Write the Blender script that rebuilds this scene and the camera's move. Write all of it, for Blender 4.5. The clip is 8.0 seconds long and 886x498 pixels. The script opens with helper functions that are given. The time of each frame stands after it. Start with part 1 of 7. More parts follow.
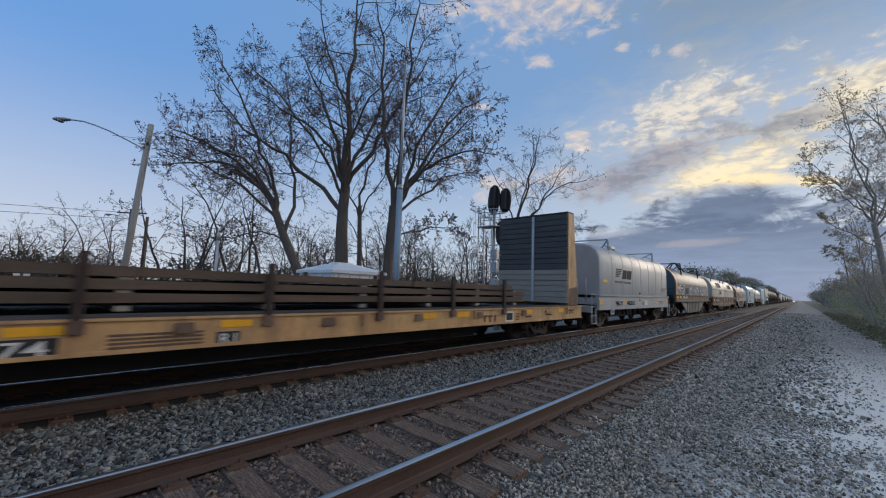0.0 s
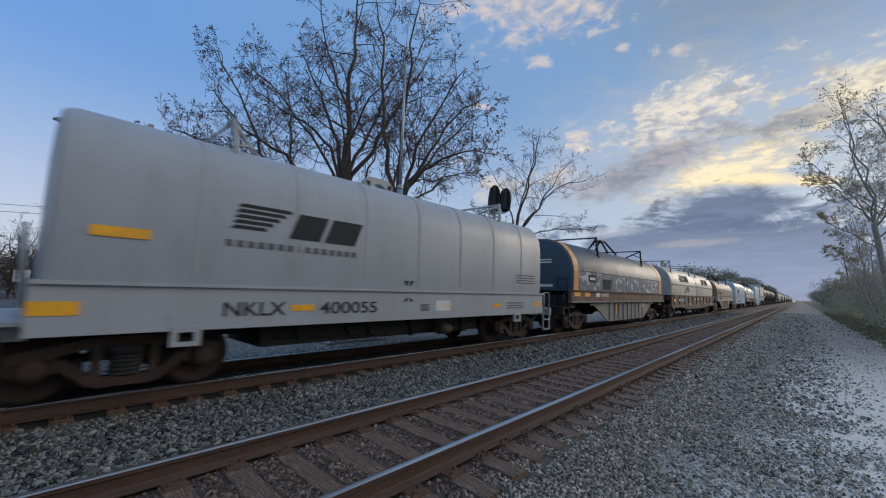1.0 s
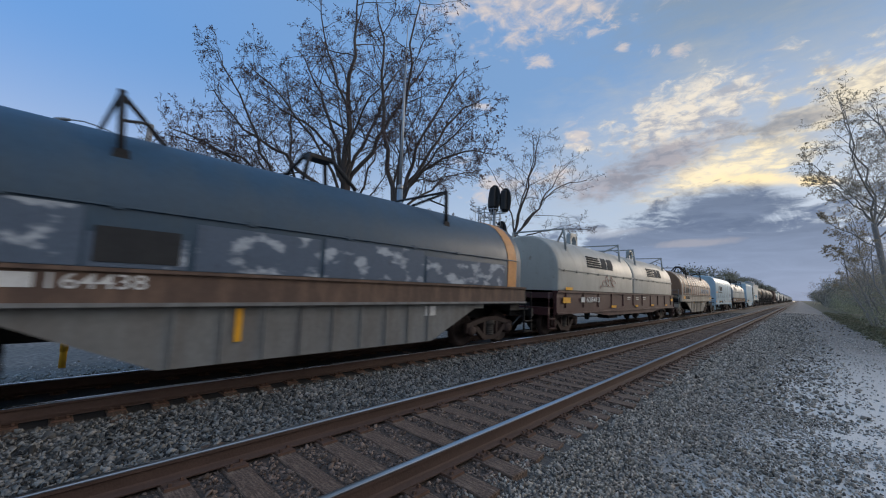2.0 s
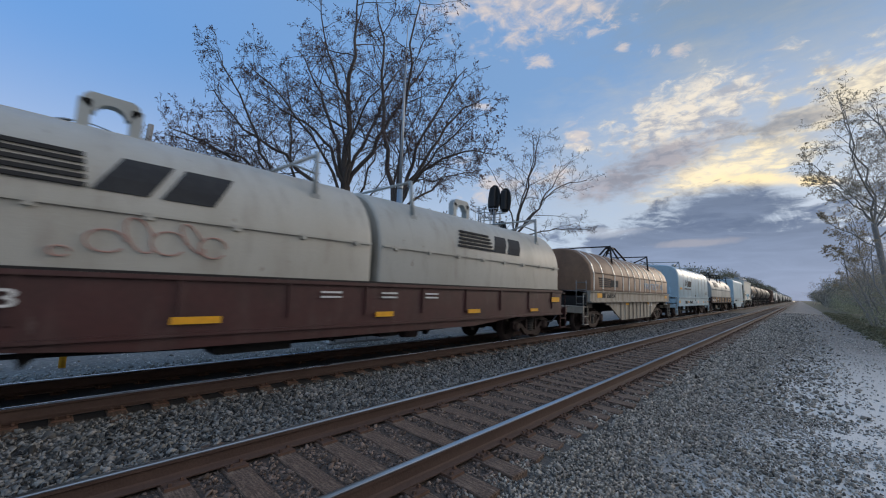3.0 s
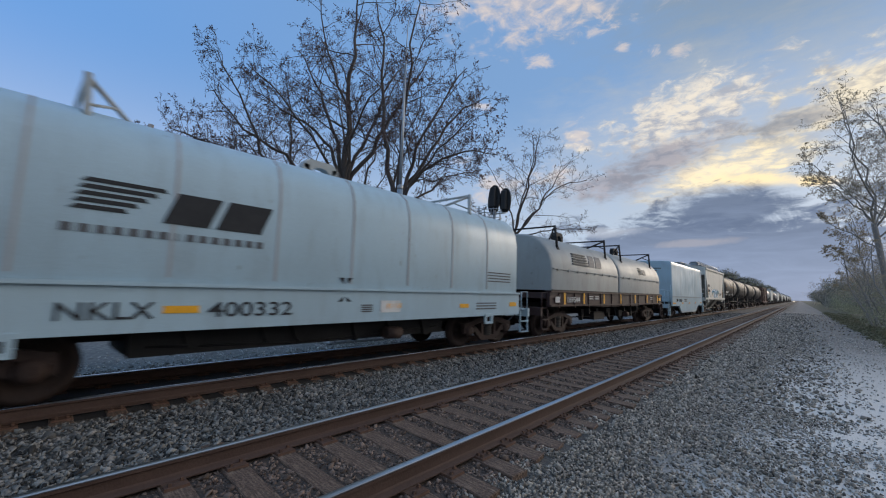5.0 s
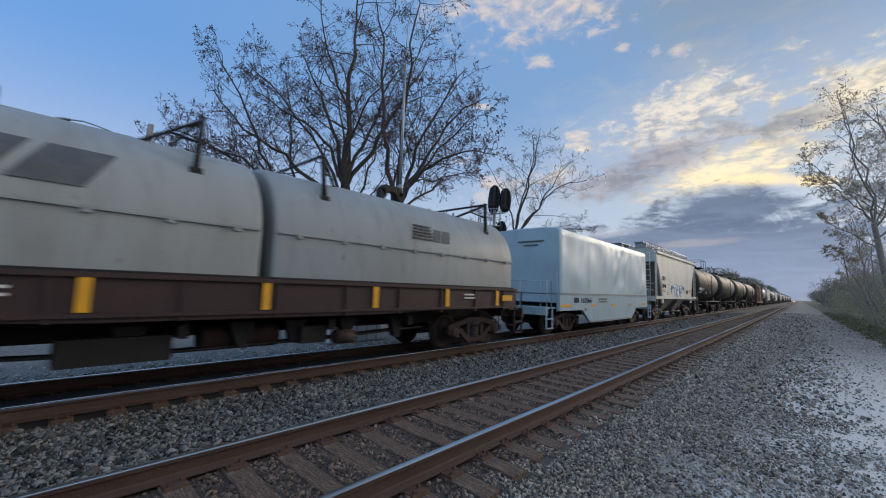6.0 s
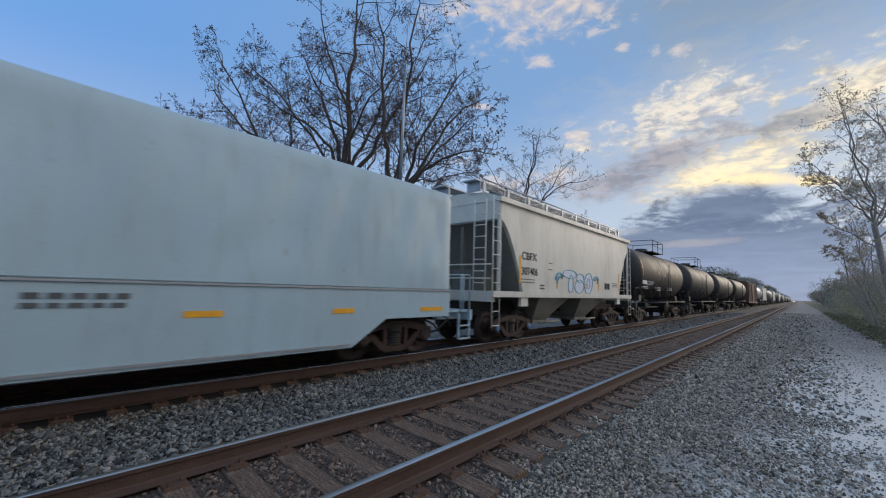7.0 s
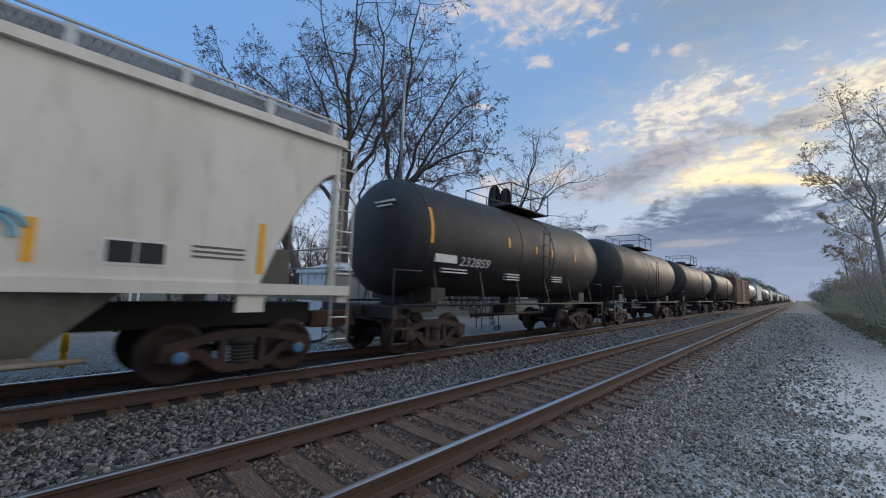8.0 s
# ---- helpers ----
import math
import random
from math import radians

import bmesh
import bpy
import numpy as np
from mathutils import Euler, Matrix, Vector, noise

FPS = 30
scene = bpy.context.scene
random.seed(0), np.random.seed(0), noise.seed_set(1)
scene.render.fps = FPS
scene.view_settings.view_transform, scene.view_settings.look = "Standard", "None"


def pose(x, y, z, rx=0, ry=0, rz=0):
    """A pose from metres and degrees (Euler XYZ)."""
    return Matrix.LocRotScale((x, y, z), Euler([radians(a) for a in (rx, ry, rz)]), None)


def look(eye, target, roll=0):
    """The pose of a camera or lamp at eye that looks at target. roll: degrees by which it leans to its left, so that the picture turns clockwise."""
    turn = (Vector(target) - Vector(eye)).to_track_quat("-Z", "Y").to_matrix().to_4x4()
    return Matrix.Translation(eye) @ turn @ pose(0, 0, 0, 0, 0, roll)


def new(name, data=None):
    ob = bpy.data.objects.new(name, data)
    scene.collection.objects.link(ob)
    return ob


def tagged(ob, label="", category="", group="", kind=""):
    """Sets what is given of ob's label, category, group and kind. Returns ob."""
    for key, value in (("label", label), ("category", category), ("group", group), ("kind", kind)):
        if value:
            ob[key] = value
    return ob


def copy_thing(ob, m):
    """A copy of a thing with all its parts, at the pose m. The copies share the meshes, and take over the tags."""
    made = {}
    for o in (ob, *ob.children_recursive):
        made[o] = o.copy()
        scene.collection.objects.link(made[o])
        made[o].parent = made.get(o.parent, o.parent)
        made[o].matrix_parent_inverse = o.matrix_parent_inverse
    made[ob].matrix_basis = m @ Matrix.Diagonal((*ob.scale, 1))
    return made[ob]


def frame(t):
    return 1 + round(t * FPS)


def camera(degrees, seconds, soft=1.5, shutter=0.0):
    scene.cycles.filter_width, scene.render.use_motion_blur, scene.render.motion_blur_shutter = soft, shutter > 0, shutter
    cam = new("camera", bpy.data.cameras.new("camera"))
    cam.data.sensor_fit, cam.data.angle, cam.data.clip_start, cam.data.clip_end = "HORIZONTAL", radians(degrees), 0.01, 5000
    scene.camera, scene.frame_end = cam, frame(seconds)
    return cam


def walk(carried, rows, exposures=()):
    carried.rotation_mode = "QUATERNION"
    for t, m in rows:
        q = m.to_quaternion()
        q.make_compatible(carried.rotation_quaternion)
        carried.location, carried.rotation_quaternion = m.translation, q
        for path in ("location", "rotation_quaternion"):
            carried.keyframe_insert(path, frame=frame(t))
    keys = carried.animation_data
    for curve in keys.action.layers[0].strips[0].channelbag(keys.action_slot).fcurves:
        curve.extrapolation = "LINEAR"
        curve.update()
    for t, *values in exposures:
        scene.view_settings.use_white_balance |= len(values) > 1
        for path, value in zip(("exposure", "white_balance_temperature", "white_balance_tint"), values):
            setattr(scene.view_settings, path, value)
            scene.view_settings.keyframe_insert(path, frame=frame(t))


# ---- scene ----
# camera: stands still beside the line
cam = camera(97.3, 8.0, soft=1.1, shutter=0.15)
EYE = pose(0, 0, 1.87, 95.80, -1.89, 42.23)
walk(cam, [(0, EYE), (8, EYE)], exposures=((0, 0.0), (3.5, 0.05), (6.5, 0.08), (8, 0.14)))

RAIL_TOP = 0.30          # height of the running surface above the path
NEAR_X, FAR_X = -3.44, -7.75
SPEED = 16.6             # metres a second
TIE_STEP, TIE_START = 0.49, 2.58


# ---- world and sun ----
def build_world():
    world = bpy.data.worlds.new("dusk_sky")
    scene.world = world
    world.use_nodes = True
    nt = world.node_tree
    nt.nodes.clear()
    N, L = nt.nodes.new, nt.links.new

    def math_node(op, a, b=None, clamp=False):
        n = N("ShaderNodeMath")
        n.operation, n.use_clamp = op, clamp
        for i, v in enumerate((a, b)):
            if v is None:
                continue
            if isinstance(v, (int, float)):
                n.inputs[i].default_value = v
            else:
                L(v, n.inputs[i])
        return n.outputs[0]

    def ramp(value, lo, hi, a=0.0, b=1.0):
        n = N("ShaderNodeMapRange")
        n.interpolation_type = "SMOOTHSTEP"
        L(value, n.inputs[0])
        for i, v in enumerate((lo, hi, a, b)):
            n.inputs[i + 1].default_value = v
        return n.outputs[0]

    def mix(fac, a, b):
        n = N("ShaderNodeMix")
        n.data_type = "RGBA"
        L(fac, n.inputs[0])
        for i, v in ((6, a), (7, b)):
            if isinstance(v, tuple):
                n.inputs[i].default_value = (*v, 1)
            else:
                L(v, n.inputs[i])
        return n.outputs[2]

    def cloud_noise(vec, scale, stretch, detail, offset, rough=0.55, warp=0.0):
        m = N("ShaderNodeMapping")
        L(vec, m.inputs[0])
        m.inputs["Location"].default_value = offset
        m.inputs["Scale"].default_value = stretch
        n = N("ShaderNodeTexNoise")
        n.inputs["Scale"].default_value, n.inputs["Detail"].default_value = scale, detail
        n.inputs["Roughness"].default_value, n.inputs["Distortion"].default_value = rough, warp
        L(m.outputs[0], n.inputs[0])
        return n.outputs[0]

    co = N("ShaderNodeTexCoord").outputs["Generated"]
    sep = N("ShaderNodeSeparateXYZ")
    L(co, sep.inputs[0])
    dx, dy, dz = sep.outputs
    up = math_node("MAXIMUM", dz, 0.0)
    # bearing and height over the horizon, in radians
    az = math_node("ARCTAN2", dx, dy)
    el = math_node("ARCSINE", up)
    dome = N("ShaderNodeCombineXYZ")
    L(az, dome.inputs[0])
    L(math_node("MULTIPLY", el, 1.5), dome.inputs[1])
    dome = dome.outputs[0]

    sky = N("ShaderNodeTexSky")
    sky.sky_type, sky.sun_disc = "NISHITA", False
    sky.sun_elevation, sky.sun_rotation = radians(14), radians(15)
    sky.air_density, sky.dust_density, sky.ozone_density = 1.0, 0.6, 2.0
    dim = N("ShaderNodeMix")
    dim.data_type, dim.blend_type = "RGBA", "MULTIPLY"
    dim.inputs[0].default_value = 1.0
    L(sky.outputs[0], dim.inputs[6])
    dim.inputs[7].default_value = (0.10, 0.10, 0.10, 1)
    west = ramp(dy, -0.35, 0.85)                       # towards the sunset
    # blue dusk air: deep overhead, pale at the horizon
    air = mix(ramp(up, 0.0, 0.48), mix(west, (0.68, 0.73, 0.87), (0.56, 0.65, 0.80)), mix(west, (0.155, 0.39, 0.86), (0.22, 0.39, 0.68)))
    base = N("ShaderNodeMix")
    base.data_type = "RGBA"
    base.inputs[0].default_value = 0.82
    L(dim.outputs[2], base.inputs[6])
    L(air, base.inputs[7])
    # clear deeper blue opposite the sunset
    blue = mix(ramp(dy, -0.08, -0.50), base.outputs[2], (0.33, 0.51, 0.80))
    # brighter unseen sky over the path side, added to light the car sides
    col = mix(math_node("MULTIPLY", math_node("MULTIPLY", ramp(dx, 0.12, 0.75), ramp(dy, -0.75, 0.55, 0.42, 1.0)), 0.85), blue, (1.0, 0.95, 0.90))
    broad = math_node("SUBTRACT", cloud_noise(dome, 7.0, (1, 1, 1), 5, (3.1, 1.4, 0.0), 0.5, 0.6), 0.5)
    ragged = math_node("SUBTRACT", cloud_noise(dome, 19.0, (1, 1.25, 1), 10, (7.7, 2.6, 0.0), 0.62, 0.5), 0.5)
    wisps = math_node("SUBTRACT", cloud_noise(dome, 16.0, (0.55, 1.7, 1), 8, (2.2, 9.1, 0.0), 0.6, 0.8), 0.5)

    def cloud(a, e, wide, high, tilt=0.0, soft=0.5, b=1.2, r=1.6, w=0.0):
        """The cover of one cloud of that bearing, height and size, with an edge torn by noise."""
        da, de = math_node("SUBTRACT", az, a), math_node("SUBTRACT", el, e)
        c, q = math.cos(tilt), math.sin(tilt)
        u = math_node("DIVIDE", math_node("ADD", math_node("MULTIPLY", da, c), math_node("MULTIPLY", de, q)), wide)
        v = math_node("DIVIDE", math_node("SUBTRACT", math_node("MULTIPLY", de, c), math_node("MULTIPLY", da, q)), high)
        d = math_node("SQRT", math_node("ADD", math_node("MULTIPLY", u, u), math_node("MULTIPLY", v, v)))
        f = math_node("SUBTRACT", 1.0, d)
        for n, k in ((broad, b), (ragged, r), (wisps, w)):
            if k:
                f = math_node("ADD", f, math_node("MULTIPLY", n, k))
        return ramp(f, 0.0, soft)

    fluff = cloud_noise(dome, 30.0, (0.9, 1.3, 1), 9, (5.3, 0.7, 0.0), 0.6, 0.4)

    def lay(cover, share, colour, dark=None):
        """One cloud over the sky so far; its body runs from a dark to a lit tone."""
        if dark:
            colour = mix(ramp(math_node("ADD", fluff, math_node("MULTIPLY", broad, 0.5)), 0.36, 0.62), dark, colour)
        return mix(math_node("MULTIPLY", cover, share), col, colour)

    # smooth grey-blue veil high over the sunset, paler air below it
    col = lay(cloud(0.02, 0.62, 0.62, 0.30, 0.0, 1.0, 0.8, 0.2, 0.5), 0.85, (0.245, 0.315, 0.395))
    col = lay(cloud(-0.12, 0.30, 0.60, 0.30, 0.1, 1.0, 0.6, 0.3, 0.5), 0.75, (0.53, 0.57, 0.62))
    cream, dim_cream, shade = (0.74, 0.64, 0.585), (0.47, 0.48, 0.55), (0.285, 0.295, 0.355)
    # cream puffs high up, broken into small tufts
    col = lay(cloud(-0.55, 0.67, 0.32, 0.105, -0.12, 0.9, 1.4, 2.4), 0.85, cream, dim_cream)
    for a, e, wide, high in ((-0.36, 0.585, 0.05, 0.028), (-0.30, 0.55, 0.022, 0.014), (-0.235, 0.525, 0.02, 0.014), (-0.185, 0.515, 0.024, 0.016), (-0.50, 0.545, 0.05, 0.025), (-0.655, 0.452, 0.04, 0.013), (-0.40, 0.375, 0.035, 0.035), (-0.69, 0.32, 0.04, 0.014), (-0.60, 0.26, 0.11, 0.035), (-0.45, 0.29, 0.07, 0.035)):
        col = lay(cloud(a, e, wide, high, 0.0, 1.2, 1.6, 4.0), 0.70, cream)
    # the large broken cloud: lit tufts above a mauve belly, gold towards the sun
    col = lay(cloud(-0.17, 0.378, 0.24, 0.078, 0.18, 0.9, 1.0, 3.2), 0.90, (0.90, 0.81, 0.68), (0.42, 0.44, 0.50))
    col = lay(cloud(0.01, 0.325, 0.16, 0.095, 0.30, 1.0, 1.0, 2.4, 0.8), 0.90, (0.88, 0.77, 0.57), (0.46, 0.46, 0.47))
    col = lay(cloud(0.10, 0.375, 0.12, 0.065, 0.35, 0.9, 1.0, 2.2), 0.95, (0.95, 0.84, 0.64), (0.55, 0.52, 0.48))
    col = lay(cloud(-0.10, 0.268, 0.21, 0.065, 0.22, 0.9, 0.8, 1.6, 1.8), 0.90, (1.10, 0.93, 0.62), (0.70, 0.66, 0.58))
    col = lay(cloud(-0.24, 0.300, 0.22, 0.058, 0.24, 0.9, 0.8, 1.4, 1.4), 0.92, (0.40, 0.385, 0.43), shade)
    col = lay(cloud(-0.32, 0.255, 0.15, 0.048, 0.15, 0.9, 0.8, 1.4, 1.0), 0.85, (0.42, 0.40, 0.45), shade)
    col = lay(cloud(0.00, 0.335, 0.115, 0.036, 0.12, 0.9, 0.8, 1.4, 1.2), 0.88, (0.42, 0.41, 0.42), (0.30, 0.315, 0.35))
    col = lay(cloud(-0.05, 0.238, 0.130, 0.019, -0.16, 0.9, 0.4, 1.2, 1.0), 0.95, (1.1, 0.90, 0.55))
    col = lay(cloud(0.03, 0.222, 0.05, 0.014, -0.2, 0.9, 0.4, 1.2, 1.0), 0.95, (1.15, 0.90, 0.52))
    # slate bank low over the line, ragged on top and paler at its foot
    bank_tone = mix(math_node("ADD", ramp(el, 0.02, 0.19), math_node("MULTIPLY", wisps, 1.2), True), (0.255, 0.325, 0.49), (0.145, 0.192, 0.295))
    col = lay(cloud(-0.10, 0.02, 0.50, 0.190, 0.0, 0.30, 0.9, 1.0, 0.9), 0.92, bank_tone)
    col = lay(cloud(-0.10, 0.180, 0.16, 0.058, -0.06, 0.5, 0.7, 1.2, 0.6), 0.92, bank_tone)
    col = lay(cloud(-0.17, 0.115, 0.10, 0.012, 0.06, 0.8, 0.4, 1.2, 1.4), 0.45, (0.50, 0.47, 0.50))
    col = lay(cloud(-0.34, 0.145, 0.10, 0.016, 0.05, 0.8, 0.4, 1.2, 1.4), 0.50, (0.62, 0.66, 0.74))
    bg = N("ShaderNodeBackground")
    bg.inputs["Strength"].default_value = 1.0
    L(col, bg.inputs["Color"])
    out = N("ShaderNodeOutputWorld")
    L(bg.outputs[0], out.inputs["Surface"])


build_world()
sun = new("sun", bpy.data.lights.new("sun", "SUN"))
sun.data.energy, sun.data.angle, sun.data.color = 1.1, radians(14), (1.0, 0.84, 0.66)
sun.matrix_world = look((0, 0, 0), (-0.26, -0.93, -0.25))


# ---- materials ----
def surface(name, base, dirt, rough=0.6, metal=0.0, grain=30.0, patch=2.0, amount=0.5, bump=0.2, streak=(1, 1, 1), island=0.0, spread=(0.42, 0.68), speck=0.0, stain=None):
    """A painted or natural surface: base colour, a second colour in patches, fine grain and relief."""
    m = bpy.data.materials.new(name)
    m.use_nodes = True
    nt = m.node_tree
    N, L = nt.nodes.new, nt.links.new
    bsdf = nt.nodes["Principled BSDF"]
    bsdf.inputs["Metallic"].default_value = metal
    co = N("ShaderNodeTexCoord")
    mp = N("ShaderNodeMapping")
    mp.inputs["Scale"].default_value = streak
    L(co.outputs["Object"], mp.inputs[0])
    big, fine = N("ShaderNodeTexNoise"), N("ShaderNodeTexNoise")
    big.inputs["Scale"].default_value, big.inputs["Detail"].default_value = patch, 6
    fine.inputs["Scale"].default_value, fine.inputs["Detail"].default_value = grain, 4
    L(mp.outputs[0], big.inputs[0])
    L(co.outputs["Object"], fine.inputs[0])
    rng = N("ShaderNodeMapRange")
    L(big.outputs[0], rng.inputs[0])
    rng.inputs[1].default_value, rng.inputs[2].default_value = spread
    rng.inputs[4].default_value = amount
    mix1 = N("ShaderNodeMix")
    mix1.data_type = "RGBA"
    mix1.inputs[6].default_value, mix1.inputs[7].default_value = (*base, 1), (*dirt, 1)
    L(rng.outputs[0], mix1.inputs[0])
    body = mix1.outputs[2]
    if stain:
        # run-down streaks under the seams and small rust blooms
        for scale, stretch, lo, hi, share in ((2.0, (1, 1.8, 0.55), 0.52, 0.74, 0.30), (7.0, (1, 2.0, 0.16), 0.62, 0.80, 0.22), (5.0, (1, 1.3, 0.9), 0.68, 0.76, 0.60)):
            sm, sn, sr, sx = N("ShaderNodeMapping"), N("ShaderNodeTexNoise"), N("ShaderNodeMapRange"), N("ShaderNodeMix")
            sm.inputs["Scale"].default_value = stretch
            sm.inputs["Location"].default_value = (scale, 0.7 * scale, 1.3)
            L(co.outputs["Object"], sm.inputs[0])
            sn.inputs["Scale"].default_value, sn.inputs["Detail"].default_value = scale, 7
            L(sm.outputs[0], sn.inputs[0])
            L(sn.outputs[0], sr.inputs[0])
            sr.inputs[1].default_value, sr.inputs[2].default_value, sr.inputs[4].default_value = lo, hi, share
            sx.data_type = "RGBA"
            L(sr.outputs[0], sx.inputs[0])
            L(body, sx.inputs[6])
            sx.inputs[7].default_value = (*stain, 1)
            body = sx.outputs[2]
    hsv = N("ShaderNodeHueSaturation")
    val = N("ShaderNodeMapRange")
    L(fine.outputs[0], val.inputs[0])
    val.inputs[1].default_value, val.inputs[2].default_value = 0.3, 0.7
    val.inputs[3].default_value, val.inputs[4].default_value = 0.90 - speck, 1.08 + speck
    value = val.outputs[0]
    if island:
        geo = N("ShaderNodeNewGeometry")
        isl = N("ShaderNodeMapRange")
        L(geo.outputs["Random Per Island"], isl.inputs[0])
        isl.inputs[3].default_value, isl.inputs[4].default_value = 1 - island, 1 + island
        mul = N("ShaderNodeMath")
        mul.operation = "MULTIPLY"
        L(value, mul.inputs[0])
        L(isl.outputs[0], mul.inputs[1])
        value = mul.outputs[0]
    L(value, hsv.inputs["Value"])
    L(body, hsv.inputs["Color"])
    L(hsv.outputs[0], bsdf.inputs["Base Color"])
    rr = N("ShaderNodeMapRange")
    L(big.outputs[0], rr.inputs[0])
    rr.inputs[3].default_value, rr.inputs[4].default_value = max(0.05, rough - 0.12), min(1, rough + 0.15)
    L(rr.outputs[0], bsdf.inputs["Roughness"])
    if bump:
        bm_ = N("ShaderNodeBump")
        bm_.inputs["Strength"].default_value, bm_.inputs["Distance"].default_value = bump, 0.02
        L(fine.outputs[0], bm_.inputs["Height"])
        L(bm_.outputs[0], bsdf.inputs["Normal"])
    return m


M = {}
M["ballast"] = surface("ballast_bed", (0.064, 0.060, 0.053), (0.122, 0.108, 0.094), 0.9, grain=38, patch=0.9, amount=0.7, bump=1.0, speck=0.45)
M["crib"] = surface("dirty_ballast", (0.057, 0.040, 0.030), (0.115, 0.083, 0.062), 0.95, grain=36, patch=1.2, bump=1.0, speck=0.5)
M["path"] = surface("gravel_path", (0.080, 0.076, 0.070), (0.145, 0.136, 0.122), 0.9, grain=34, patch=0.40, amount=0.9, bump=0.8, speck=0.35)
M["stone"] = surface("crushed_stone", (0.125, 0.124, 0.114), (0.237, 0.210, 0.182), 0.7, grain=60, patch=6, bump=0.4, island=0.95)
# lighter copy of crushed_stone, with the lens haze put into its colour
M["shoulder_stone"] = surface("hazed_crushed_stone", (0.259, 0.224, 0.182), (0.452, 0.384, 0.303), 0.8, grain=60, patch=5, bump=0.4, island=0.85)
# pale stone, lightened further so its colour carries the haze
M["path_stone"] = surface("pale_path_stone", (0.40, 0.365, 0.32), (0.57, 0.53, 0.465), 0.85, grain=60, patch=3, bump=0.4, island=0.5)
# oily black that also holds the painted shade under the train
M["oily"] = surface("shaded_oily_ballast", (0.016, 0.015, 0.015), (0.035, 0.031, 0.029), 0.9, grain=36, patch=1.0, bump=0.8, speck=0.3)
M["crib_stone"] = surface("stained_stone", (0.139, 0.095, 0.072), (0.251, 0.181, 0.132), 0.9, grain=60, patch=6, bump=0.4, island=0.75)
M["grass"] = surface("grass_soil", (0.070, 0.070, 0.036), (0.115, 0.092, 0.058), 0.95, grain=14, patch=0.25, bump=1.0, speck=0.25)
M["road"] = surface("worn_asphalt", (0.10, 0.10, 0.105), (0.15, 0.15, 0.155), 0.85, grain=40, patch=0.5, bump=0.3)
M["lot"] = surface("pale_gravel", (0.17, 0.153, 0.130), (0.28, 0.257, 0.225), 0.9, grain=9, patch=0.6, bump=0.8, speck=0.3)
M["rail"] = surface("rusty_rail_side", (0.074, 0.043, 0.032), (0.115, 0.070, 0.053), 0.8, 0.1, grain=40, patch=3, bump=0.25)
M["rail_head"] = surface("polished_rail_head", (0.60, 0.60, 0.61), (0.44, 0.42, 0.40), 0.26, 1.0, grain=50, patch=4, bump=0.03, streak=(1, 0.1, 1))
M["rail_worn"] = surface("worn_rail_head", (0.47, 0.455, 0.44), (0.24, 0.205, 0.18), 0.33, 1.0, grain=50, patch=3, amount=0.7, bump=0.04, streak=(1, 0.1, 1))
M["tie"] = surface("weathered_sleeper_wood", (0.095, 0.058, 0.040), (0.218, 0.148, 0.102), 0.95, grain=34, patch=4, amount=0.9, bump=0.9, streak=(1.2, 14, 14), speck=0.28)
M["plate"] = surface("rusty_tie_plate", (0.12, 0.062, 0.038), (0.075, 0.045, 0.032), 0.8, 0.2, grain=50, patch=9, bump=0.3)
M["steel_dark"] = surface("grimy_black_steel", (0.014, 0.013, 0.013), (0.032, 0.028, 0.025), 0.7, 0.2, grain=25, patch=3, bump=0.15)
M["steel_brown"] = surface("brown_grimy_steel", (0.036, 0.021, 0.017), (0.075, 0.044, 0.034), 0.75, 0.15, grain=25, patch=4, bump=0.25)
M["wheel"] = surface("rusted_wheel", (0.030, 0.019, 0.016), (0.060, 0.036, 0.028), 0.7, 0.25, grain=30, patch=5, bump=0.15)
M["coupler_rust"] = surface("rusty_coupler_steel", (0.085, 0.034, 0.021), (0.15, 0.065, 0.04), 0.8, 0.1, grain=28, patch=6, bump=0.3)
M["hub_blue"] = surface("blue_bearing_cap", (0.07, 0.18, 0.34), (0.04, 0.08, 0.14), 0.5)
M["white_car"] = surface("light_grey_car_paint", (0.355, 0.378, 0.40), (0.30, 0.31, 0.315), 0.48, grain=70, patch=0.9, amount=0.5, bump=0.02, streak=(1, 1.5, 0.4), stain=(0.24, 0.235, 0.225))
M["pale_blue_car"] = surface("pale_blue_grey_car_paint", (0.385, 0.515, 0.575), (0.335, 0.43, 0.47), 0.40, grain=70, patch=0.9, amount=0.5, bump=0.02, streak=(1, 1.5, 0.4), stain=(0.25, 0.28, 0.29))
M["beige_hood"] = surface("beige_hood_paint", (0.42, 0.405, 0.355), (0.335, 0.31, 0.255), 0.5, grain=70, patch=0.9, amount=0.5, bump=0.02, streak=(1, 1.5, 0.4), stain=(0.17, 0.12, 0.085))
M["grey_hood"] = surface("grey_hood_paint", (0.315, 0.335, 0.325), (0.25, 0.25, 0.23), 0.5, grain=70, patch=0.9, amount=0.5, bump=0.02, streak=(1, 1.5, 0.4), stain=(0.14, 0.12, 0.10))
M["blue_hood"] = surface("faded_navy_hood_paint", (0.028, 0.062, 0.098), (0.055, 0.080, 0.100), 0.5, grain=12, patch=1.6, bump=0.06, streak=(1, 1.6, 0.8))
M["scuff"] = surface("scuffed_primer_paint", (0.080, 0.112, 0.160), (0.47, 0.51, 0.55), 0.6, grain=22, patch=2.2, amount=0.85, bump=0.08, streak=(1, 0.9, 1.5), spread=(0.52, 0.61), stain=(0.045, 0.06, 0.085))
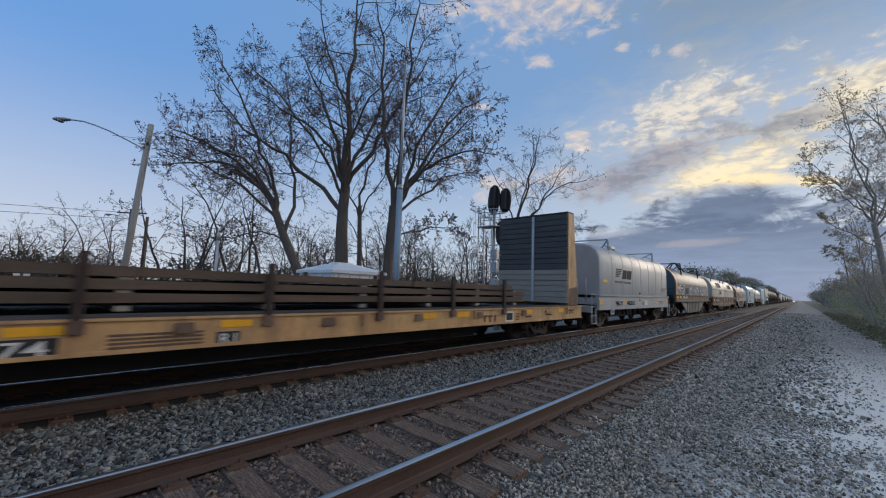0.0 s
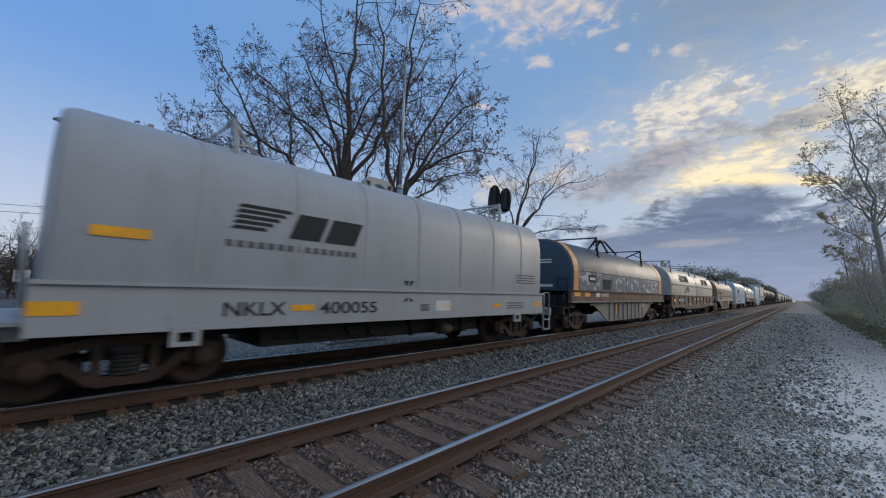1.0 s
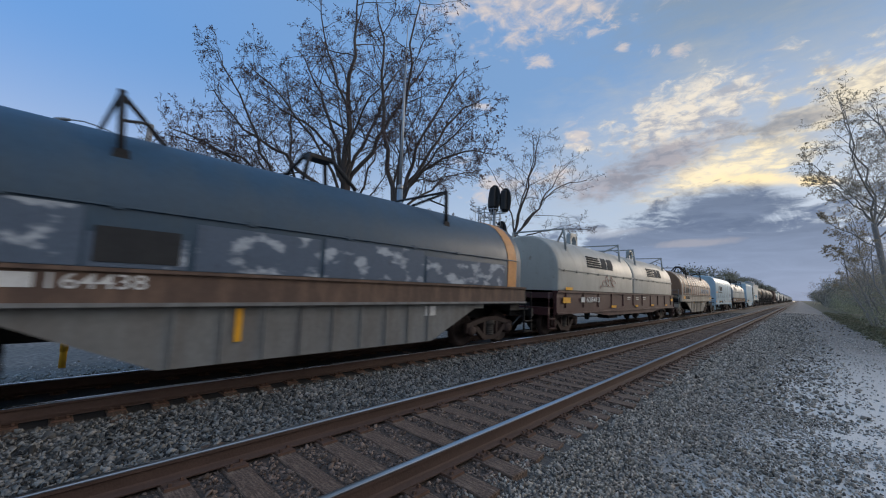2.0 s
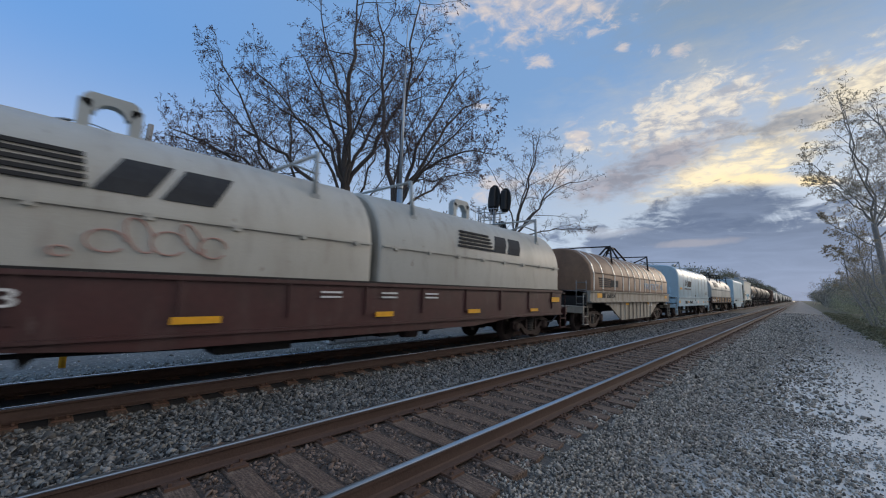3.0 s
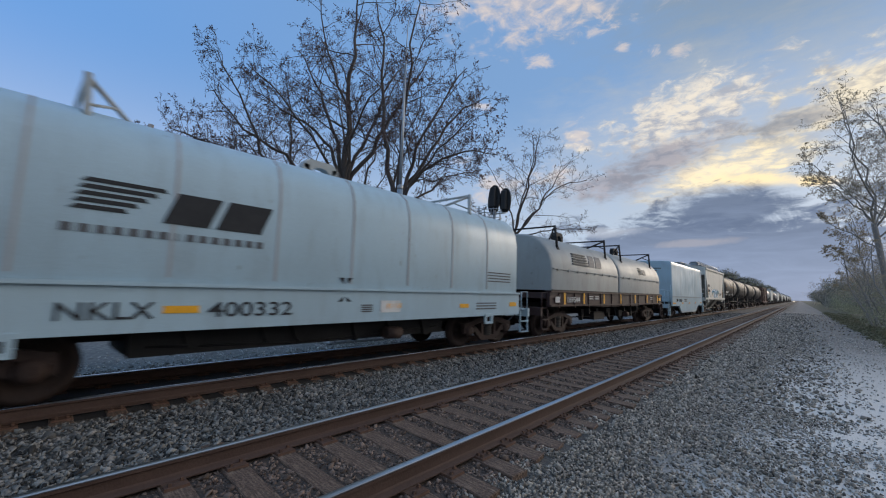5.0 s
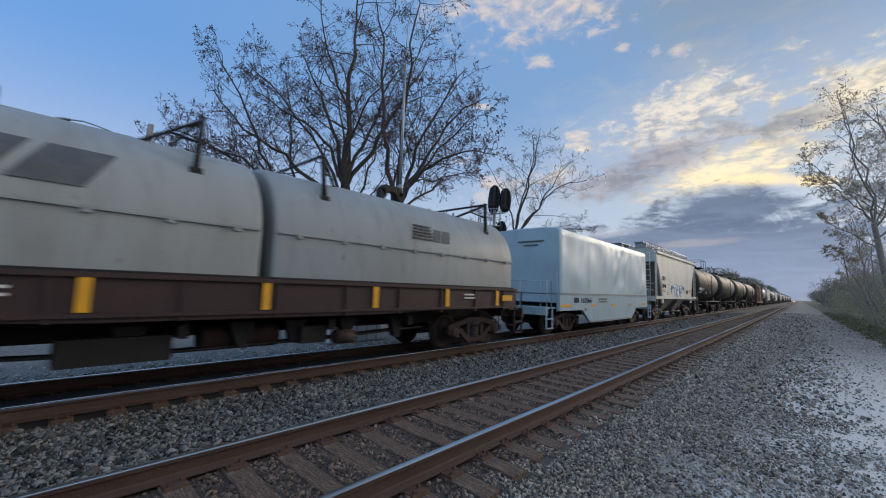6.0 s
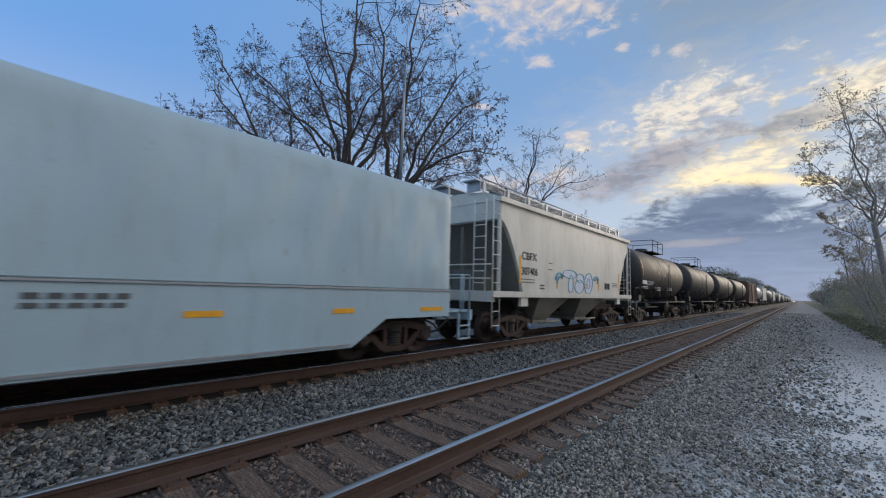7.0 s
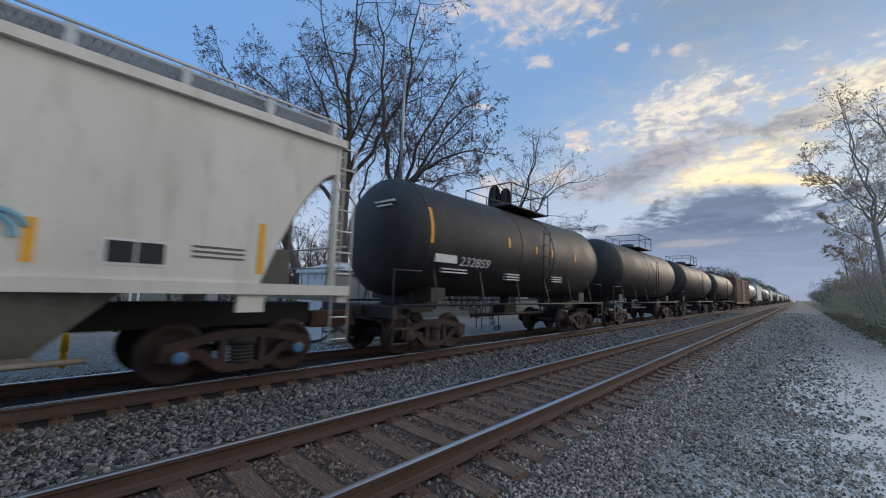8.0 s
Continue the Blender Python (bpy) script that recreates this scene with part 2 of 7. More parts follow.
M["orange"] = surface("faded_orange_paint", (0.62, 0.28, 0.085), (0.48, 0.24, 0.10), 0.55, grain=12, patch=1.5, bump=0.05)
M["rust_sill"] = surface("rust_streaked_sill", (0.10, 0.062, 0.045), (0.20, 0.125, 0.085), 0.75, grain=14, patch=2.2, amount=0.8, bump=0.12, streak=(1, 1.8, 0.6))
M["grey_sill"] = surface("dull_grey_sill", (0.20, 0.20, 0.19), (0.12, 0.10, 0.085), 0.65, grain=12, patch=1.4, bump=0.08, streak=(1, 2.5, 0.4), stain=(0.075, 0.062, 0.052))
M["beige_sill"] = surface("dirty_beige_sill", (0.37, 0.335, 0.275), (0.19, 0.145, 0.105), 0.65, grain=12, patch=1.5, amount=0.8, bump=0.08, streak=(1, 2.6, 0.4), stain=(0.11, 0.065, 0.042))
M["maroon"] = surface("maroon_sill_paint", (0.066, 0.022, 0.020), (0.042, 0.022, 0.019), 0.5, grain=12, patch=1.6, bump=0.08, stain=(0.12, 0.085, 0.075))
M["brown_sill"] = surface("dark_brown_sill_paint", (0.040, 0.020, 0.018), (0.062, 0.032, 0.026), 0.6, grain=12, patch=1.6, bump=0.08)
M["brown_hood"] = surface("brown_hood_paint", (0.225, 0.130, 0.076), (0.155, 0.085, 0.052), 0.55, grain=12, patch=1.3, amount=0.7, bump=0.08, streak=(1, 1.8, 0.5), stain=(0.075, 0.042, 0.030))
M["seam"] = surface("grimy_seam_paint", (0.36, 0.36, 0.365), (0.25, 0.24, 0.235), 0.6, grain=40, patch=1.5, amount=0.8, streak=(1, 1, 0.5))
M["strap"] = surface("bright_strap", (0.66, 0.64, 0.60), (0.42, 0.38, 0.33), 0.45, 0.2, grain=12, patch=3)
M["hopper"] = surface("cream_hopper_paint", (0.68, 0.655, 0.58), (0.52, 0.49, 0.42), 0.5, grain=70, patch=0.9, amount=0.5, bump=0.02, streak=(1, 1.5, 0.4), stain=(0.34, 0.30, 0.24))
M["hopper_dark"] = surface("shaded_hopper_slope", (0.15, 0.15, 0.128), (0.20, 0.185, 0.16), 0.65, grain=10, patch=1.2, bump=0.06)
M["hopper_bay"] = surface("dirty_hopper_bay", (0.27, 0.255, 0.215), (0.13, 0.115, 0.095), 0.65, grain=10, patch=1.2, amount=0.9, bump=0.06)
M["tank"] = surface("black_tank_paint", (0.016, 0.016, 0.017), (0.055, 0.046, 0.038), 0.60, grain=10, patch=0.9, amount=0.7, bump=0.04, streak=(1, 1.4, 0.7), stain=(0.075, 0.068, 0.06))
M["tank_grey"] = surface("grey_tank_paint", (0.42, 0.41, 0.39), (0.20, 0.19, 0.17), 0.5, grain=10, patch=0.9, amount=0.7, bump=0.04, stain=(0.10, 0.09, 0.08))
M["boxcar"] = surface("oxide_boxcar_paint", (0.105, 0.05, 0.036), (0.07, 0.04, 0.03), 0.65, grain=10, patch=1.2, bump=0.08)
M["flat_tan"] = surface("tan_yellow_flatcar_paint", (0.55, 0.325, 0.14), (0.33, 0.19, 0.10), 0.6, grain=10, patch=1.6, amount=0.8, bump=0.08, streak=(1, 1.6, 0.6), stain=(0.11, 0.055, 0.035))
M["yellow"] = surface("safety_yellow", (0.84, 0.40, 0.015), (0.66, 0.31, 0.025), 0.5, grain=10, patch=3)
M["white_mark"] = surface("white_stencil", (0.68, 0.67, 0.64), (0.52, 0.50, 0.47), 0.6, grain=14, patch=4)
M["black_mark"] = surface("black_stencil", (0.024, 0.025, 0.027), (0.045, 0.045, 0.045), 0.92, grain=14, patch=4)
M["grey_mark"] = surface("grey_stencil", (0.082, 0.088, 0.094), (0.135, 0.135, 0.135), 0.6, grain=14, patch=4)
M["blue_mark"] = surface("faded_blue_stencil", (0.24, 0.36, 0.50), (0.19, 0.24, 0.29), 0.6, grain=14, patch=5)
M["teal"] = surface("teal_spray_paint", (0.12, 0.33, 0.43), (0.26, 0.47, 0.55), 0.5, grain=14, patch=4)
M["spray_white"] = surface("pale_spray_paint", (0.60, 0.68, 0.78), (0.68, 0.70, 0.74), 0.55, grain=14, patch=3)
M["spray_pink"] = surface("pink_spray_paint", (0.42, 0.22, 0.18), (0.48, 0.33, 0.27), 0.6, grain=14, patch=3)
M["lumber"] = surface("brown_stacked_lumber", (0.125, 0.085, 0.06), (0.07, 0.048, 0.036), 0.8, grain=20, patch=2, bump=0.3, island=0.35, streak=(1, 0.3, 3))
M["plank_dark"] = surface("dark_weathered_planks", (0.050, 0.053, 0.058), (0.10, 0.10, 0.10), 0.85, grain=24, patch=3, bump=0.4, streak=(0.6, 1, 6))
M["plank_pale"] = surface("grey_brown_planks", (0.27, 0.24, 0.21), (0.18, 0.16, 0.14), 0.85, grain=24, patch=3, bump=0.4, streak=(0.6, 1, 6))
M["bark"] = surface("tree_bark", (0.085, 0.070, 0.062), (0.14, 0.118, 0.102), 0.95, grain=14, patch=3, bump=0.8, streak=(3, 3, 0.6))
M["twig"] = surface("fine_twig", (0.115, 0.085, 0.082), (0.165, 0.125, 0.115), 0.95, grain=20, patch=3, bump=0)
M["bud"] = surface("spring_buds", (0.115, 0.070, 0.068), (0.11, 0.085, 0.055), 0.9, grain=20, patch=0.5, bump=0, island=0.4)
# paler than bud, bark and twig: haze over path-side trees in the colour
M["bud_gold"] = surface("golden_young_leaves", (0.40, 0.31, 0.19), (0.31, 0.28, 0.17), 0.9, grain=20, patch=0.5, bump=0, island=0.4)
M["hazed_bark"] = surface("haze_pale_bark", (0.27, 0.245, 0.22), (0.36, 0.33, 0.30), 0.95, grain=14, patch=3, bump=0.6, streak=(3, 3, 0.6))
M["hazed_twig"] = surface("haze_pale_twig", (0.36, 0.32, 0.285), (0.44, 0.40, 0.355), 0.95, grain=20, patch=3, bump=0)
# bush and far_wood are lightened; haze is put into these leaf colours
M["bush"] = surface("brush_leaves", (0.30, 0.31, 0.20), (0.36, 0.33, 0.26), 0.9, grain=12, patch=0.4, bump=0, island=0.45)
M["verge"] = surface("verge_grass_blades", (0.135, 0.140, 0.082), (0.24, 0.21, 0.145), 0.9, grain=12, patch=0.6, amount=0.9, bump=0, island=0.45)
M["scrub"] = surface("brown_scrub", (0.095, 0.072, 0.058), (0.12, 0.10, 0.07), 0.95, grain=12, patch=0.3, bump=0, island=0.4)
M["far_wood"] = surface("far_woodland", (0.165, 0.175, 0.135), (0.20, 0.185, 0.155), 0.95, grain=4, patch=0.1, bump=0, island=0.35)
M["pole_wood"] = surface("grey_pole_wood", (0.35, 0.335, 0.315), (0.25, 0.232, 0.21), 0.85, grain=30, patch=3, bump=0.4, streak=(5, 5, 0.4))
M["pole_dark"] = surface("dark_pole_wood", (0.085, 0.068, 0.056), (0.05, 0.042, 0.036), 0.85, grain=30, patch=3, bump=0.4, streak=(5, 5, 0.4))
M["galv"] = surface("galvanised_steel", (0.40, 0.42, 0.44), (0.30, 0.31, 0.32), 0.45, 0.6, grain=24, patch=4, bump=0.06)
M["mast_blue"] = surface("blue_grey_mast_paint", (0.22, 0.30, 0.38), (0.28, 0.34, 0.40), 0.5, 0.2, grain=24, patch=2, bump=0.05)
M["signal_black"] = surface("matt_black_signal", (0.014, 0.014, 0.015), (0.025, 0.025, 0.026), 0.6, grain=24, patch=4, bump=0.05)
M["hut"] = surface("white_aluminium_hut", (0.66, 0.66, 0.66), (0.54, 0.54, 0.54), 0.45, grain=12, patch=1.5, bump=0.05)
M["wire"] = surface("black_cable", (0.03, 0.03, 0.032), (0.05, 0.05, 0.05), 0.6, bump=0)
M["lamp_glass"] = surface("dull_lamp_lens", (0.30, 0.30, 0.28), (0.22, 0.22, 0.21), 0.3, bump=0)


def leafy(m, share=0.45):
    """Thin leaves let light through."""
    nt = m.node_tree
    N, L = nt.nodes.new, nt.links.new
    bsdf, out = nt.nodes["Principled BSDF"], nt.nodes["Material Output"]
    tr = N("ShaderNodeBsdfTranslucent")
    L(bsdf.inputs["Base Color"].links[0].from_socket, tr.inputs["Color"])
    mx = N("ShaderNodeMixShader")
    mx.inputs[0].default_value = share
    L(bsdf.outputs[0], mx.inputs[1])
    L(tr.outputs[0], mx.inputs[2])
    L(mx.outputs[0], out.inputs["Surface"])


for key in ("bud", "bud_gold", "bush", "verge", "scrub", "far_wood"):
    leafy(M[key])


def hazed_path():
    """Grey gravel lightened across x, the lens haze put into colour, with ragged edges."""
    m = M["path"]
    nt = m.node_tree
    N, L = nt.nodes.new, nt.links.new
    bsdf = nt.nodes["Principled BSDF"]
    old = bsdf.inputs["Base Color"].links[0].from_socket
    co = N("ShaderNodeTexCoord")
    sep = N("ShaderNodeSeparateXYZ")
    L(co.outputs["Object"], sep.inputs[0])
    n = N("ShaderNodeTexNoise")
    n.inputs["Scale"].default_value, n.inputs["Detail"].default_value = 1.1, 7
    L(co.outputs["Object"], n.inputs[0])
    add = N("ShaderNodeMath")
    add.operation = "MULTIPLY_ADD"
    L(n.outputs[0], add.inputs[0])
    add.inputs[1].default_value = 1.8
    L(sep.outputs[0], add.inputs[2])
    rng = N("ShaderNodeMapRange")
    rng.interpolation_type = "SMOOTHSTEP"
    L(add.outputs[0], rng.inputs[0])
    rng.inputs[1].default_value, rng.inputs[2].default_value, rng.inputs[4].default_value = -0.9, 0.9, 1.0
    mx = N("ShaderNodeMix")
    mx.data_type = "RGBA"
    near = N("ShaderNodeMapRange")          # the painted haze fades out a few car lengths on
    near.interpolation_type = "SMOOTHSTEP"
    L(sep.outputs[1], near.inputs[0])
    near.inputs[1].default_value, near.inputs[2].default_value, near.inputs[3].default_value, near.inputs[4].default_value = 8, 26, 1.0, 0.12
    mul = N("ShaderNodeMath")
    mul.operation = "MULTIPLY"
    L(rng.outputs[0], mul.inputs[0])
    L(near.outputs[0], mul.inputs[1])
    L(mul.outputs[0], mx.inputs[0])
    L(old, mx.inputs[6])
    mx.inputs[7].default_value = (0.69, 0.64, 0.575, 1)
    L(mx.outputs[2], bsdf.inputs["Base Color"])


hazed_path()


# ---- mesh helpers ----
def box(bm, c, s, taper=None):
    """A block with centre c and size s; taper scales its top in x and y."""
    x, y, z = (v / 2 for v in s)
    tx, ty = taper or (1, 1)
    vs = [bm.verts.new((c[0] + a * x * (tx if k > 0 else 1), c[1] + b * y * (ty if k > 0 else 1), c[2] + k * z)) for k in (-1, 1) for a, b in ((-1, -1), (1, -1), (1, 1), (-1, 1))]
    for f in ((3, 2, 1, 0), (4, 5, 6, 7), (0, 1, 5, 4), (1, 2, 6, 5), (2, 3, 7, 6), (3, 0, 4, 7)):
        bm.faces.new([vs[i] for i in f])
    return bm


def bevelled(bm, width=0.01, segments=1):
    bmesh.ops.bevel(bm, geom=list(bm.edges), offset=width, segments=segments, affect="EDGES", clamp_overlap=True)
    return bm


def tube(bm, points, r, sides=8, r2=None):
    """A round bar along points; r2: its radius at the end."""
    pts = [Vector(p) for p in points]
    rings = []
    for i, p in enumerate(pts):
        d = (pts[min(i + 1, len(pts) - 1)] - pts[max(i - 1, 0)]).normalized()
        a = d.orthogonal().normalized() if i == 0 else (a - d * a.dot(d)).normalized()
        b = d.cross(a)
        rad = r if r2 is None else r + (r2 - r) * i / (len(pts) - 1)
        rings.append([bm.verts.new(p + (a * math.cos(q) + b * math.sin(q)) * rad) for q in (2 * math.pi * k / sides for k in range(sides))])
    for u, v in zip(rings, rings[1:]):
        for k in range(sides):
            bm.faces.new((u[k], u[(k + 1) % sides], v[(k + 1) % sides], v[k])).smooth = sides > 5
    bm.faces.new(rings[0][::-1])
    bm.faces.new(rings[-1])
    return bm


def lathe(bm, profile, axis="x", centre=(0, 0, 0), sides=24):
    """A turned body: profile of (place along the axis, radius)."""
    rings = []
    for s, r in profile:
        ring = []
        for k in range(sides):
            q = 2 * math.pi * k / sides
            u, v = r * math.cos(q), r * math.sin(q)
            p = {"x": (s, u, v), "y": (v, s, u), "z": (u, v, s)}[axis]
            ring.append(bm.verts.new((p[0] + centre[0], p[1] + centre[1], p[2] + centre[2])))
        rings.append(ring)
    for u, v in zip(rings, rings[1:]):
        for k in range(sides):
            bm.faces.new((u[k], u[(k + 1) % sides], v[(k + 1) % sides], v[k])).smooth = True
    bm.faces.new(rings[0][::-1])
    bm.faces.new(rings[-1])
    return bm


def extrude(bm, profile, y0, y1, smooth=False):
    """A closed (x, z) outline drawn out from y0 to y1."""
    a = [bm.verts.new((x, y0, z)) for x, z in profile]
    b = [bm.verts.new((x, y1, z)) for x, z in profile]
    n = len(profile)
    for k in range(n):
        bm.faces.new((a[k], a[(k + 1) % n], b[(k + 1) % n], b[k])).smooth = smooth
    bm.faces.new(a[::-1])
    bm.faces.new(b)
    return bm


def slab(bm, outline, x0, x1):
    """A closed (y, z) outline drawn out from x0 to x1."""
    a = [bm.verts.new((x0, y, z)) for y, z in outline]
    b = [bm.verts.new((x1, y, z)) for y, z in outline]
    n = len(outline)
    for k in range(n):
        bm.faces.new((a[k], a[(k + 1) % n], b[(k + 1) % n], b[k]))
    bm.faces.new(a[::-1])
    bm.faces.new(b)
    return bm


def mesh_of(name, bm, material):
    bmesh.ops.recalc_face_normals(bm, faces=list(bm.faces))
    me = bpy.data.meshes.new(name)
    bm.to_mesh(me)
    bm.free()
    me.materials.append(material)
    return me


def part(name, bm, material, parent, label=""):
    ob = new(name, mesh_of(name, bm, material))
    ob.parent = parent
    return tagged(ob, label)


def thing(name, place, label, category, group=""):
    ob = new(name)
    ob.matrix_basis = place
    ob.empty_display_size = 0.2
    return tagged(ob, label, category, group)


def structure(name, bm, material, label, category=""):
    return tagged(new(name, mesh_of(name, bm, material)), label, category or name, kind="structure")


def from_arrays(name, verts, faces, material, smooth=False):
    me = bpy.data.meshes.new(name)
    verts, faces = np.asarray(verts, dtype=np.float32), np.asarray(faces, dtype=np.int32)
    k = faces.shape[1]
    me.vertices.add(len(verts))
    me.vertices.foreach_set("co", verts.ravel())
    me.loops.add(faces.size)
    me.loops.foreach_set("vertex_index", faces.ravel())
    me.polygons.add(len(faces))
    me.polygons.foreach_set("loop_start", np.arange(0, faces.size, k, dtype=np.int32))
    me.polygons.foreach_set("loop_total", np.full(len(faces), k, dtype=np.int32))
    if smooth:
        me.polygons.foreach_set("use_smooth", np.ones(len(faces), dtype=bool))
    me.update(calc_edges=True)
    me.materials.append(material)
    return me


def lettering(name, words, y, z, height, material, parent, x, width=None, shear=0.0, label=""):
    """Stencilled words on the side that faces +x; y and z: the lower start of the line, read towards +y."""
    cu = bpy.data.curves.new(name, "FONT")
    cu.body, cu.size, cu.extrude, cu.shear = words, height * 1.38, 0.004, shear
    cu.offset = 0.008 * height
    tmp = bpy.data.objects.new(name, cu)
    scene.collection.objects.link(tmp)
    bpy.context.view_layer.update()
    me = bpy.data.meshes.new_from_object(tmp.evaluated_get(bpy.context.evaluated_depsgraph_get()))
    bpy.data.objects.remove(tmp)
    co = np.empty(len(me.vertices) * 3, dtype=np.float32)
    me.vertices.foreach_get("co", co)
    co = co.reshape(-1, 3)
    k = 1.0 if width is None else width / max(1e-3, np.ptp(co[:, 0]))
    me.vertices.foreach_set("co", np.stack([co[:, 2], (co[:, 0] - co[:, 0].min()) * k, co[:, 1]], 1).ravel())
    me.materials.clear()
    me.materials.append(material)
    ob = new(name, me)
    ob.location = (x, y, z)
    ob.parent = parent
    return tagged(ob, label)


def bars(bm, x, y0, y1, z, h, n=1, gap=1.8, thick=0.006):
    for k in range(n):
        box(bm, (x, (y0 + y1) / 2, z - k * h * gap), (thick, y1 - y0, h))
    return bm


# ---- ground ----
def ground_height(x):
    """Cross-section of the railway: path, ballast shoulders, ditch, lot."""
    stops = ((-200, -0.05), (-14, -0.05), (-10.6, 0.0), (-9.5, 0.05), (-9.1, 0.10), (-6.4, 0.07), (-5.6, 0.02), (-4.9, 0.06), (-4.6, 0.07), (-2.3, 0.065), (-2.08, 0.045), (-1.75, 0.035), (-1.2, -0.01), (0.5, 0.0), (3, -0.02), (200, -0.02))
    for (a, h), (b, k) in zip(stops, stops[1:]):
        if x <= b:
            return h + (k - h) * (x - a) / (b - a)
    return stops[-1][1]


def ground_sheet(name, xs, ys, material, label, lift=0.0, rough=0.0):
    verts, faces = [], []
    for y in ys:
        for x in xs:
            n = noise.noise((x * 1.3, y * 1.3, 3.7)) * rough
            verts.append((x, y, ground_height(x) + lift + n))
    w = len(xs)
    for j in range(len(ys) - 1):
        for i in range(w - 1):
            faces.append((j * w + i, j * w + i + 1, (j + 1) * w + i + 1, (j + 1) * w + i))
    return tagged(new(name, from_arrays(name, verts, faces, material, True)), label, name, kind="structure")


YS = [-60, -30, -15, -8] + [-4 + 0.5 * k for k in range(70)] + [32, 36, 40, 50, 65, 90, 130, 200, 320, 520, 900, 1600, 3000]
ground_sheet("ground", [-3000, -900, -300, -120, -60, -30, -20, -14, -12, -9, 2.5, 3, 4, 6, 12, 30, 90, 300, 900, 3000], [-3000, -600] + YS, M["grass"], "grass and bare soil beside the railway", -0.06, 0.03)
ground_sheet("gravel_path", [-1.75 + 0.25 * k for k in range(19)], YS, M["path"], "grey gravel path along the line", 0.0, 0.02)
ground_sheet("ballast_bed", [-9.9, -9.5, -9.1, -8.6, -7.7, -7.0, -6.4, -6.0, -5.6, -5.2, -4.9, -4.6, -4.0, -3.4, -2.8, -2.3, -2.08, -1.70], YS, M["ballast"], "grey crushed-stone ballast under two tracks", 0.004, 0.01)
# dark sheet; the shade below the cars is put into its colour
ground_sheet("oily_bed", [-8.95, -8.5, -7.75, -7.1, -6.72], YS, M["oily"], "oily ballast between the far rails, train shade painted in", 0.012, 0.01)
ground_sheet("crib_bed", [-4.62, -4.0, -3.4, -2.8, -2.22], YS, M["crib"], "brown-stained ballast between the near sleepers", 0.012, 0.01)
for y0, y1, x0, x1, m, name, label in ((-60, 60, -17.5, -9.9, "lot", "gravel_lot", "pale gravel service strip behind the far track"),):
    bm = bmesh.new()
    box(bm, ((x0 + x1) / 2, (y0 + y1) / 2, -0.02), (x1 - x0, y1 - y0, 0.06))
    structure(name, bm, M[m], label)
bm = bmesh.new()
slab(bm, ((-7.5, -0.3), (-7.5, 0.03), (-0.5, 0.03), (0.2, -0.3)), -17.5, -12.0)
structure("street_apron", bm, M["road"], "worn asphalt apron of the street at the crossing", "road")
bm = bmesh.new()
v = [bm.verts.new(p) for p in ((-17.5, -7.5, 0.03), (-17.5, -0.5, 0.03), (-180, 22, 0.03), (-180, 13, 0.03))]
w = [bm.verts.new((*p.co.xy, -0.3)) for p in v]
bm.faces.new(v), bm.faces.new(w[::-1])
for k in range(4):
    bm.faces.new((v[k], v[(k + 1) % 4], w[(k + 1) % 4], w[k]))
structure("street", bm, M["road"], "grey asphalt street running away from the railway", "road")


# ---- tracks ----
def rail_profile(cx, top):
    h = 0.186
    half = ((0.076, 0), (0.076, 0.012), (0.020, 0.030), (0.009, 0.045), (0.009, 0.128), (0.034, 0.142), (0.036, 0.168))
    pts = [(cx + x, top - h + z) for x, z in half]
    return pts + [(2 * cx - x, z) for x, z in pts[::-1]]


def head_profile(cx, top):
    pts = ((0.0355, -0.0185), (0.034, -0.007), (0.024, -0.001), (0.0, 0.0), (-0.024, -0.001), (-0.034, -0.007), (-0.0355, -0.0185))
    return [(cx + x, top + z) for x, z in pts]


def tie_mesh(seed):
    rnd = random.Random(seed)
    bm = bmesh.new()
    box(bm, (0, 0, -0.09), (2.70 + rnd.uniform(-0.05, 0.05), 0.225 + rnd.uniform(-0.015, 0.015), 0.18))
    bmesh.ops.subdivide_edges(bm, edges=[e for e in bm.edges if abs(e.verts[0].co.x - e.verts[1].co.x) > 1], cuts=4)
    for q in bm.verts:
        q.co += Vector((rnd.uniform(-0.02, 0.02), rnd.uniform(-0.008, 0.008), rnd.uniform(-0.008, 0.005)))
    bevelled(bm, 0.008)
    return mesh_of("sleeper", bm, M["tie"])


def plate_mesh(seed):
    rnd = random.Random(seed)
    bm = bmesh.new()
    box(bm, (0, 0, 0.011), (0.40, 0.195, 0.022), (0.97, 0.95))
    for sx in (-0.10, 0.10, -0.155, 0.155):
        for sy in (-0.05, 0.055):
            if rnd.random() < 0.75:
                box(bm, (sx, sy, 0.034), (0.034, 0.03, 0.028), (0.7, 0.7))
    return mesh_of("tie_plate", bm, M["plate"])


def anchor_mesh():
    bm = bmesh.new()
    box(bm, (0, 0, -0.01), (0.19, 0.022, 0.035))
    box(bm, (0.085, 0, 0.015), (0.025, 0.03, 0.03))
    return mesh_of("rail_anchor", bm, M["plate"])


TIES = [tie_mesh(k) for k in range(6)]
PLATES = [plate_mesh(k) for k in range(4)]
ANCHOR = anchor_mesh()


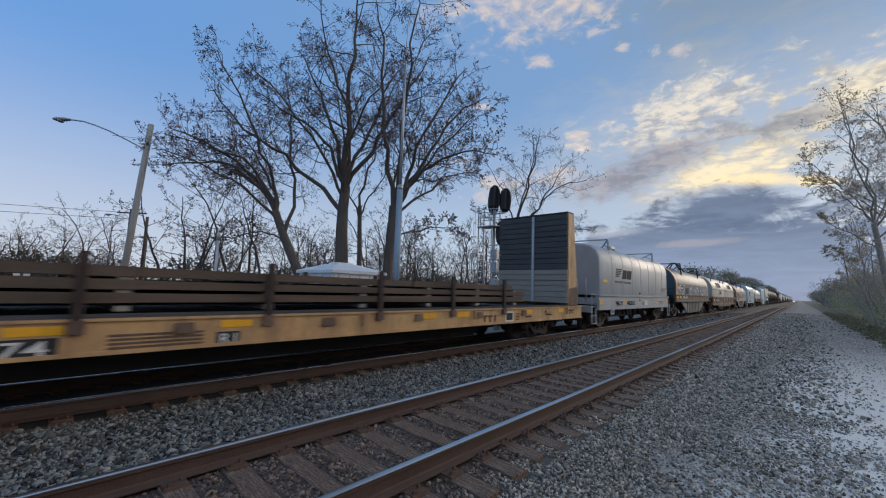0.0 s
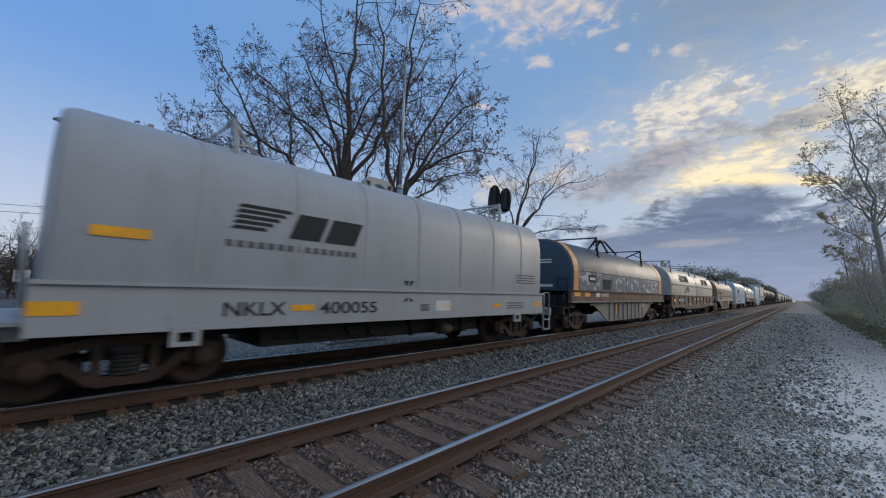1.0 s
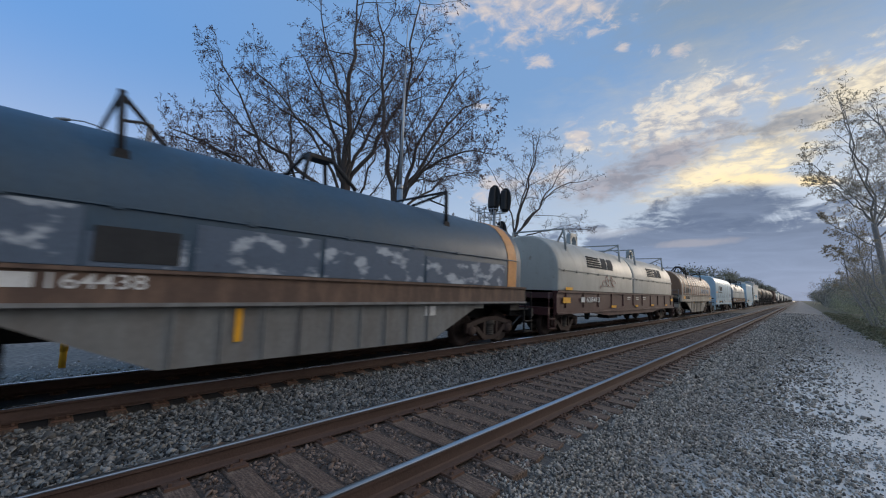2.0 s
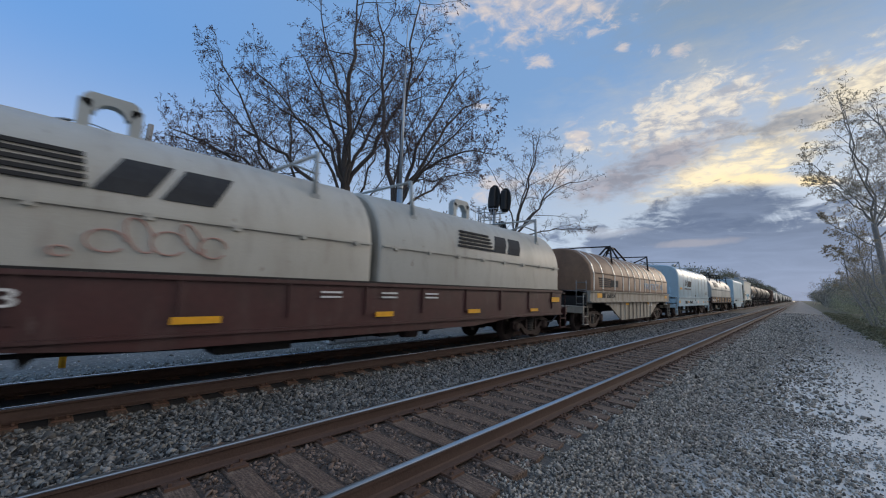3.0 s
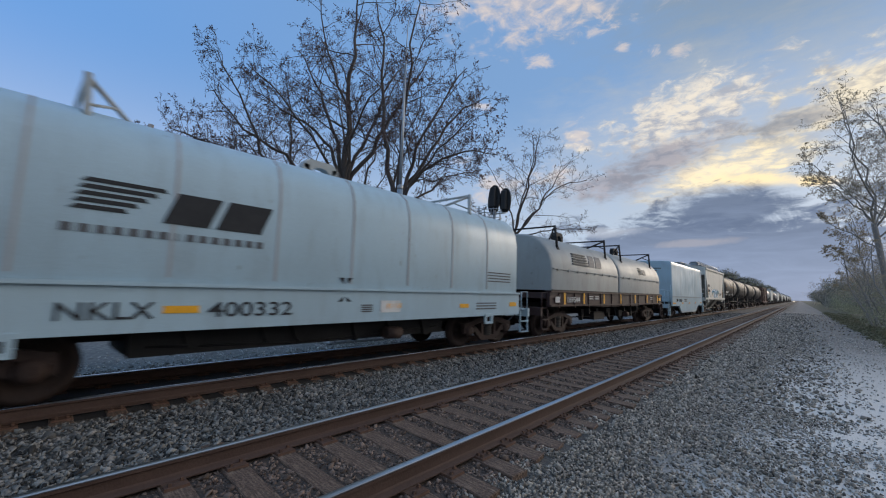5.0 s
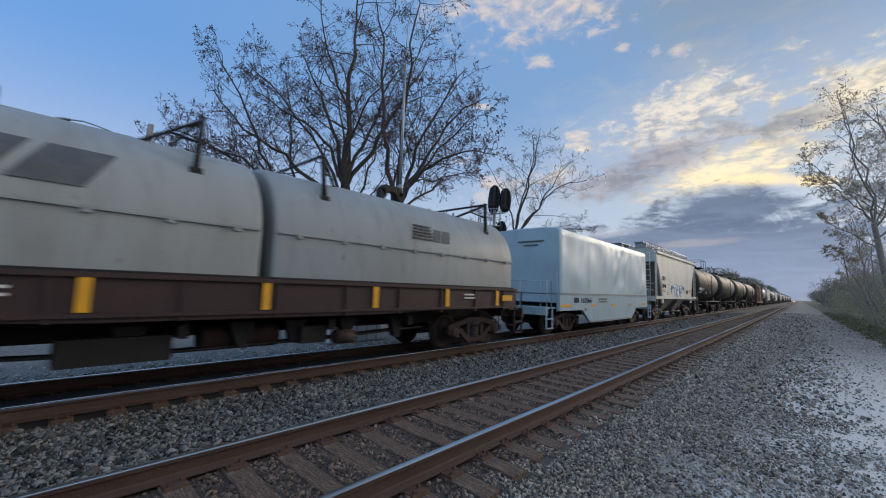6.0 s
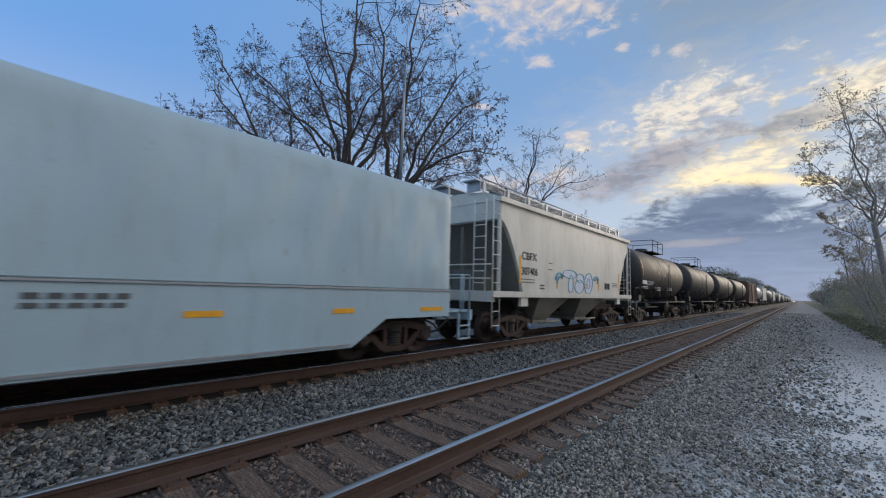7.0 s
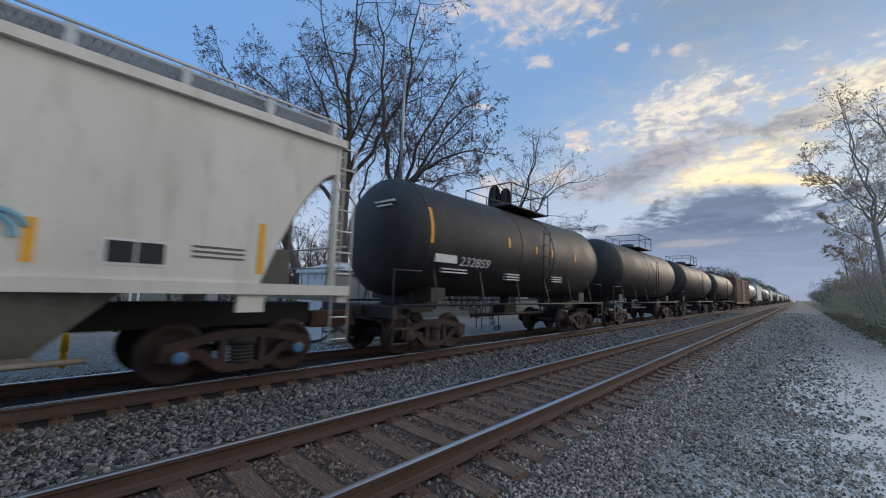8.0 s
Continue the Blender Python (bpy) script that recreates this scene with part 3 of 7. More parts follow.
def track(name, cx, label, count, y_from):
    t = tagged(new(name), label, "railway track", kind="structure")
    t.matrix_basis = pose(cx, 0, 0)
    for side in (-0.7525, 0.7525):
        bm = bmesh.new()
        extrude(bm, rail_profile(side, RAIL_TOP), -60, 1400)
        rail = part("rail", bm, M["rail"], t, "rust-brown steel rail with a polished top")
        bm = bmesh.new()
        extrude(bm, head_profile(side, RAIL_TOP), -60, 1400, True)
        part("rail_head", bm, M["rail_head" if cx == FAR_X else "rail_worn"], rail, "polished steel running surface")
    rnd = random.Random(name)
    for k in range(count):
        s = new("sleeper", TIES[rnd.randrange(6)])
        s.parent = t
        s.matrix_basis = pose(rnd.uniform(-0.04, 0.04), TIE_START + TIE_STEP * (k + y_from) + rnd.uniform(-0.03, 0.03), 0.095 + rnd.uniform(-0.008, 0.008), 0, 0, rnd.uniform(-1.2, 1.2) - 2.0)
        for side in (-0.7525, 0.7525):
            p = new("tie_plate", PLATES[rnd.randrange(4)])
            p.parent = s
            p.matrix_basis = pose(side, 0, 0.0, 0, 0, 2.0)
    return t


near_track = track("near_track", NEAR_X, "railway track with rusty rails and weathered wooden sleepers", 250, -27)
far_track = track("far_track", FAR_X, "second railway track under the passing freight train", 130, -9)


# ---- rolling stock: shared running gear ----
CAR_GROUP = "cars of the freight train"
WHEELSETS = []
CARS = []


def wheelset_mesh():
    bm = bmesh.new()
    for s in (-1, 1):
        prof = [(0.66, 0.10), (0.665, 0.33), (0.69, 0.36), (0.66, 0.40), (0.665, 0.48), (0.70, 0.482), (0.712, 0.46), (0.80, 0.452), (0.81, 0.38), (0.775, 0.34), (0.765, 0.16), (0.82, 0.13), (0.83, 0.09)]
        lathe(bm, [(s * a, r) for a, r in prof], "x", sides=28)
        for k in range(3):
            q = 2 * math.pi * k / 3
            box(bm, (s * 0.79, 0.25 * math.cos(q), 0.25 * math.sin(q)), (0.025, 0.05, 0.05))
    lathe(bm, [(-0.66, 0.09), (0.66, 0.09)], "x", sides=12)
    return mesh_of("wheelset", bm, M["wheel"])


def side_frame_mesh(s):
    """Cast side frame: arched top member, sloping bottom, pedestals and spring opening."""
    bm = bmesh.new()
    x0, x1 = 1.0 * s, 1.13 * s
    # built from bars, so that the openings stay open
    def bar(pts, w):
        for (a, b), (c, d) in zip(pts, pts[1:]):
            dy, dz = c - a, d - b
            L = math.hypot(dy, dz)
            ny, nz = -dz / L * w / 2, dy / L * w / 2
            slab(bm, ((a + ny, b + nz), (c + ny, d + nz), (c - ny, d - nz), (a - ny, b - nz)), x0, x1)
    bar([(-1.10, 0.58), (-0.55, 0.70), (-0.30, 0.75), (0.30, 0.75), (0.55, 0.70), (1.10, 0.58)], 0.13)
    bar([(-0.66, 0.52), (-0.32, 0.24), (0.32, 0.24), (0.66, 0.52)], 0.13)
    bar([(-0.30, 0.74), (-0.30, 0.26)], 0.10)
    bar([(0.30, 0.74), (0.30, 0.26)], 0.10)
    for y in (-0.89, 0.89):
        lathe(bm, [(0.98 * s, 0.16), (1.10 * s, 0.16), (1.16 * s, 0.13), (1.19 * s, 0.07)], "x", (0, y, 0.457), 16)
        for d in (-0.19, 0.19):
            box(bm, (1.065 * s, y + d, 0.50), (0.12, 0.06, 0.20))
    return mesh_of("side_frame", bm, M["steel_brown"])


def springs_mesh(s):
    """The nest of coils with the bolster end on it, one casting-like block of rings."""
    bm = bmesh.new()
    prof = []
    for k in range(5):
        prof += [(0.29 + 0.055 * k, 0.17), (0.305 + 0.055 * k, 0.20), (0.325 + 0.055 * k, 0.20), (0.34 + 0.055 * k, 0.17)]
    lathe(bm, prof + [(0.57, 0.22), (0.71, 0.22)], "z", (1.065 * s, 0, 0), 14)
    for v in bm.verts:
        v.co.x = 1.065 * s + (v.co.x - 1.065 * s) * 0.45
    return mesh_of("bolster_spring", bm, M["steel_dark"])


def bolster_mesh():
    bm = bmesh.new()
    box(bm, (0, 0, 0.66), (2.0, 0.42, 0.18))
    box(bm, (0, -0.45, 0.46), (1.9, 0.10, 0.14))
    box(bm, (0, 0.45, 0.46), (1.9, 0.10, 0.14))
    lathe(bm, [(0.74, 0.2), (0.86, 0.2)], "z", sides=14)
    return mesh_of("bolster", bm, M["steel_dark"])


GEAR = {"wheelset": wheelset_mesh(), "frame+": side_frame_mesh(1), "frame-": side_frame_mesh(-1), "spring+": springs_mesh(1), "spring-": springs_mesh(-1), "bolster": bolster_mesh()}


def add_truck(car, y, caps=None):
    truck = new("truck", GEAR["bolster"])
    truck.parent = car
    truck.location = (0, y, 0)
    tagged(truck, "grimy brown two-axle truck")
    for key, name in (("frame+", "side_frame"), ("frame-", "side_frame"), ("spring+", "bolster_spring"), ("spring-", "bolster_spring")):
        o = new(name, GEAR[key])
        o.parent = truck
    for dy in (-0.89, 0.89):
        o = new("wheelset", GEAR["wheelset"])
        o.parent = truck
        o.matrix_parent_inverse = pose(0, dy, 0)
        o.location = (0, 0, 0.457)
        WHEELSETS.append(o)
        if caps:
            bm = bmesh.new()
            lathe(bm, [(1.185, 0.09), (1.20, 0.09), (1.21, 0.05)], "x", (0, dy, 0.457), 14)
            part("bearing_cap", bm, M[caps], truck, "blue painted bearing cap")
    return truck


def add_coupler(car, y, s):
    """Coupler with draft-gear box, cut lever and air hose; s: +1 at the far end."""
    bm = bmesh.new()
    box(bm, (0, y + 0.25 * s, 0.84), (0.36, 0.55, 0.34))
    box(bm, (0, y + 0.62 * s, 0.84), (0.16, 0.42, 0.16))
    box(bm, (0.05, y + 0.86 * s, 0.84), (0.30, 0.20, 0.28), (0.8, 0.8))
    box(bm, (-0.11, y + 0.96 * s, 0.84), (0.09, 0.16, 0.25))
    bevelled(bm, 0.02)
    part("coupler", bm, M["coupler_rust"], car, "rusty brown coupler")
    bm = bmesh.new()
    tube(bm, [(0.30, y + 0.35 * s, 0.72), (0.34, y + 0.62 * s, 0.60), (0.30, y + 0.86 * s, 0.42), (0.16, y + 1.05 * s, 0.36), (0.05, y + 1.10 * s, 0.40)], 0.028, 7)
    part("air_hose", bm, M["wire"], car, "black rubber air hose")
    bm = bmesh.new()
    tube(bm, [(0.06, y + 0.80 * s, 0.98), (0.30, y + 0.50 * s, 0.92), (1.25, y + 0.12 * s, 0.86), (1.42, y + 0.10 * s, 0.66)], 0.014, 6)
    part("cut_lever", bm, M["steel_dark"], car)


def ladder(car, y, x, z0, z1, material, rungs=4, along="y", width=0.42, name="ladder"):
    """Two stiles and rungs; along: the way that the rungs run."""
    bm = bmesh.new()
    d = (0, width / 2, 0) if along == "y" else (width / 2, 0, 0)
    for s in (-1, 1):
        tube(bm, [(x + s * d[0], y + s * d[1], z0), (x + s * d[0], y + s * d[1], z1)], 0.018, 6)
    for k in range(rungs):
        z = z0 + (z1 - z0) * (k + 0.12) / max(1, rungs - 0.6)
        tube(bm, [(x - d[0], y - d[1], z), (x + d[0], y + d[1], z)], 0.016, 6)
    return part(name, bm, M[material], car)


def stirrup(car, y, x, z0, z1, material, width=0.42):
    bm = bmesh.new()
    for z in (z0, (z0 + z1) / 2):
        box(bm, (x, y, z), (0.10, width, 0.03))
    for s in (-1, 1):
        box(bm, (x, y + s * width / 2, (z0 + z1) / 2), (0.05, 0.03, z1 - z0))
    part("step", bm, M[material], car)


def end_platform(car, y0, y1, material, rail_h=0.0):
    """Open platform at a car's end: deck, end sill, steps, grab irons and, where rail_h is given, a hand rail."""
    s = 1 if y1 > y0 else -1
    bm = bmesh.new()
    box(bm, (0, (y0 + y1) / 2, 1.02), (2.7, abs(y1 - y0), 0.05))
    box(bm, (0, y1 - 0.06 * s, 0.92), (2.9, 0.10, 0.26))
    for x in (-1.0, 0, 1.0):
        box(bm, (x, (y0 + y1) / 2, 0.90), (0.12, abs(y1 - y0), 0.20))
    part("end_platform", bm, M[material], car)
    for x in (-1.42, 1.42):
        stirrup(car, y1 - 0.30 * s, x, 0.34, 0.98, material)
        bm = bmesh.new()
        tube(bm, [(x, y1 - 0.10 * s, 1.0), (x, y1 - 0.10 * s, 1.0 + max(rail_h, 0.55)), (x, y1 - 0.45 * s, 1.0 + max(rail_h, 0.55)), (x, y1 - 0.45 * s, 1.0)], 0.02, 6)
        part("grab_iron", bm, M[material], car)
    if rail_h:
        bm = bmesh.new()
        for x in (-1.2, -0.4, 0.4, 1.2):
            tube(bm, [(x, y1 - 0.08 * s, 0.95), (x, y1 - 0.08 * s, 1.0 + rail_h)], 0.02, 6)
        tube(bm, [(-1.35, y1 - 0.08 * s, 1.0 + rail_h), (1.35, y1 - 0.08 * s, 1.0 + rail_h)], 0.022, 6)
        part("hand_rail", bm, M[material], car)
    # brake wheel
    bm = bmesh.new()
    for k in range(16):
        q, r = 2 * math.pi * k / 16, 2 * math.pi * (k + 1) / 16
        tube(bm, [(-0.75 + 0.25 * math.cos(q), y0 + 0.16 * s, 1.7 + 0.25 * math.sin(q)), (-0.75 + 0.25 * math.cos(r), y0 + 0.16 * s, 1.7 + 0.25 * math.sin(r))], 0.015, 5)
    for k in range(4):
        q = 2 * math.pi * k / 4
        tube(bm, [(-0.75, y0 + 0.14 * s, 1.7), (-0.75 + 0.25 * math.cos(q), y0 + 0.16 * s, 1.7 + 0.25 * math.sin(q))], 0.012, 5)
    if s < 0:
        part("brake_wheel", bm, M["steel_dark"], car)
    else:
        bm.free()


def car_base(name, y0, y1, label, category="freight car", trucks=1.15, caps=None):
    """An empty at the car's middle on the rail top; returns it and the half length."""
    mid, half = (y0 + y1) / 2, (y1 - y0) / 2
    car = thing(name, pose(FAR_X, mid, RAIL_TOP), label, category, CAR_GROUP)
    for s in (-1, 1):
        add_truck(car, s * (half - trucks), caps)
        add_coupler(car, s * (half + 0.05), s)
    CARS.append((car, mid))
    return car, half


def each(name, material, parent, pieces, label=""):
    """One part for each (centre, size) block."""
    return [part(name, box(bmesh.new(), c, d), M[material], parent, label) for c, d in pieces]


def mirrored(half_profile):
    """A closed outline from its right half, given from bottom to top."""
    return list(half_profile) + [(-x, z) for x, z in reversed(half_profile) if x > 1e-6]


def arc_band(bm, half_profile, y0, y1, out=0.02, k0=0, k1=None):
    """A thin band that follows a hood's outline on both sides."""
    pts = mirrored(half_profile)
    n = len(pts)
    k1 = n - 1 if k1 is None else k1
    nrm = []
    for i in range(n):
        a, b = pts[max(i - 1, 0)], pts[min(i + 1, n - 1)]
        d = math.hypot(b[0] - a[0], b[1] - a[1])
        nrm.append(((b[1] - a[1]) / d, -(b[0] - a[0]) / d))
    out_ring = [(pts[i][0] + nrm[i][0] * out, pts[i][1] + nrm[i][1] * out) for i in range(k0, k1 + 1)]
    in_ring = [(pts[i][0] - nrm[i][0] * 0.01, pts[i][1] - nrm[i][1] * 0.01) for i in range(k0, k1 + 1)]
    for (a, b), (c, d) in zip(zip(out_ring, out_ring[1:]), zip(in_ring, in_ring[1:])):
        extrude(bm, [a, b, d, c], y0, y1)
    bmesh.ops.remove_doubles(bm, verts=bm.verts, dist=0.0005)
    return bm


def bail(car, y, z, material, wide=0.75, high=0.42):
    """Lifting bail: an upright plate with a rounded opening, crosswise on the hood's crown."""
    bm = bmesh.new()
    t = 0.07
    for s in (-1, 1):
        box(bm, (0, y + s * wide / 2, z + high / 2), (0.20, 0.15, high + 0.1))
    n = 8
    for k in range(n):
        q0, q1 = math.pi * k / n, math.pi * (k + 1) / n
        a = [(y + (wide / 2 + 0.05) * math.cos(q), z + high + 0.17 * min(1.0, 1.7 * math.sin(q))) for q in (q0, q1)]
        b = [(y + (wide / 2 - 0.12) * math.cos(q), z + high - 0.14 + 0.17 * math.sin(q)) for q in (q0, q1)]
        slab(bm, (a[0], a[1], b[1], b[0]), -0.10, 0.10)
    bmesh.ops.remove_doubles(bm, verts=bm.verts, dist=0.0005)
    part("lifting_bail", bm, M[material], car, "steel lifting bail on the hood")


def stop_bracket(car, y, z, material, reach=1.1, high=0.55, s=1):
    """Stacking bracket: a flat post on each flank, with a foot plate, a raked arm and a cross bar."""
    top = z + high - 0.18
    bm = bmesh.new()
    for x in (-1, 1):
        tube(bm, [(x * 1.20, y, z - 0.52), (x * 1.13, y + 0.05 * s, top)], 0.048, 6)
        box(bm, (x * 1.22, y, z - 0.52), (0.05, 0.20, 0.14), (0.8, 0.8))
        tube(bm, [(x * 0.55, y - reach * 0.55 * s, z - 0.08), (x * 1.13, y + 0.05 * s, top - 0.05)], 0.035, 6)
        tube(bm, [(x * 0.86, y - reach * 0.26 * s, z + 0.10), (x * 1.16, y + 0.02 * s, z - 0.05)], 0.022, 6)
    tube(bm, [(-1.13, y + 0.05 * s, top - 0.03), (1.13, y + 0.05 * s, top - 0.03)], 0.032, 6)
    part("stacking_bracket", bm, M[material], car)


def brake_rigging(car, span, seed):
    """Rods, levers, hangers and an air tank under a car's floor, between the trucks."""
    r = random.Random(seed)
    for x, z in ((0.95, 0.52), (0.35, 0.46)):
        bm = bmesh.new()
        tube(bm, [(x, -span, z + 0.10), (x, -span * 0.3, z), (x, span * 0.4, z + 0.03), (x, span, z + 0.12)], 0.022, 6)
        part("brake_rod", bm, M["steel_dark"], car)
    for k in range(6):
        y = -span + 2 * span * (k + r.uniform(0.25, 0.75)) / 6
        bm = bmesh.new()
        slab(bm, ((y - 0.20, 0.92), (y + 0.20, 0.92), (y + 0.07, 0.44 + r.uniform(0, 0.16)), (y - 0.07, 0.44 + r.uniform(0, 0.16))), 0.86, 1.02)
        part("hanger", bm, M["steel_dark"], car)
    y = r.uniform(-0.3, 0.3) * span
    bm = bmesh.new()
    tube(bm, [(0.62, y - 0.62, 0.66), (0.62, y - 0.56, 0.66), (0.62, y + 0.56, 0.66), (0.62, y + 0.62, 0.66)], 0.21, 14)
    part("air_tank", bm, M["steel_brown"], car, "grimy air tank")
    bm = bmesh.new()
    tube(bm, [(1.2, y + 1.5, 0.60), (1.2, y + 1.9, 0.58)], 0.13, 12)
    part("brake_cylinder", bm, M["steel_brown"], car)




# ---- the cars, in running order ----
HOOD_BOX = ((1.47, 1.52), (1.49, 1.6), (1.49, 2.90), (1.45, 3.22), (1.33, 3.50), (1.10, 3.69), (0.75, 3.79), (0.35, 3.83), (0, 3.84))
HOOD_ROUND = ((1.47, 1.64), (1.48, 2.42), (1.45, 2.66), (1.37, 2.92), (1.22, 3.18), (1.02, 3.40), (0.76, 3.57), (0.45, 3.67), (0, 3.71))
HOOD_FACET = ((1.49, 1.70), (1.49, 2.42), (1.36, 2.82), (1.12, 3.14), (0.78, 3.38), (0.38, 3.48), (0, 3.50))


def hood(car, prof, y0, y1, material, label, name="hood", inset=0.12):
    """A removable hood with rounded ends: the outline drawn along the car and drawn in a little at both ends."""
    pts = mirrored(prof)
    z0 = prof[0][1]
    bm = bmesh.new()
    rows = ((y0, 0.965), (y0 + 0.03, 0.985), (y0 + inset, 1.0), (y1 - inset, 1.0), (y1 - 0.03, 0.985), (y1, 0.965))
    rings = [[bm.verts.new((x * k, y, z0 + (z - z0) * k)) for x, z in pts] for y, k in rows]
    n = len(pts)
    for u, v in zip(rings, rings[1:]):
        for i in range(n):
            bm.faces.new((u[i], u[(i + 1) % n], v[(i + 1) % n], v[i])).smooth = True
    bm.faces.new(rings[0][::-1])
    bm.faces.new(rings[-1])
    ob = part(name, bm, M[material], car, label)
    ob.data.set_sharp_from_angle(angle=radians(28))
    return ob


def hazard_label(bm, x, y, z, w=0.45, h=0.20):
    box(bm, (x, y, z), (0.008, w, h))


def white_coil_car(name, y0, y1, paint, label, digits):
    car, hl = car_base(name, y0, y1, label, trucks=1.0)
    bm = bmesh.new()
    # side sills, floor and cross bearers
    for s in (-1, 1):
        box(bm, (1.44 * s, 0, 1.185), (0.12, 2 * hl, 0.61))
        box(bm, (1.44 * s, 0, 1.50), (0.22, 2 * hl, 0.05))
    box(bm, (0, 0, 1.25), (2.76, 2 * hl - 0.1, 0.3))
    part("body", bm, M[paint], car)
    bm = bmesh.new()
    box(bm, (0, 0, 0.86), (0.7, 2 * hl - 0.4, 0.40))
    for y in (-2.6, -1.3, 0, 1.3, 2.6):
        box(bm, (0, y, 0.98), (2.6, 0.14, 0.22))
    box(bm, (0.75, 0.9, 0.72), (0.4, 1.1, 0.35))
    box(bm, (0.2, 0, 0.66), (1.5, 2 * hl - 5.6, 0.36))
    part("underframe", bm, M["steel_dark"], car)
    brake_rigging(car, hl - 3.0, 5)
    h = hood(car, HOOD_BOX, -hl + 0.10, hl - 0.08, paint, "box-shaped removable hood with rounded shoulders")
    for k in range(7):
        y = -hl + 1.60 + 1.45 * k
        part("seam_rib", arc_band(bmesh.new(), HOOD_BOX, y - 0.02, y + 0.02, 0.009, 1), M["seam"], h)
    for s in (-1, 1):
        end_platform(car, s * (hl - 0.05), s * (hl + 0.72), paint)
        stop_bracket(car, s * (hl - 2.1), 3.80, "grey_hood", s=s)
    bail(car, 0, 3.78, "grey_hood", 0.70, 0.30)
    bm = bmesh.new()
    for x in (-0.95, 0.95):
        ladder_y = -hl - 0.02
        tube(bm, [(x, ladder_y, 1.2), (x, ladder_y - 0.06, 2.2)], 0.03, 6)
        tube(bm, [(x * 0.6, ladder_y, 1.2), (x * 0.6, ladder_y - 0.06, 2.2)], 0.03, 6)
    part("end_post", bm, M[paint], car)
    # brackets on the sill over the trucks
    bm = bmesh.new()
    for s in (-1, 1):
        for d in (-0.07, 0.21):
            box(bm, (1.50, s * (hl - 1.55) + d - 0.07, 0.80), (0.05, 0.08, 0.24))
        box(bm, (1.50, s * (hl - 1.55), 0.90), (0.05, 0.36, 0.08))
        box(bm, (1.50, s * (hl - 1.55), 0.70), (0.05, 0.36, 0.06))
    part("jacking_pad", bm, M[paint], car)
    bm = bmesh.new()
    for y, z, w, hh in ((-hl + 0.22, 1.20, 0.44, 0.16), (-hl + 3.24, 1.17, 0.42, 0.10), (1.05, 1.18, 0.42, 0.10), (hl - 0.35, 1.18, 0.36, 0.12), (-hl + 0.74, 2.14, 0.60, 0.13), (hl - 2.6, 1.16, 0.36, 0.10)):
        hazard_label(bm, 1.506, y, z, w, hh)
    part("reflector", bm, M["yellow"], car, "amber reflective strip")
    lettering("lettering", "NKLX", -hl + 2.0, 1.06, 0.22, M["black_mark"], car, 1.508, 0.94, label="black stencilled letters")
    lettering("lettering", digits, -hl + 3.56, 1.06, 0.22, M["black_mark"], car, 1.508, 1.26, label="black stencilled digits")
    # emblem: bars that narrow to the left and a slanted block
    bm = bmesh.new()
    for k in range(5):
        z = 2.72 - 0.085 * k
        slab(bm, ((-hl + 2.0 + 0.02 * (4 - k), z), (-hl + 2.95 - 0.10 * k, z), (-hl + 2.92 - 0.10 * k, z + 0.052), (-hl + 2.06 + 0.02 * (4 - k), z + 0.052)), 1.487, 1.502)
    part("emblem_bar", bm, M["black_mark"], car)
    bm = bmesh.new()
    y = -hl + 2.92
    for a, b, lo in ((0.0, 0.56, 2.32), (0.66, 1.30, 2.32)):
        slab(bm, ((y + a, lo), (y + b, lo), (y + b + 0.16, 2.75), (y + a + 0.16, 2.75)), 1.487, 1.502)
    part("emblem_mark", bm, M["black_mark"], car, "black slanted emblem")
    bm = bmesh.new()
    for k in range(15):
        box(bm, (1.494, -hl + 2.0 + 0.158 * k, 2.15), (0.012, 0.10 if k != 7 else 0.02, 0.10))
    bars(bm, 1.494, hl - 1.6, hl - 0.5, 2.05, 0.03, 4, 2.6, 0.012)
    bars(bm, 1.506, 0.24, 0.50, 1.20, 0.025, 4, 1.6)
    bars(bm, 1.506, hl - 2.1, hl - 1.2, 1.22, 0.03, 3, 2.4)
    tagged(part("small_print", bm, M["grey_mark"], car, "small stencilled lines"), kind="stuff")
    bm = bmesh.new()
    hazard_label(bm, 1.506, 0.97, 1.17, 0.52, 0.24)
    part("placard", bm, M["white_mark"], car)
    for s in (-1, 1):
        for lo, hi, x in ((1.60, 1.71, 1.500), (1.27, 1.36, 1.500)):
            bm = bmesh.new()
            slab(bm, ((-0.145 + 0.04 * s, lo), (-0.145 + 0.15 * s, hi if lo > 1.5 else lo), (-0.145 + 0.03 * s, hi)), x, x + 0.008)
            part("centre_mark", bm, M["black_mark"], car, "small black centre mark")
    return car


def fishbelly(bm, x, hl, z_top, z_mid, z_end, y_flat, y_slope, t=0.05):
    """Side plate whose bottom drops between the trucks."""
    slab(bm, ((-hl, z_top), (-hl, z_end), (-y_slope, z_end), (-y_flat, z_mid), (y_flat, z_mid), (y_slope, z_end), (hl, z_end), (hl, z_top)), x - t / 2, x + t / 2)


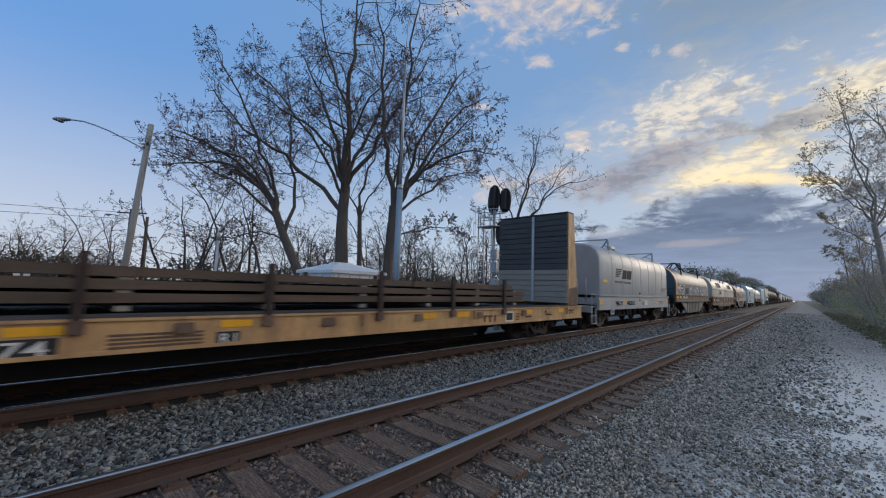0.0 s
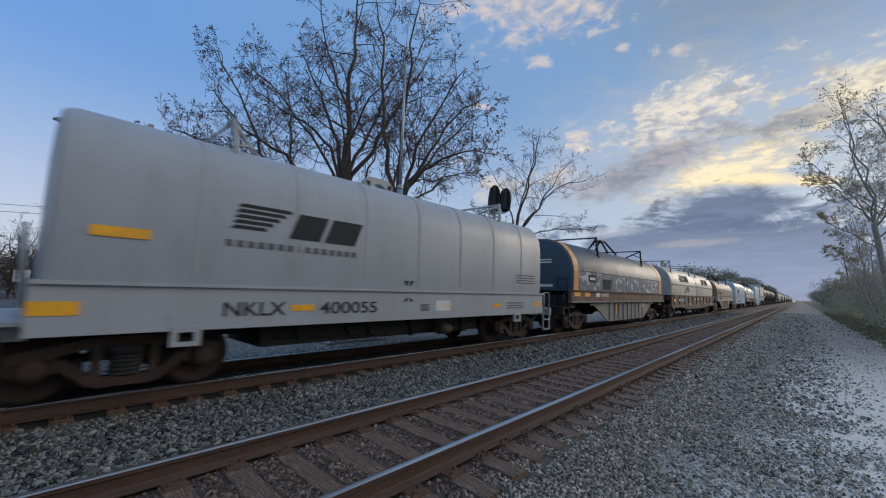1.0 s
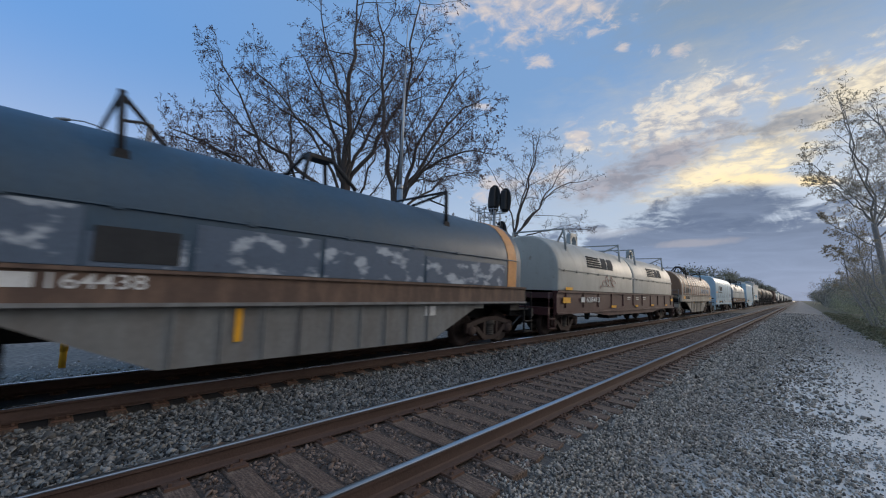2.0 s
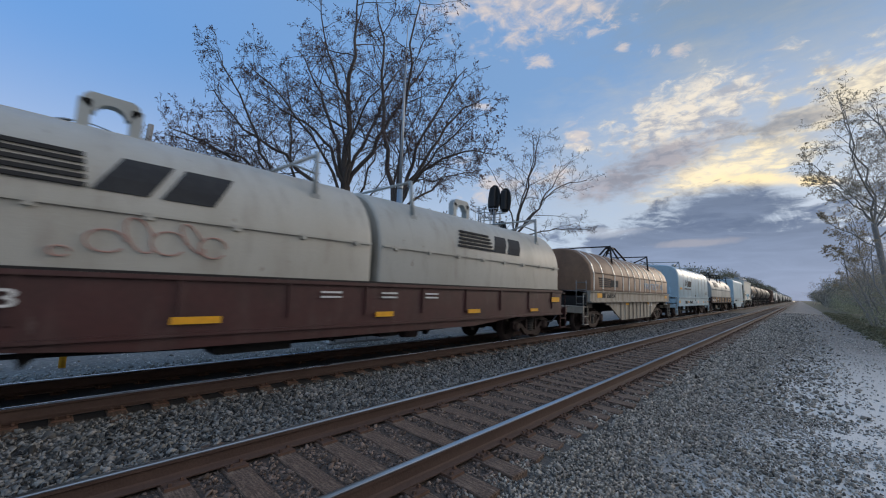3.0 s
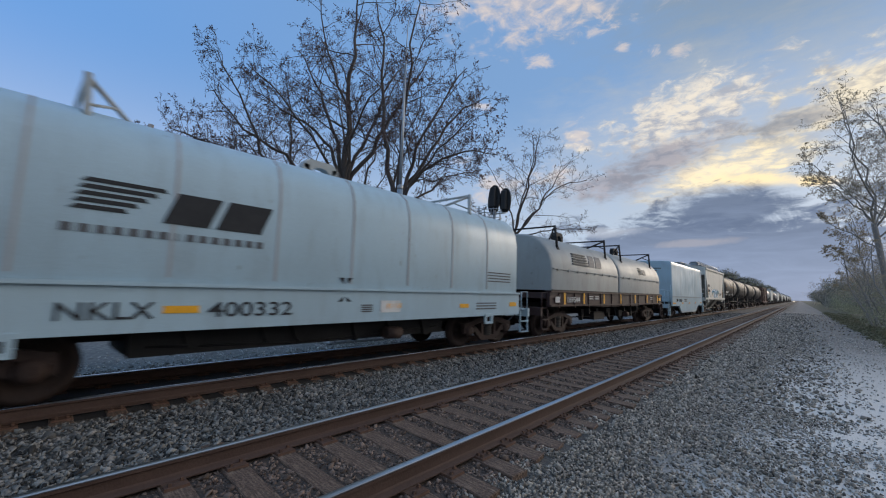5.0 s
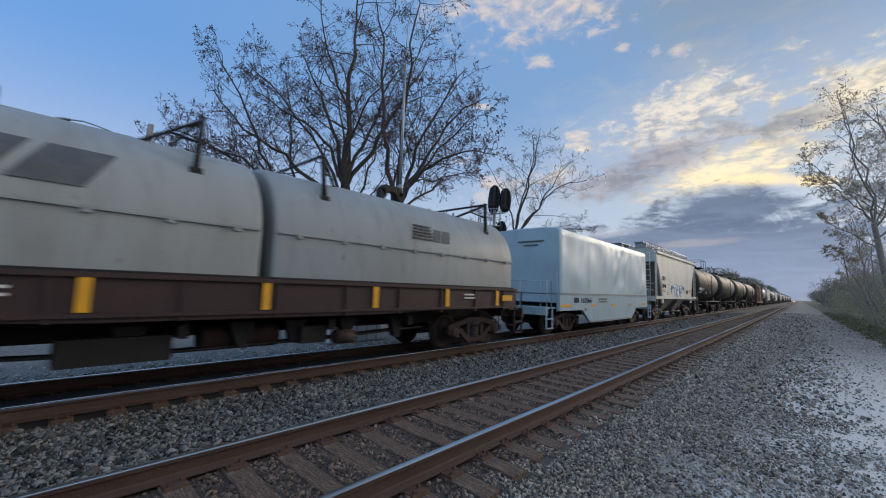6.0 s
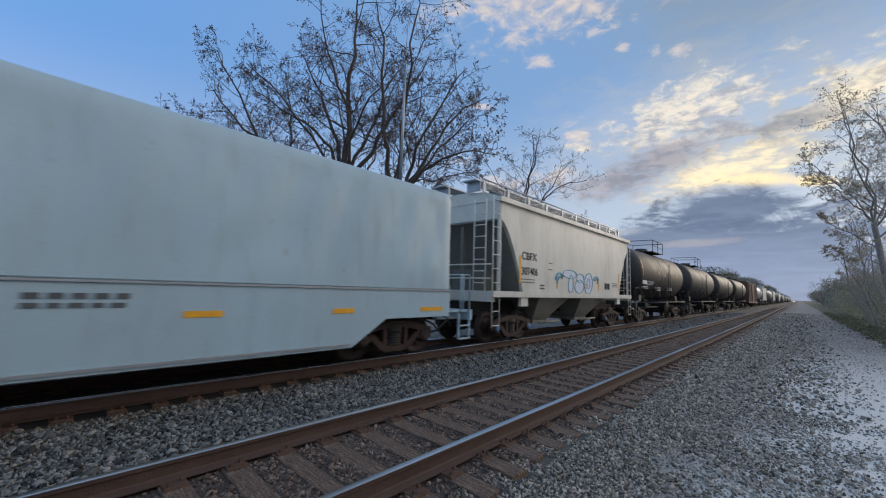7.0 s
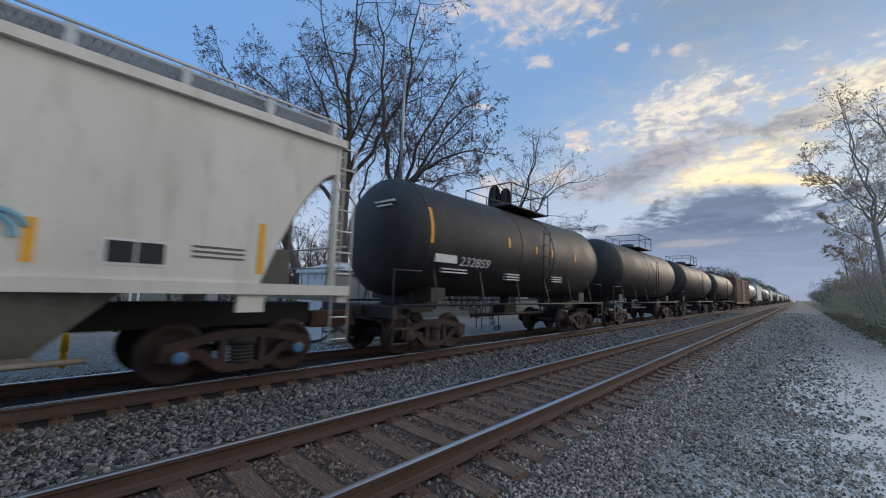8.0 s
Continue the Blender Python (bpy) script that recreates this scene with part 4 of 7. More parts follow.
def round_coil_car(name, y0, y1, label, prof, hood_mat, sill, plate, z_hood, digits, mark_mat, dark_end):
    """Coil car with one long hood over a trough: used for the navy and the brown one."""
    car, hl = car_base(name, y0, y1, label, trucks=1.25)
    bm = bmesh.new()
    for s in (-1, 1):
        box(bm, (1.44 * s, 0, 1.46), (0.12, 2 * hl, 0.42))
        box(bm, (1.45 * s, 0, 1.665), (0.20, 2 * hl, 0.05))
    part("body", bm, M[sill], car)
    bm = bmesh.new()
    for s in (-1, 1):
        box(bm, (1.46 * s, 0, 1.235), (0.18, 2 * hl, 0.05))
        fishbelly(bm, 1.38 * s, hl - 2.0, 1.21, 0.36, 1.08, hl - 4.0, hl - 2.4)
        for k in range(9):
            box(bm, (1.42 * s, (k - 4) * 0.62, 0.80), (0.04, 0.05, 0.84))
    part("side_plate", bm, M[plate], car, "fishbelly side plate between the trucks")
    bm = bmesh.new()
    box(bm, (0, 0, 0.95), (0.8, 2 * hl - 0.3, 0.5))
    box(bm, (0, 0, 1.30), (2.7, 2 * hl - 0.2, 0.30))
    for s in (-1, 1):
        box(bm, (0, s * (hl - 0.35), 1.12), (2.7, 0.5, 0.26))
    part("underframe", bm, M["steel_dark"], car)
    h = hood(car, prof, -hl + 0.18, hl - 0.18, hood_mat, "long rounded removable hood")
    for s in (-1, 1):
        end_platform(car, s * (hl - 0.15), s * (hl + 0.60), "steel_dark" if dark_end else plate)
        stop_bracket(car, s * (hl - 3.4), prof[-1][1], "steel_dark", s=s)
    bm = bmesh.new()
    z = prof[-1][1]
    for s in (-1, 1):
        for x in (-1, 1):
            tube(bm, [(0.12 * x, 0.25 + 0.12 * s, z + 0.62), (0.16 * x, 0.25 + 0.28 * s, z + 0.60), (0.62 * x, 0.25 + 0.62 * s, z - 0.06)], 0.05, 7)
    box(bm, (0, 0.25, z + 0.62), (0.34, 0.62, 0.09))
    part("lifting_bail", bm, M["steel_dark"], car, "dark four-legged lifting bail")
    return car, hl, h


def navy_coil_car(y0, y1):
    car, hl, h = round_coil_car("coil_car", y0, y1, "faded navy coil car with orange bands and scuffed sides", HOOD_ROUND, "blue_hood", "rust_sill", "grey_sill", 1.66, "", "white_mark", True)
    for a, b in ((-hl + 0.24, -hl + 0.66), (hl - 0.95, hl - 0.50)):
        part("band", arc_band(bmesh.new(), HOOD_ROUND, a, b, 0.012), M["orange"], h, "faded orange band")
    bm = bmesh.new()
    for s in (-1, 1):
        for a, b, z1 in ((-hl + 0.7, -hl + 3.1, 2.42), (-hl + 3.14, -hl + 4.2, 2.12), (-hl + 4.3, -0.4, 2.36), (-0.3, 2.2, 2.40), (2.3, hl - 1.1, 2.30)):
            box(bm, (1.482 * s, (a + b) / 2, (1.70 + z1) / 2), (0.02, b - a, z1 - 1.70))
    part("scuffed_panel", bm, M["scuff"], h, "lower panel scuffed down to pale primer")
    bm = bmesh.new()
    box(bm, (1.496, -hl + 2.0, 2.18), (0.012, 0.80, 0.30))
    box(bm, (1.496, -hl + 3.66, 1.98), (0.012, 0.9, 0.44))
    part("dark_panel", bm, M["black_mark"], h)
    bm = bmesh.new()
    box(bm, (1.503, -hl + 2.0, 2.17), (0.012, 0.50, 0.10))
    part("plate_lettering", bm, M["white_mark"], h, "white block lettering that is worn away")
    bm = bmesh.new()
    for y in (-hl + 1.1, -hl + 2.4, -hl + 3.4, -1.6, 0.2, 1.9, 3.4):
        box(bm, (1.49, y, 2.46), (0.05, 0.12, 0.07))
    tube(bm, [(1.50, -hl + 0.6, 2.46), (1.50, hl - 0.4, 2.46)], 0.018, 5)
    part("hood_rail", bm, M["blue_hood"], h)
    bm = bmesh.new()
    bars(bm, 1.506, -hl + 2.35, -hl + 2.75, 1.52, 0.17)
    part("mark_bar", bm, M["white_mark"], car)
    lettering("lettering", "164438", -hl + 2.86, 1.43, 0.19, M["white_mark"], car, 1.508, 0.92, label="white stencilled digits")
    bm = bmesh.new()
    for y, w in ((-hl + 0.5, 0.55), (-hl + 1.45, 0.5)):
        hazard_label(bm, 1.507, y, 1.52, w, 0.15)
    box(bm, (1.41, -1.65, 0.92), (0.05, 0.10, 0.5))
    part("reflector", bm, M["yellow"], car, "amber reflective strip")
    bm = bmesh.new()
    bars(bm, 1.41, hl - 4.25, hl - 3.9, 1.05, 0.22)
    for k in range(2):
        box(bm, (0.35, -hl + 0.17, 2.85 - 0.10 * k), (0.5, 0.012, 0.05))
        box(bm, (-0.45, -hl + 0.17, 2.80 - 0.10 * k), (0.6, 0.012, 0.05))
    box(bm, (0.3, -hl + 0.17, 1.83), (0.7, 0.012, 0.10))
    tagged(part("small_print", bm, M["white_mark"], car, "small white stencilled lines"), kind="stuff")
    ladder(car, -hl + 0.06, 1.1, 1.1, 2.2, "steel_dark", 4, "x")
    return car


def brown_coil_car(y0, y1):
    car, hl, h = round_coil_car("coil_car", y0, y1, "weathered brown coil car with pale straps over its hood", HOOD_FACET, "brown_hood", "beige_sill", "beige_sill", 1.70, "", "black_mark", False)
    bm = bmesh.new()
    for y in (-6.0, -5.0, -3.53, -2.37, -1.46, -0.56, 0.34, 1.24, 2.2, 3.4, 4.9):
        part("strap", arc_band(bmesh.new(), HOOD_FACET, y - 0.05, y + 0.05, 0.02), M["strap"], h, "pale strap across the hood")
    for s in (-1, 1):
        box(bm, (1.50 * s, 0, 2.44), (0.03, 2 * hl - 0.85, 0.04))
        box(bm, (1.50 * s, 0, 1.74), (0.03, 2 * hl - 0.85, 0.05))
    part("hood_flange", bm, M["rust_sill"], h)
    bm = bmesh.new()
    for k in range(5):
        bars(bm, 1.496, -5.46 + 0.02 * k, -4.02, 2.23 - 0.085 * k, 0.055, 1, 1, 0.014)
    for a, b in ((-4.08, -3.66), (-3.58, -3.14)):
        slab(bm, ((a, 1.89), (b, 1.89), (b + 0.08, 2.20), (a + 0.08, 2.20)), 1.488, 1.503)
    part("faded_emblem", bm, M["black_mark"], h, "faded dark striped emblem")
    lettering("lettering", "PROTECT", 1.14, 1.90, 0.35, M["blue_mark"], h, 1.498, 2.95, label="faded blue-grey letters")
    lettering("lettering", "III", 4.40, 1.92, 0.30, M["blue_mark"], h, 1.498, 0.50, label="faded blue-grey letters")
    bm = bmesh.new()
    bars(bm, 1.506, -5.11, -4.74, 1.50, 0.20)
    part("mark_bar", bm, M["black_mark"], car)
    lettering("lettering", "166154", -4.51, 1.40, 0.21, M["black_mark"], car, 1.508, 1.0, label="black stencilled digits")
    bm = bmesh.new()
    for y, z, w, hh in ((-hl + 1.0, 1.50, 0.55, 0.19), (hl - 0.75, 1.50, 0.5, 0.15), (-1.5, 1.12, 0.5, 0.10), (2.1, 1.12, 0.45, 0.10)):
        hazard_label(bm, 1.507 if z > 1.3 else 1.41, y, z, w, hh)
    part("reflector", bm, M["yellow"], car, "amber reflective strip")
    bm = bmesh.new()
    bars(bm, 1.41, hl - 4.1, hl - 3.55, 1.08, 0.22)
    part("placard", bm, M["white_mark"], car)
    ladder(car, -hl + 0.06, 1.1, 1.1, 2.1, "grey_sill", 4, "x")
    return car


def twin_hood_car(name, y0, y1, label, hood_mat, sill, digits, z_bot, z_mid, dig_y, dig_w, emblem_mat, split, hazards):
    """Coil car with two hoods in a row over a deep side sill."""
    car, hl = car_base(name, y0, y1, label, trucks=1.45)
    bm = bmesh.new()
    for s in (-1, 1):
        fishbelly(bm, 1.45 * s, hl, 1.60, z_mid, z_bot, hl - 5.0, hl - 3.0, 0.08)
        box(bm, (1.44 * s, 0, 1.60), (0.22, 2 * hl, 0.06))
        box(bm, (1.46 * s, 0, z_bot + 0.03), (0.16, 2 * hl, 0.05))
        for k in range(11):
            box(bm, (1.50 * s, (k - 5) * (hl - 0.4) / 5.2, 1.30), (0.05, 0.06, 0.56))
    box(bm, (0, 0, 1.45), (2.8, 2 * hl - 0.1, 0.2))
    part("body", bm, M[sill], car)
    bm = bmesh.new()
    box(bm, (0, 0, 0.92), (0.7, 2 * hl - 0.3, 0.5))
    for y in (-3.2, -1.2, 1.2, 3.2):
        box(bm, (0, y, 0.84), (2.5, 0.12, 0.20))
    box(bm, (0.9, -1.9, 0.62), (0.5, 1.2, 0.34))
    box(bm, (0.9, 0.9, 0.66), (0.5, 0.5, 0.3))
    part("underframe", bm, M["steel_dark"], car)
    brake_rigging(car, hl - 3.4, 8)
    # dark strip painting the grime and the shadowed gap below the hoods
    each("hood_seat", "steel_dark", car, [((1.487 * s, 0, 1.648), (0.05, 2 * hl - 0.3, 0.034)) for s in (-1, 1)], "dark strip for the grime and shadowed gap under the hoods")
    for a, b, first in ((-hl + 0.18, split - 0.10, True), (split + 0.10, hl - 0.18, False)):
        h = hood(car, HOOD_ROUND, a, b, hood_mat, "rounded removable hood with a riveted side rail")
        bm = bmesh.new()
        for s in (-1, 1):
            box(bm, (1.50 * s, (a + b) / 2, 2.40), (0.035, b - a - 0.1, 0.035))
            for k in range(8):
                y = a + 0.4 + (b - a - 0.8) * k / 7
                box(bm, (1.505 * s, y, 2.38), (0.05, 0.10, 0.09))
        part("side_rail", bm, M[hood_mat], h)
        bm = bmesh.new()
        box(bm, (0, (a + b) / 2, 3.72), (0.5, (b - a) * 0.55, 0.07), (0.8, 0.98))
        part("crown_walk", bm, M[hood_mat], h)
        mid = (a + b) / 2
        bail(car, mid + (0.2 if emblem_mat == "black_mark" else 0.0), 3.73, "grey_hood" if emblem_mat == "black_mark" else "steel_dark", 0.62, 0.42 if emblem_mat == "black_mark" else 0.26)
        for s in (-1, 1):
            stop_bracket(car, mid + s * (b - a) * 0.36, 3.68, "grey_hood" if emblem_mat == "black_mark" else "steel_dark", s=s)
        # striped emblem on the crown's flank
        e = a + (b - a) * (0.31 if emblem_mat == "black_mark" else 0.25)
        bm = bmesh.new()
        zz = ((2.66, 1.46), (2.76, 1.432), (2.86, 1.405), (2.96, 1.36), (3.06, 1.305))
        small = 0.42 if emblem_mat == "grey_mark" and not first else 1.0
        if small < 1:
            e += 1.3
            flank = sorted(zz)
            zz = tuple((z, float(np.interp(z, [f[0] for f in flank], [f[1] for f in flank]))) for z in (2.68 + 0.075 * k for k in range(5)))
        for k, (z, x) in enumerate(zz):
            box(bm, (x + 0.006, e + (0.75 + 0.02 * k) * small, z + 0.01), (0.05, (1.5 - 0.06 * k) * small, 0.05 * (0.6 if small < 1 else 1)))
        part("emblem_bar", bm, M[emblem_mat], h, "dark stripes of an emblem")
        for p, q in ((1.55, 2.12), (2.26, 2.90)):
            bm = bmesh.new()
            rows = [[bm.verts.new((x + dx, e + (w + 0.06 * k) * small, z - 0.02)) for dx, w in ((0.012, p), (0.012, q), (-0.03, q), (-0.03, p))] for k, (z, x) in enumerate(zz + (((3.16, 1.235),) if small == 1 else ()))]
            for u, w in zip(rows, rows[1:]):
                for i in range(4):
                    bm.faces.new((u[i], u[(i + 1) % 4], w[(i + 1) % 4], w[i]))
            bm.faces.new(rows[0][::-1]), bm.faces.new(rows[-1])
            bmesh.ops.recalc_face_normals(bm, faces=bm.faces)
            part("emblem_mark", bm, M[emblem_mat], h, "dark slanted emblem")
    for s in (-1, 1):
        end_platform(car, s * (hl - 0.12), s * (hl + 0.55), sill)
    lettering("lettering", digits, dig_y + 0.5, 1.22, 0.21, M["white_mark"], car, 1.535, dig_w, label="white stencilled digits")
    bm = bmesh.new()
    gap = 0.0 if emblem_mat == "black_mark" else -0.45
    bars(bm, 1.532, dig_y + gap, dig_y + 0.34 + gap, 1.32, 0.20)
    for y in (-1.0, 0.35, 1.6) if emblem_mat == "black_mark" else (-3.95, -3.35, 4.75):
        bars(bm, 1.532, y, y + 0.42, 1.44, 0.035, 2, 2.4)
    part("mark_bar", bm, M["white_mark"], car)
    bm = bmesh.new()
    for y, z, w, hh in hazards:
        hazard_label(bm, 1.535, y, z, w, hh)
    part("reflector", bm, M["yellow"], car, "amber reflective strip")
    return car


def bulkhead_flat(y0, y1):
    car, hl = car_base("bulkhead_flatcar", y0, y1, "tan-yellow bulkhead flatcar with plank-lined end wall", trucks=2.6)
    bm = bmesh.new()
    for s in (-1, 1):
        box(bm, (1.46 * s, 0, 0.86), (0.08, 2 * hl, 0.42))
        box(bm, (1.44 * s, 0, 0.66), (0.18, 2 * hl, 0.05))
        box(bm, (1.44 * s, 0, 1.06), (0.18, 2 * hl, 0.04))
    for s in (-1, 1):
        box(bm, (0, s * (hl - 0.05), 0.86), (2.9, 0.12, 0.42))
    part("side_sill", bm, M["flat_tan"], car)
    bm = bmesh.new()
    box(bm, (0, 0, 1.03), (2.85, 2 * hl - 0.1, 0.10))
    box(bm, (0, 0, 0.70), (0.8, 2 * hl - 1.0, 0.44))
    slab(bm, ((-hl + 4.2, 0.9), (-hl + 5.4, 0.22), (hl - 5.4, 0.22), (hl - 4.2, 0.9)), -0.45, 0.45)
    for k in range(9):
        box(bm, (0, -hl + 5.0 + (2 * hl - 10) * k / 8, 0.72), (2.6, 0.12, 0.34))
    part("deck", bm, M["steel_dark"], car)
    each("deck_edge", "plank_dark", car, [((1.46 * s, 0.0, 1.10), (0.14, 2 * hl - 1.2, 0.05)) for s in (-1, 1)], "dark splintered edge of the deck planks")
    # plank-lined bulkhead with tapered side frames
    y = hl - 1.12
    bm = bmesh.new()
    for s in (-1, 1):
        slab(bm, ((y, 1.08), (hl - 0.30, 1.08), (hl - 0.66, 4.55), (y, 4.55)), 1.42 * s, 1.50 * s)
    for z in (1.6, 2.2, 2.8, 3.4, 4.0):
        box(bm, (0, y + 0.30 - 0.03 * z, z), (2.84, 0.40 - 0.04 * z, 0.08))
    slab(bm, ((y + 0.30, 1.08), (y + 0.66, 1.08), (y + 0.36, 4.47), (y + 0.30, 4.47)), -1.42, 1.42)
    wall = part("bulkhead", bm, M["flat_tan"], car, "tan-yellow end bulkhead")
    bm = bmesh.new()
    box(bm, (0, y + 0.20, 4.56), (3.0, 0.50, 0.06))
    part("top_cap", bm, M["steel_dark"], wall, "dark weathered cap")
    for s in (-1, 1):
        bm = bmesh.new()
        slab(bm, ((y + 0.02, 1.09), (hl - 0.31, 1.09), (hl - 0.385, 1.80), (y + 0.02, 1.72)), 1.500 * s, 1.504 * s)
        part("rust_patch", bm, M["rust_sill"], wall, "rust-red worn foot of the end frame")
    rnd = random.Random(4)
    for k in range(16):
        bm = bmesh.new()
        z = 1.18 + 0.208 * k
        box(bm, (0, y - 0.06, z + 0.1), (2.98, 0.10, 0.20 - 0.008 * rnd.random()))
        bevelled(bm, 0.012)
        p = part("plank", bm, M["plank_pale" if k < 6 else "plank_dark"], wall)
        p.location.y = rnd.uniform(-0.012, 0.012)
    bm = bmesh.new()
    box(bm, (0.1, y - 0.135, 2.85), (0.10, 0.03, 3.3))
    part("centre_strip", bm, M["galv"], wall)
    bm = bmesh.new()
    for yy in (-hl + 1.2, *[0.77 - 2.95 + 2.23 * k for k in range(-3, 5)]):
        box(bm, (1.53, yy, 0.98), (0.09, 0.16, 0.16))
        box(bm, (1.50, yy + 1.1, 0.92), (0.10, 0.26, 0.14), (0.8, 0.8))
    part("stake_pocket", bm, M["rust_sill"], car, "rusty stake pocket")
    bm = bmesh.new()
    for yy, w in ((-2.5, 0.5), (-0.4, 0.45), (3.75, 0.46), (4.95, 0.50), (8.15, 0.46), (10.35, 0.48)):
        hazard_label(bm, 1.504, yy, 0.95, w, 0.14 if yy > 3 else 0.10)
    part("reflector", bm, M["yellow"], car, "amber reflective strip")
    bm = bmesh.new()
    box(bm, (1.502, -2.73 - 0.25, 0.76), (0.012, 1.35, 0.22))
    box(bm, (1.502, -2.73 + 2.22, 0.74), (0.012, 0.32, 0.20))
    box(bm, (1.506, 7.06, 0.83), (0.012, 0.32, 0.20))
    part("black_panel", bm, M["black_mark"], car)
    lettering("lettering", "74", -2.73 - 0.04, 0.67, 0.18, M["white_mark"], car, 1.510, 0.38, label="white digits on a black panel")
    lettering("lettering", "R1", -2.73 + 2.11, 0.67, 0.15, M["white_mark"], car, 1.510, 0.22, label="white letters on a black panel")
    bm = bmesh.new()
    bars(bm, 1.503, -2.73 + 0.85, -2.73 + 1.9, 0.86, 0.03, 5, 1.7)
    part("small_print", bm, M["rust_sill"], car)
    bm = bmesh.new()
    for k in range(3):
        box(bm, (1.506, 5.86 + 0.24 * k, 0.87), (0.008, 0.20 if k != 2 else 0.07, 0.045))
        box(bm, (1.506, 5.86 + 0.24 * k, 0.79), (0.008, 0.06, 0.14))
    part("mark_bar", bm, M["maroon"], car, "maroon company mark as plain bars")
    bm = bmesh.new()
    box(bm, (1.503, 7.06, 0.83), (0.008, 0.42, 0.29))
    part("placard", bm, M["white_mark"], car, "white-edged dark data panel")
    bm = bmesh.new()
    bars(bm, 1.503, 7.42, 7.60, 0.90, 0.022, 5, 1.9)
    bars(bm, 1.503, 7.98, 8.34, 0.80, 0.05)
    bars(bm, 1.503, 9.25, 9.70, 0.82, 0.03)
    tagged(part("data_print", bm, M["black_mark"], car, "small black stencilled lines"), kind="stuff")
    bm = bmesh.new()
    for cy, ry, rz in ((10.95, 0.07, 0.05), (11.10, 0.05, 0.08), (11.24, 0.06, 0.05), (11.38, 0.07, 0.08)):
        tube(bm, [(1.503, cy + ry * math.cos(0.35 * q), 0.90 + rz * math.sin(0.35 * q)) for q in range(16)], 0.012, 5)
    tagged(part("scrawl", bm, M["black_mark"], car, "dark sprayed scrawl"), kind="stuff")
    for y0_, hh, ww in ((9.45, 0.10, 0.44), (10.85, 0.26, 0.05), (1.9, 0.20, 0.05), (5.4, 0.20, 0.05)):
        part("side_bracket", box(bmesh.new(), (1.53, y0_, 0.93), (0.06, ww, hh)), M["flat_tan"], car)
    return car, hl


def lumber_load(car, mid):
    """Bundles of boards, one thing, on the flatcar's deck; rides with it."""
    load = thing("lumber_stack", pose(FAR_X, mid, RAIL_TOP), "low stack of brown boards in bundles on a flatcar", "lumber")
    rnd = random.Random(9)
    for row, z in enumerate((1.25, 1.42, 1.585)):
        for seg in range(4):
            bm = bmesh.new()
            a, b = -11.4 + 4.88 * seg, -11.4 + 4.88 * seg + (4.90 if seg < 3 else 4.75 if row < 2 else 4.1)
            for k in range(5):
                x = -1.15 + 0.575 * k
                box(bm, (x, (a + b) / 2 + rnd.uniform(-0.02, 0.02), z + 0.07), (0.55, b - a - rnd.uniform(0.0, 0.06), 0.13 - 0.02 * rnd.random()))
            part("board", bm, M["lumber"], load)
    bm = bmesh.new()
    for k in range(11):
        for z in (1.135, 1.335, 1.50):
            box(bm, (0, -11 + 1.85 * k, z + 0.05), (2.8, 0.16, 0.07))
    part("bearer", bm, M["plank_pale"], load)
    for k in range(-4, 5):
        bm = bmesh.new()
        for x in (-1.53, 1.53):
            box(bm, (x, -2.18 + 2.23 * k, 1.45), (0.07, 0.10, 0.85))
        part("stake", bm, M["steel_brown"], load)
    return load


def dent(x, y, z, hl):
    """Buckled sheet metal: broad swells and diagonal creases that die out at the hood's edges."""
    fade = max(0.0, min(1.0, (z - 1.62) / 0.4, (3.75 - z) / 0.3, (hl - 0.15 - abs(y)) / 0.5))
    swell = noise.noise((x, y * 0.9 + z * 0.4, z * 0.6))
    crease = noise.noise((x + 4, y * 2.1 - z * 0.9, z * 0.9 + 2))
    return fade * (0.050 * swell + 0.050 * crease * (0.5 + 0.5 * (y > -1)))


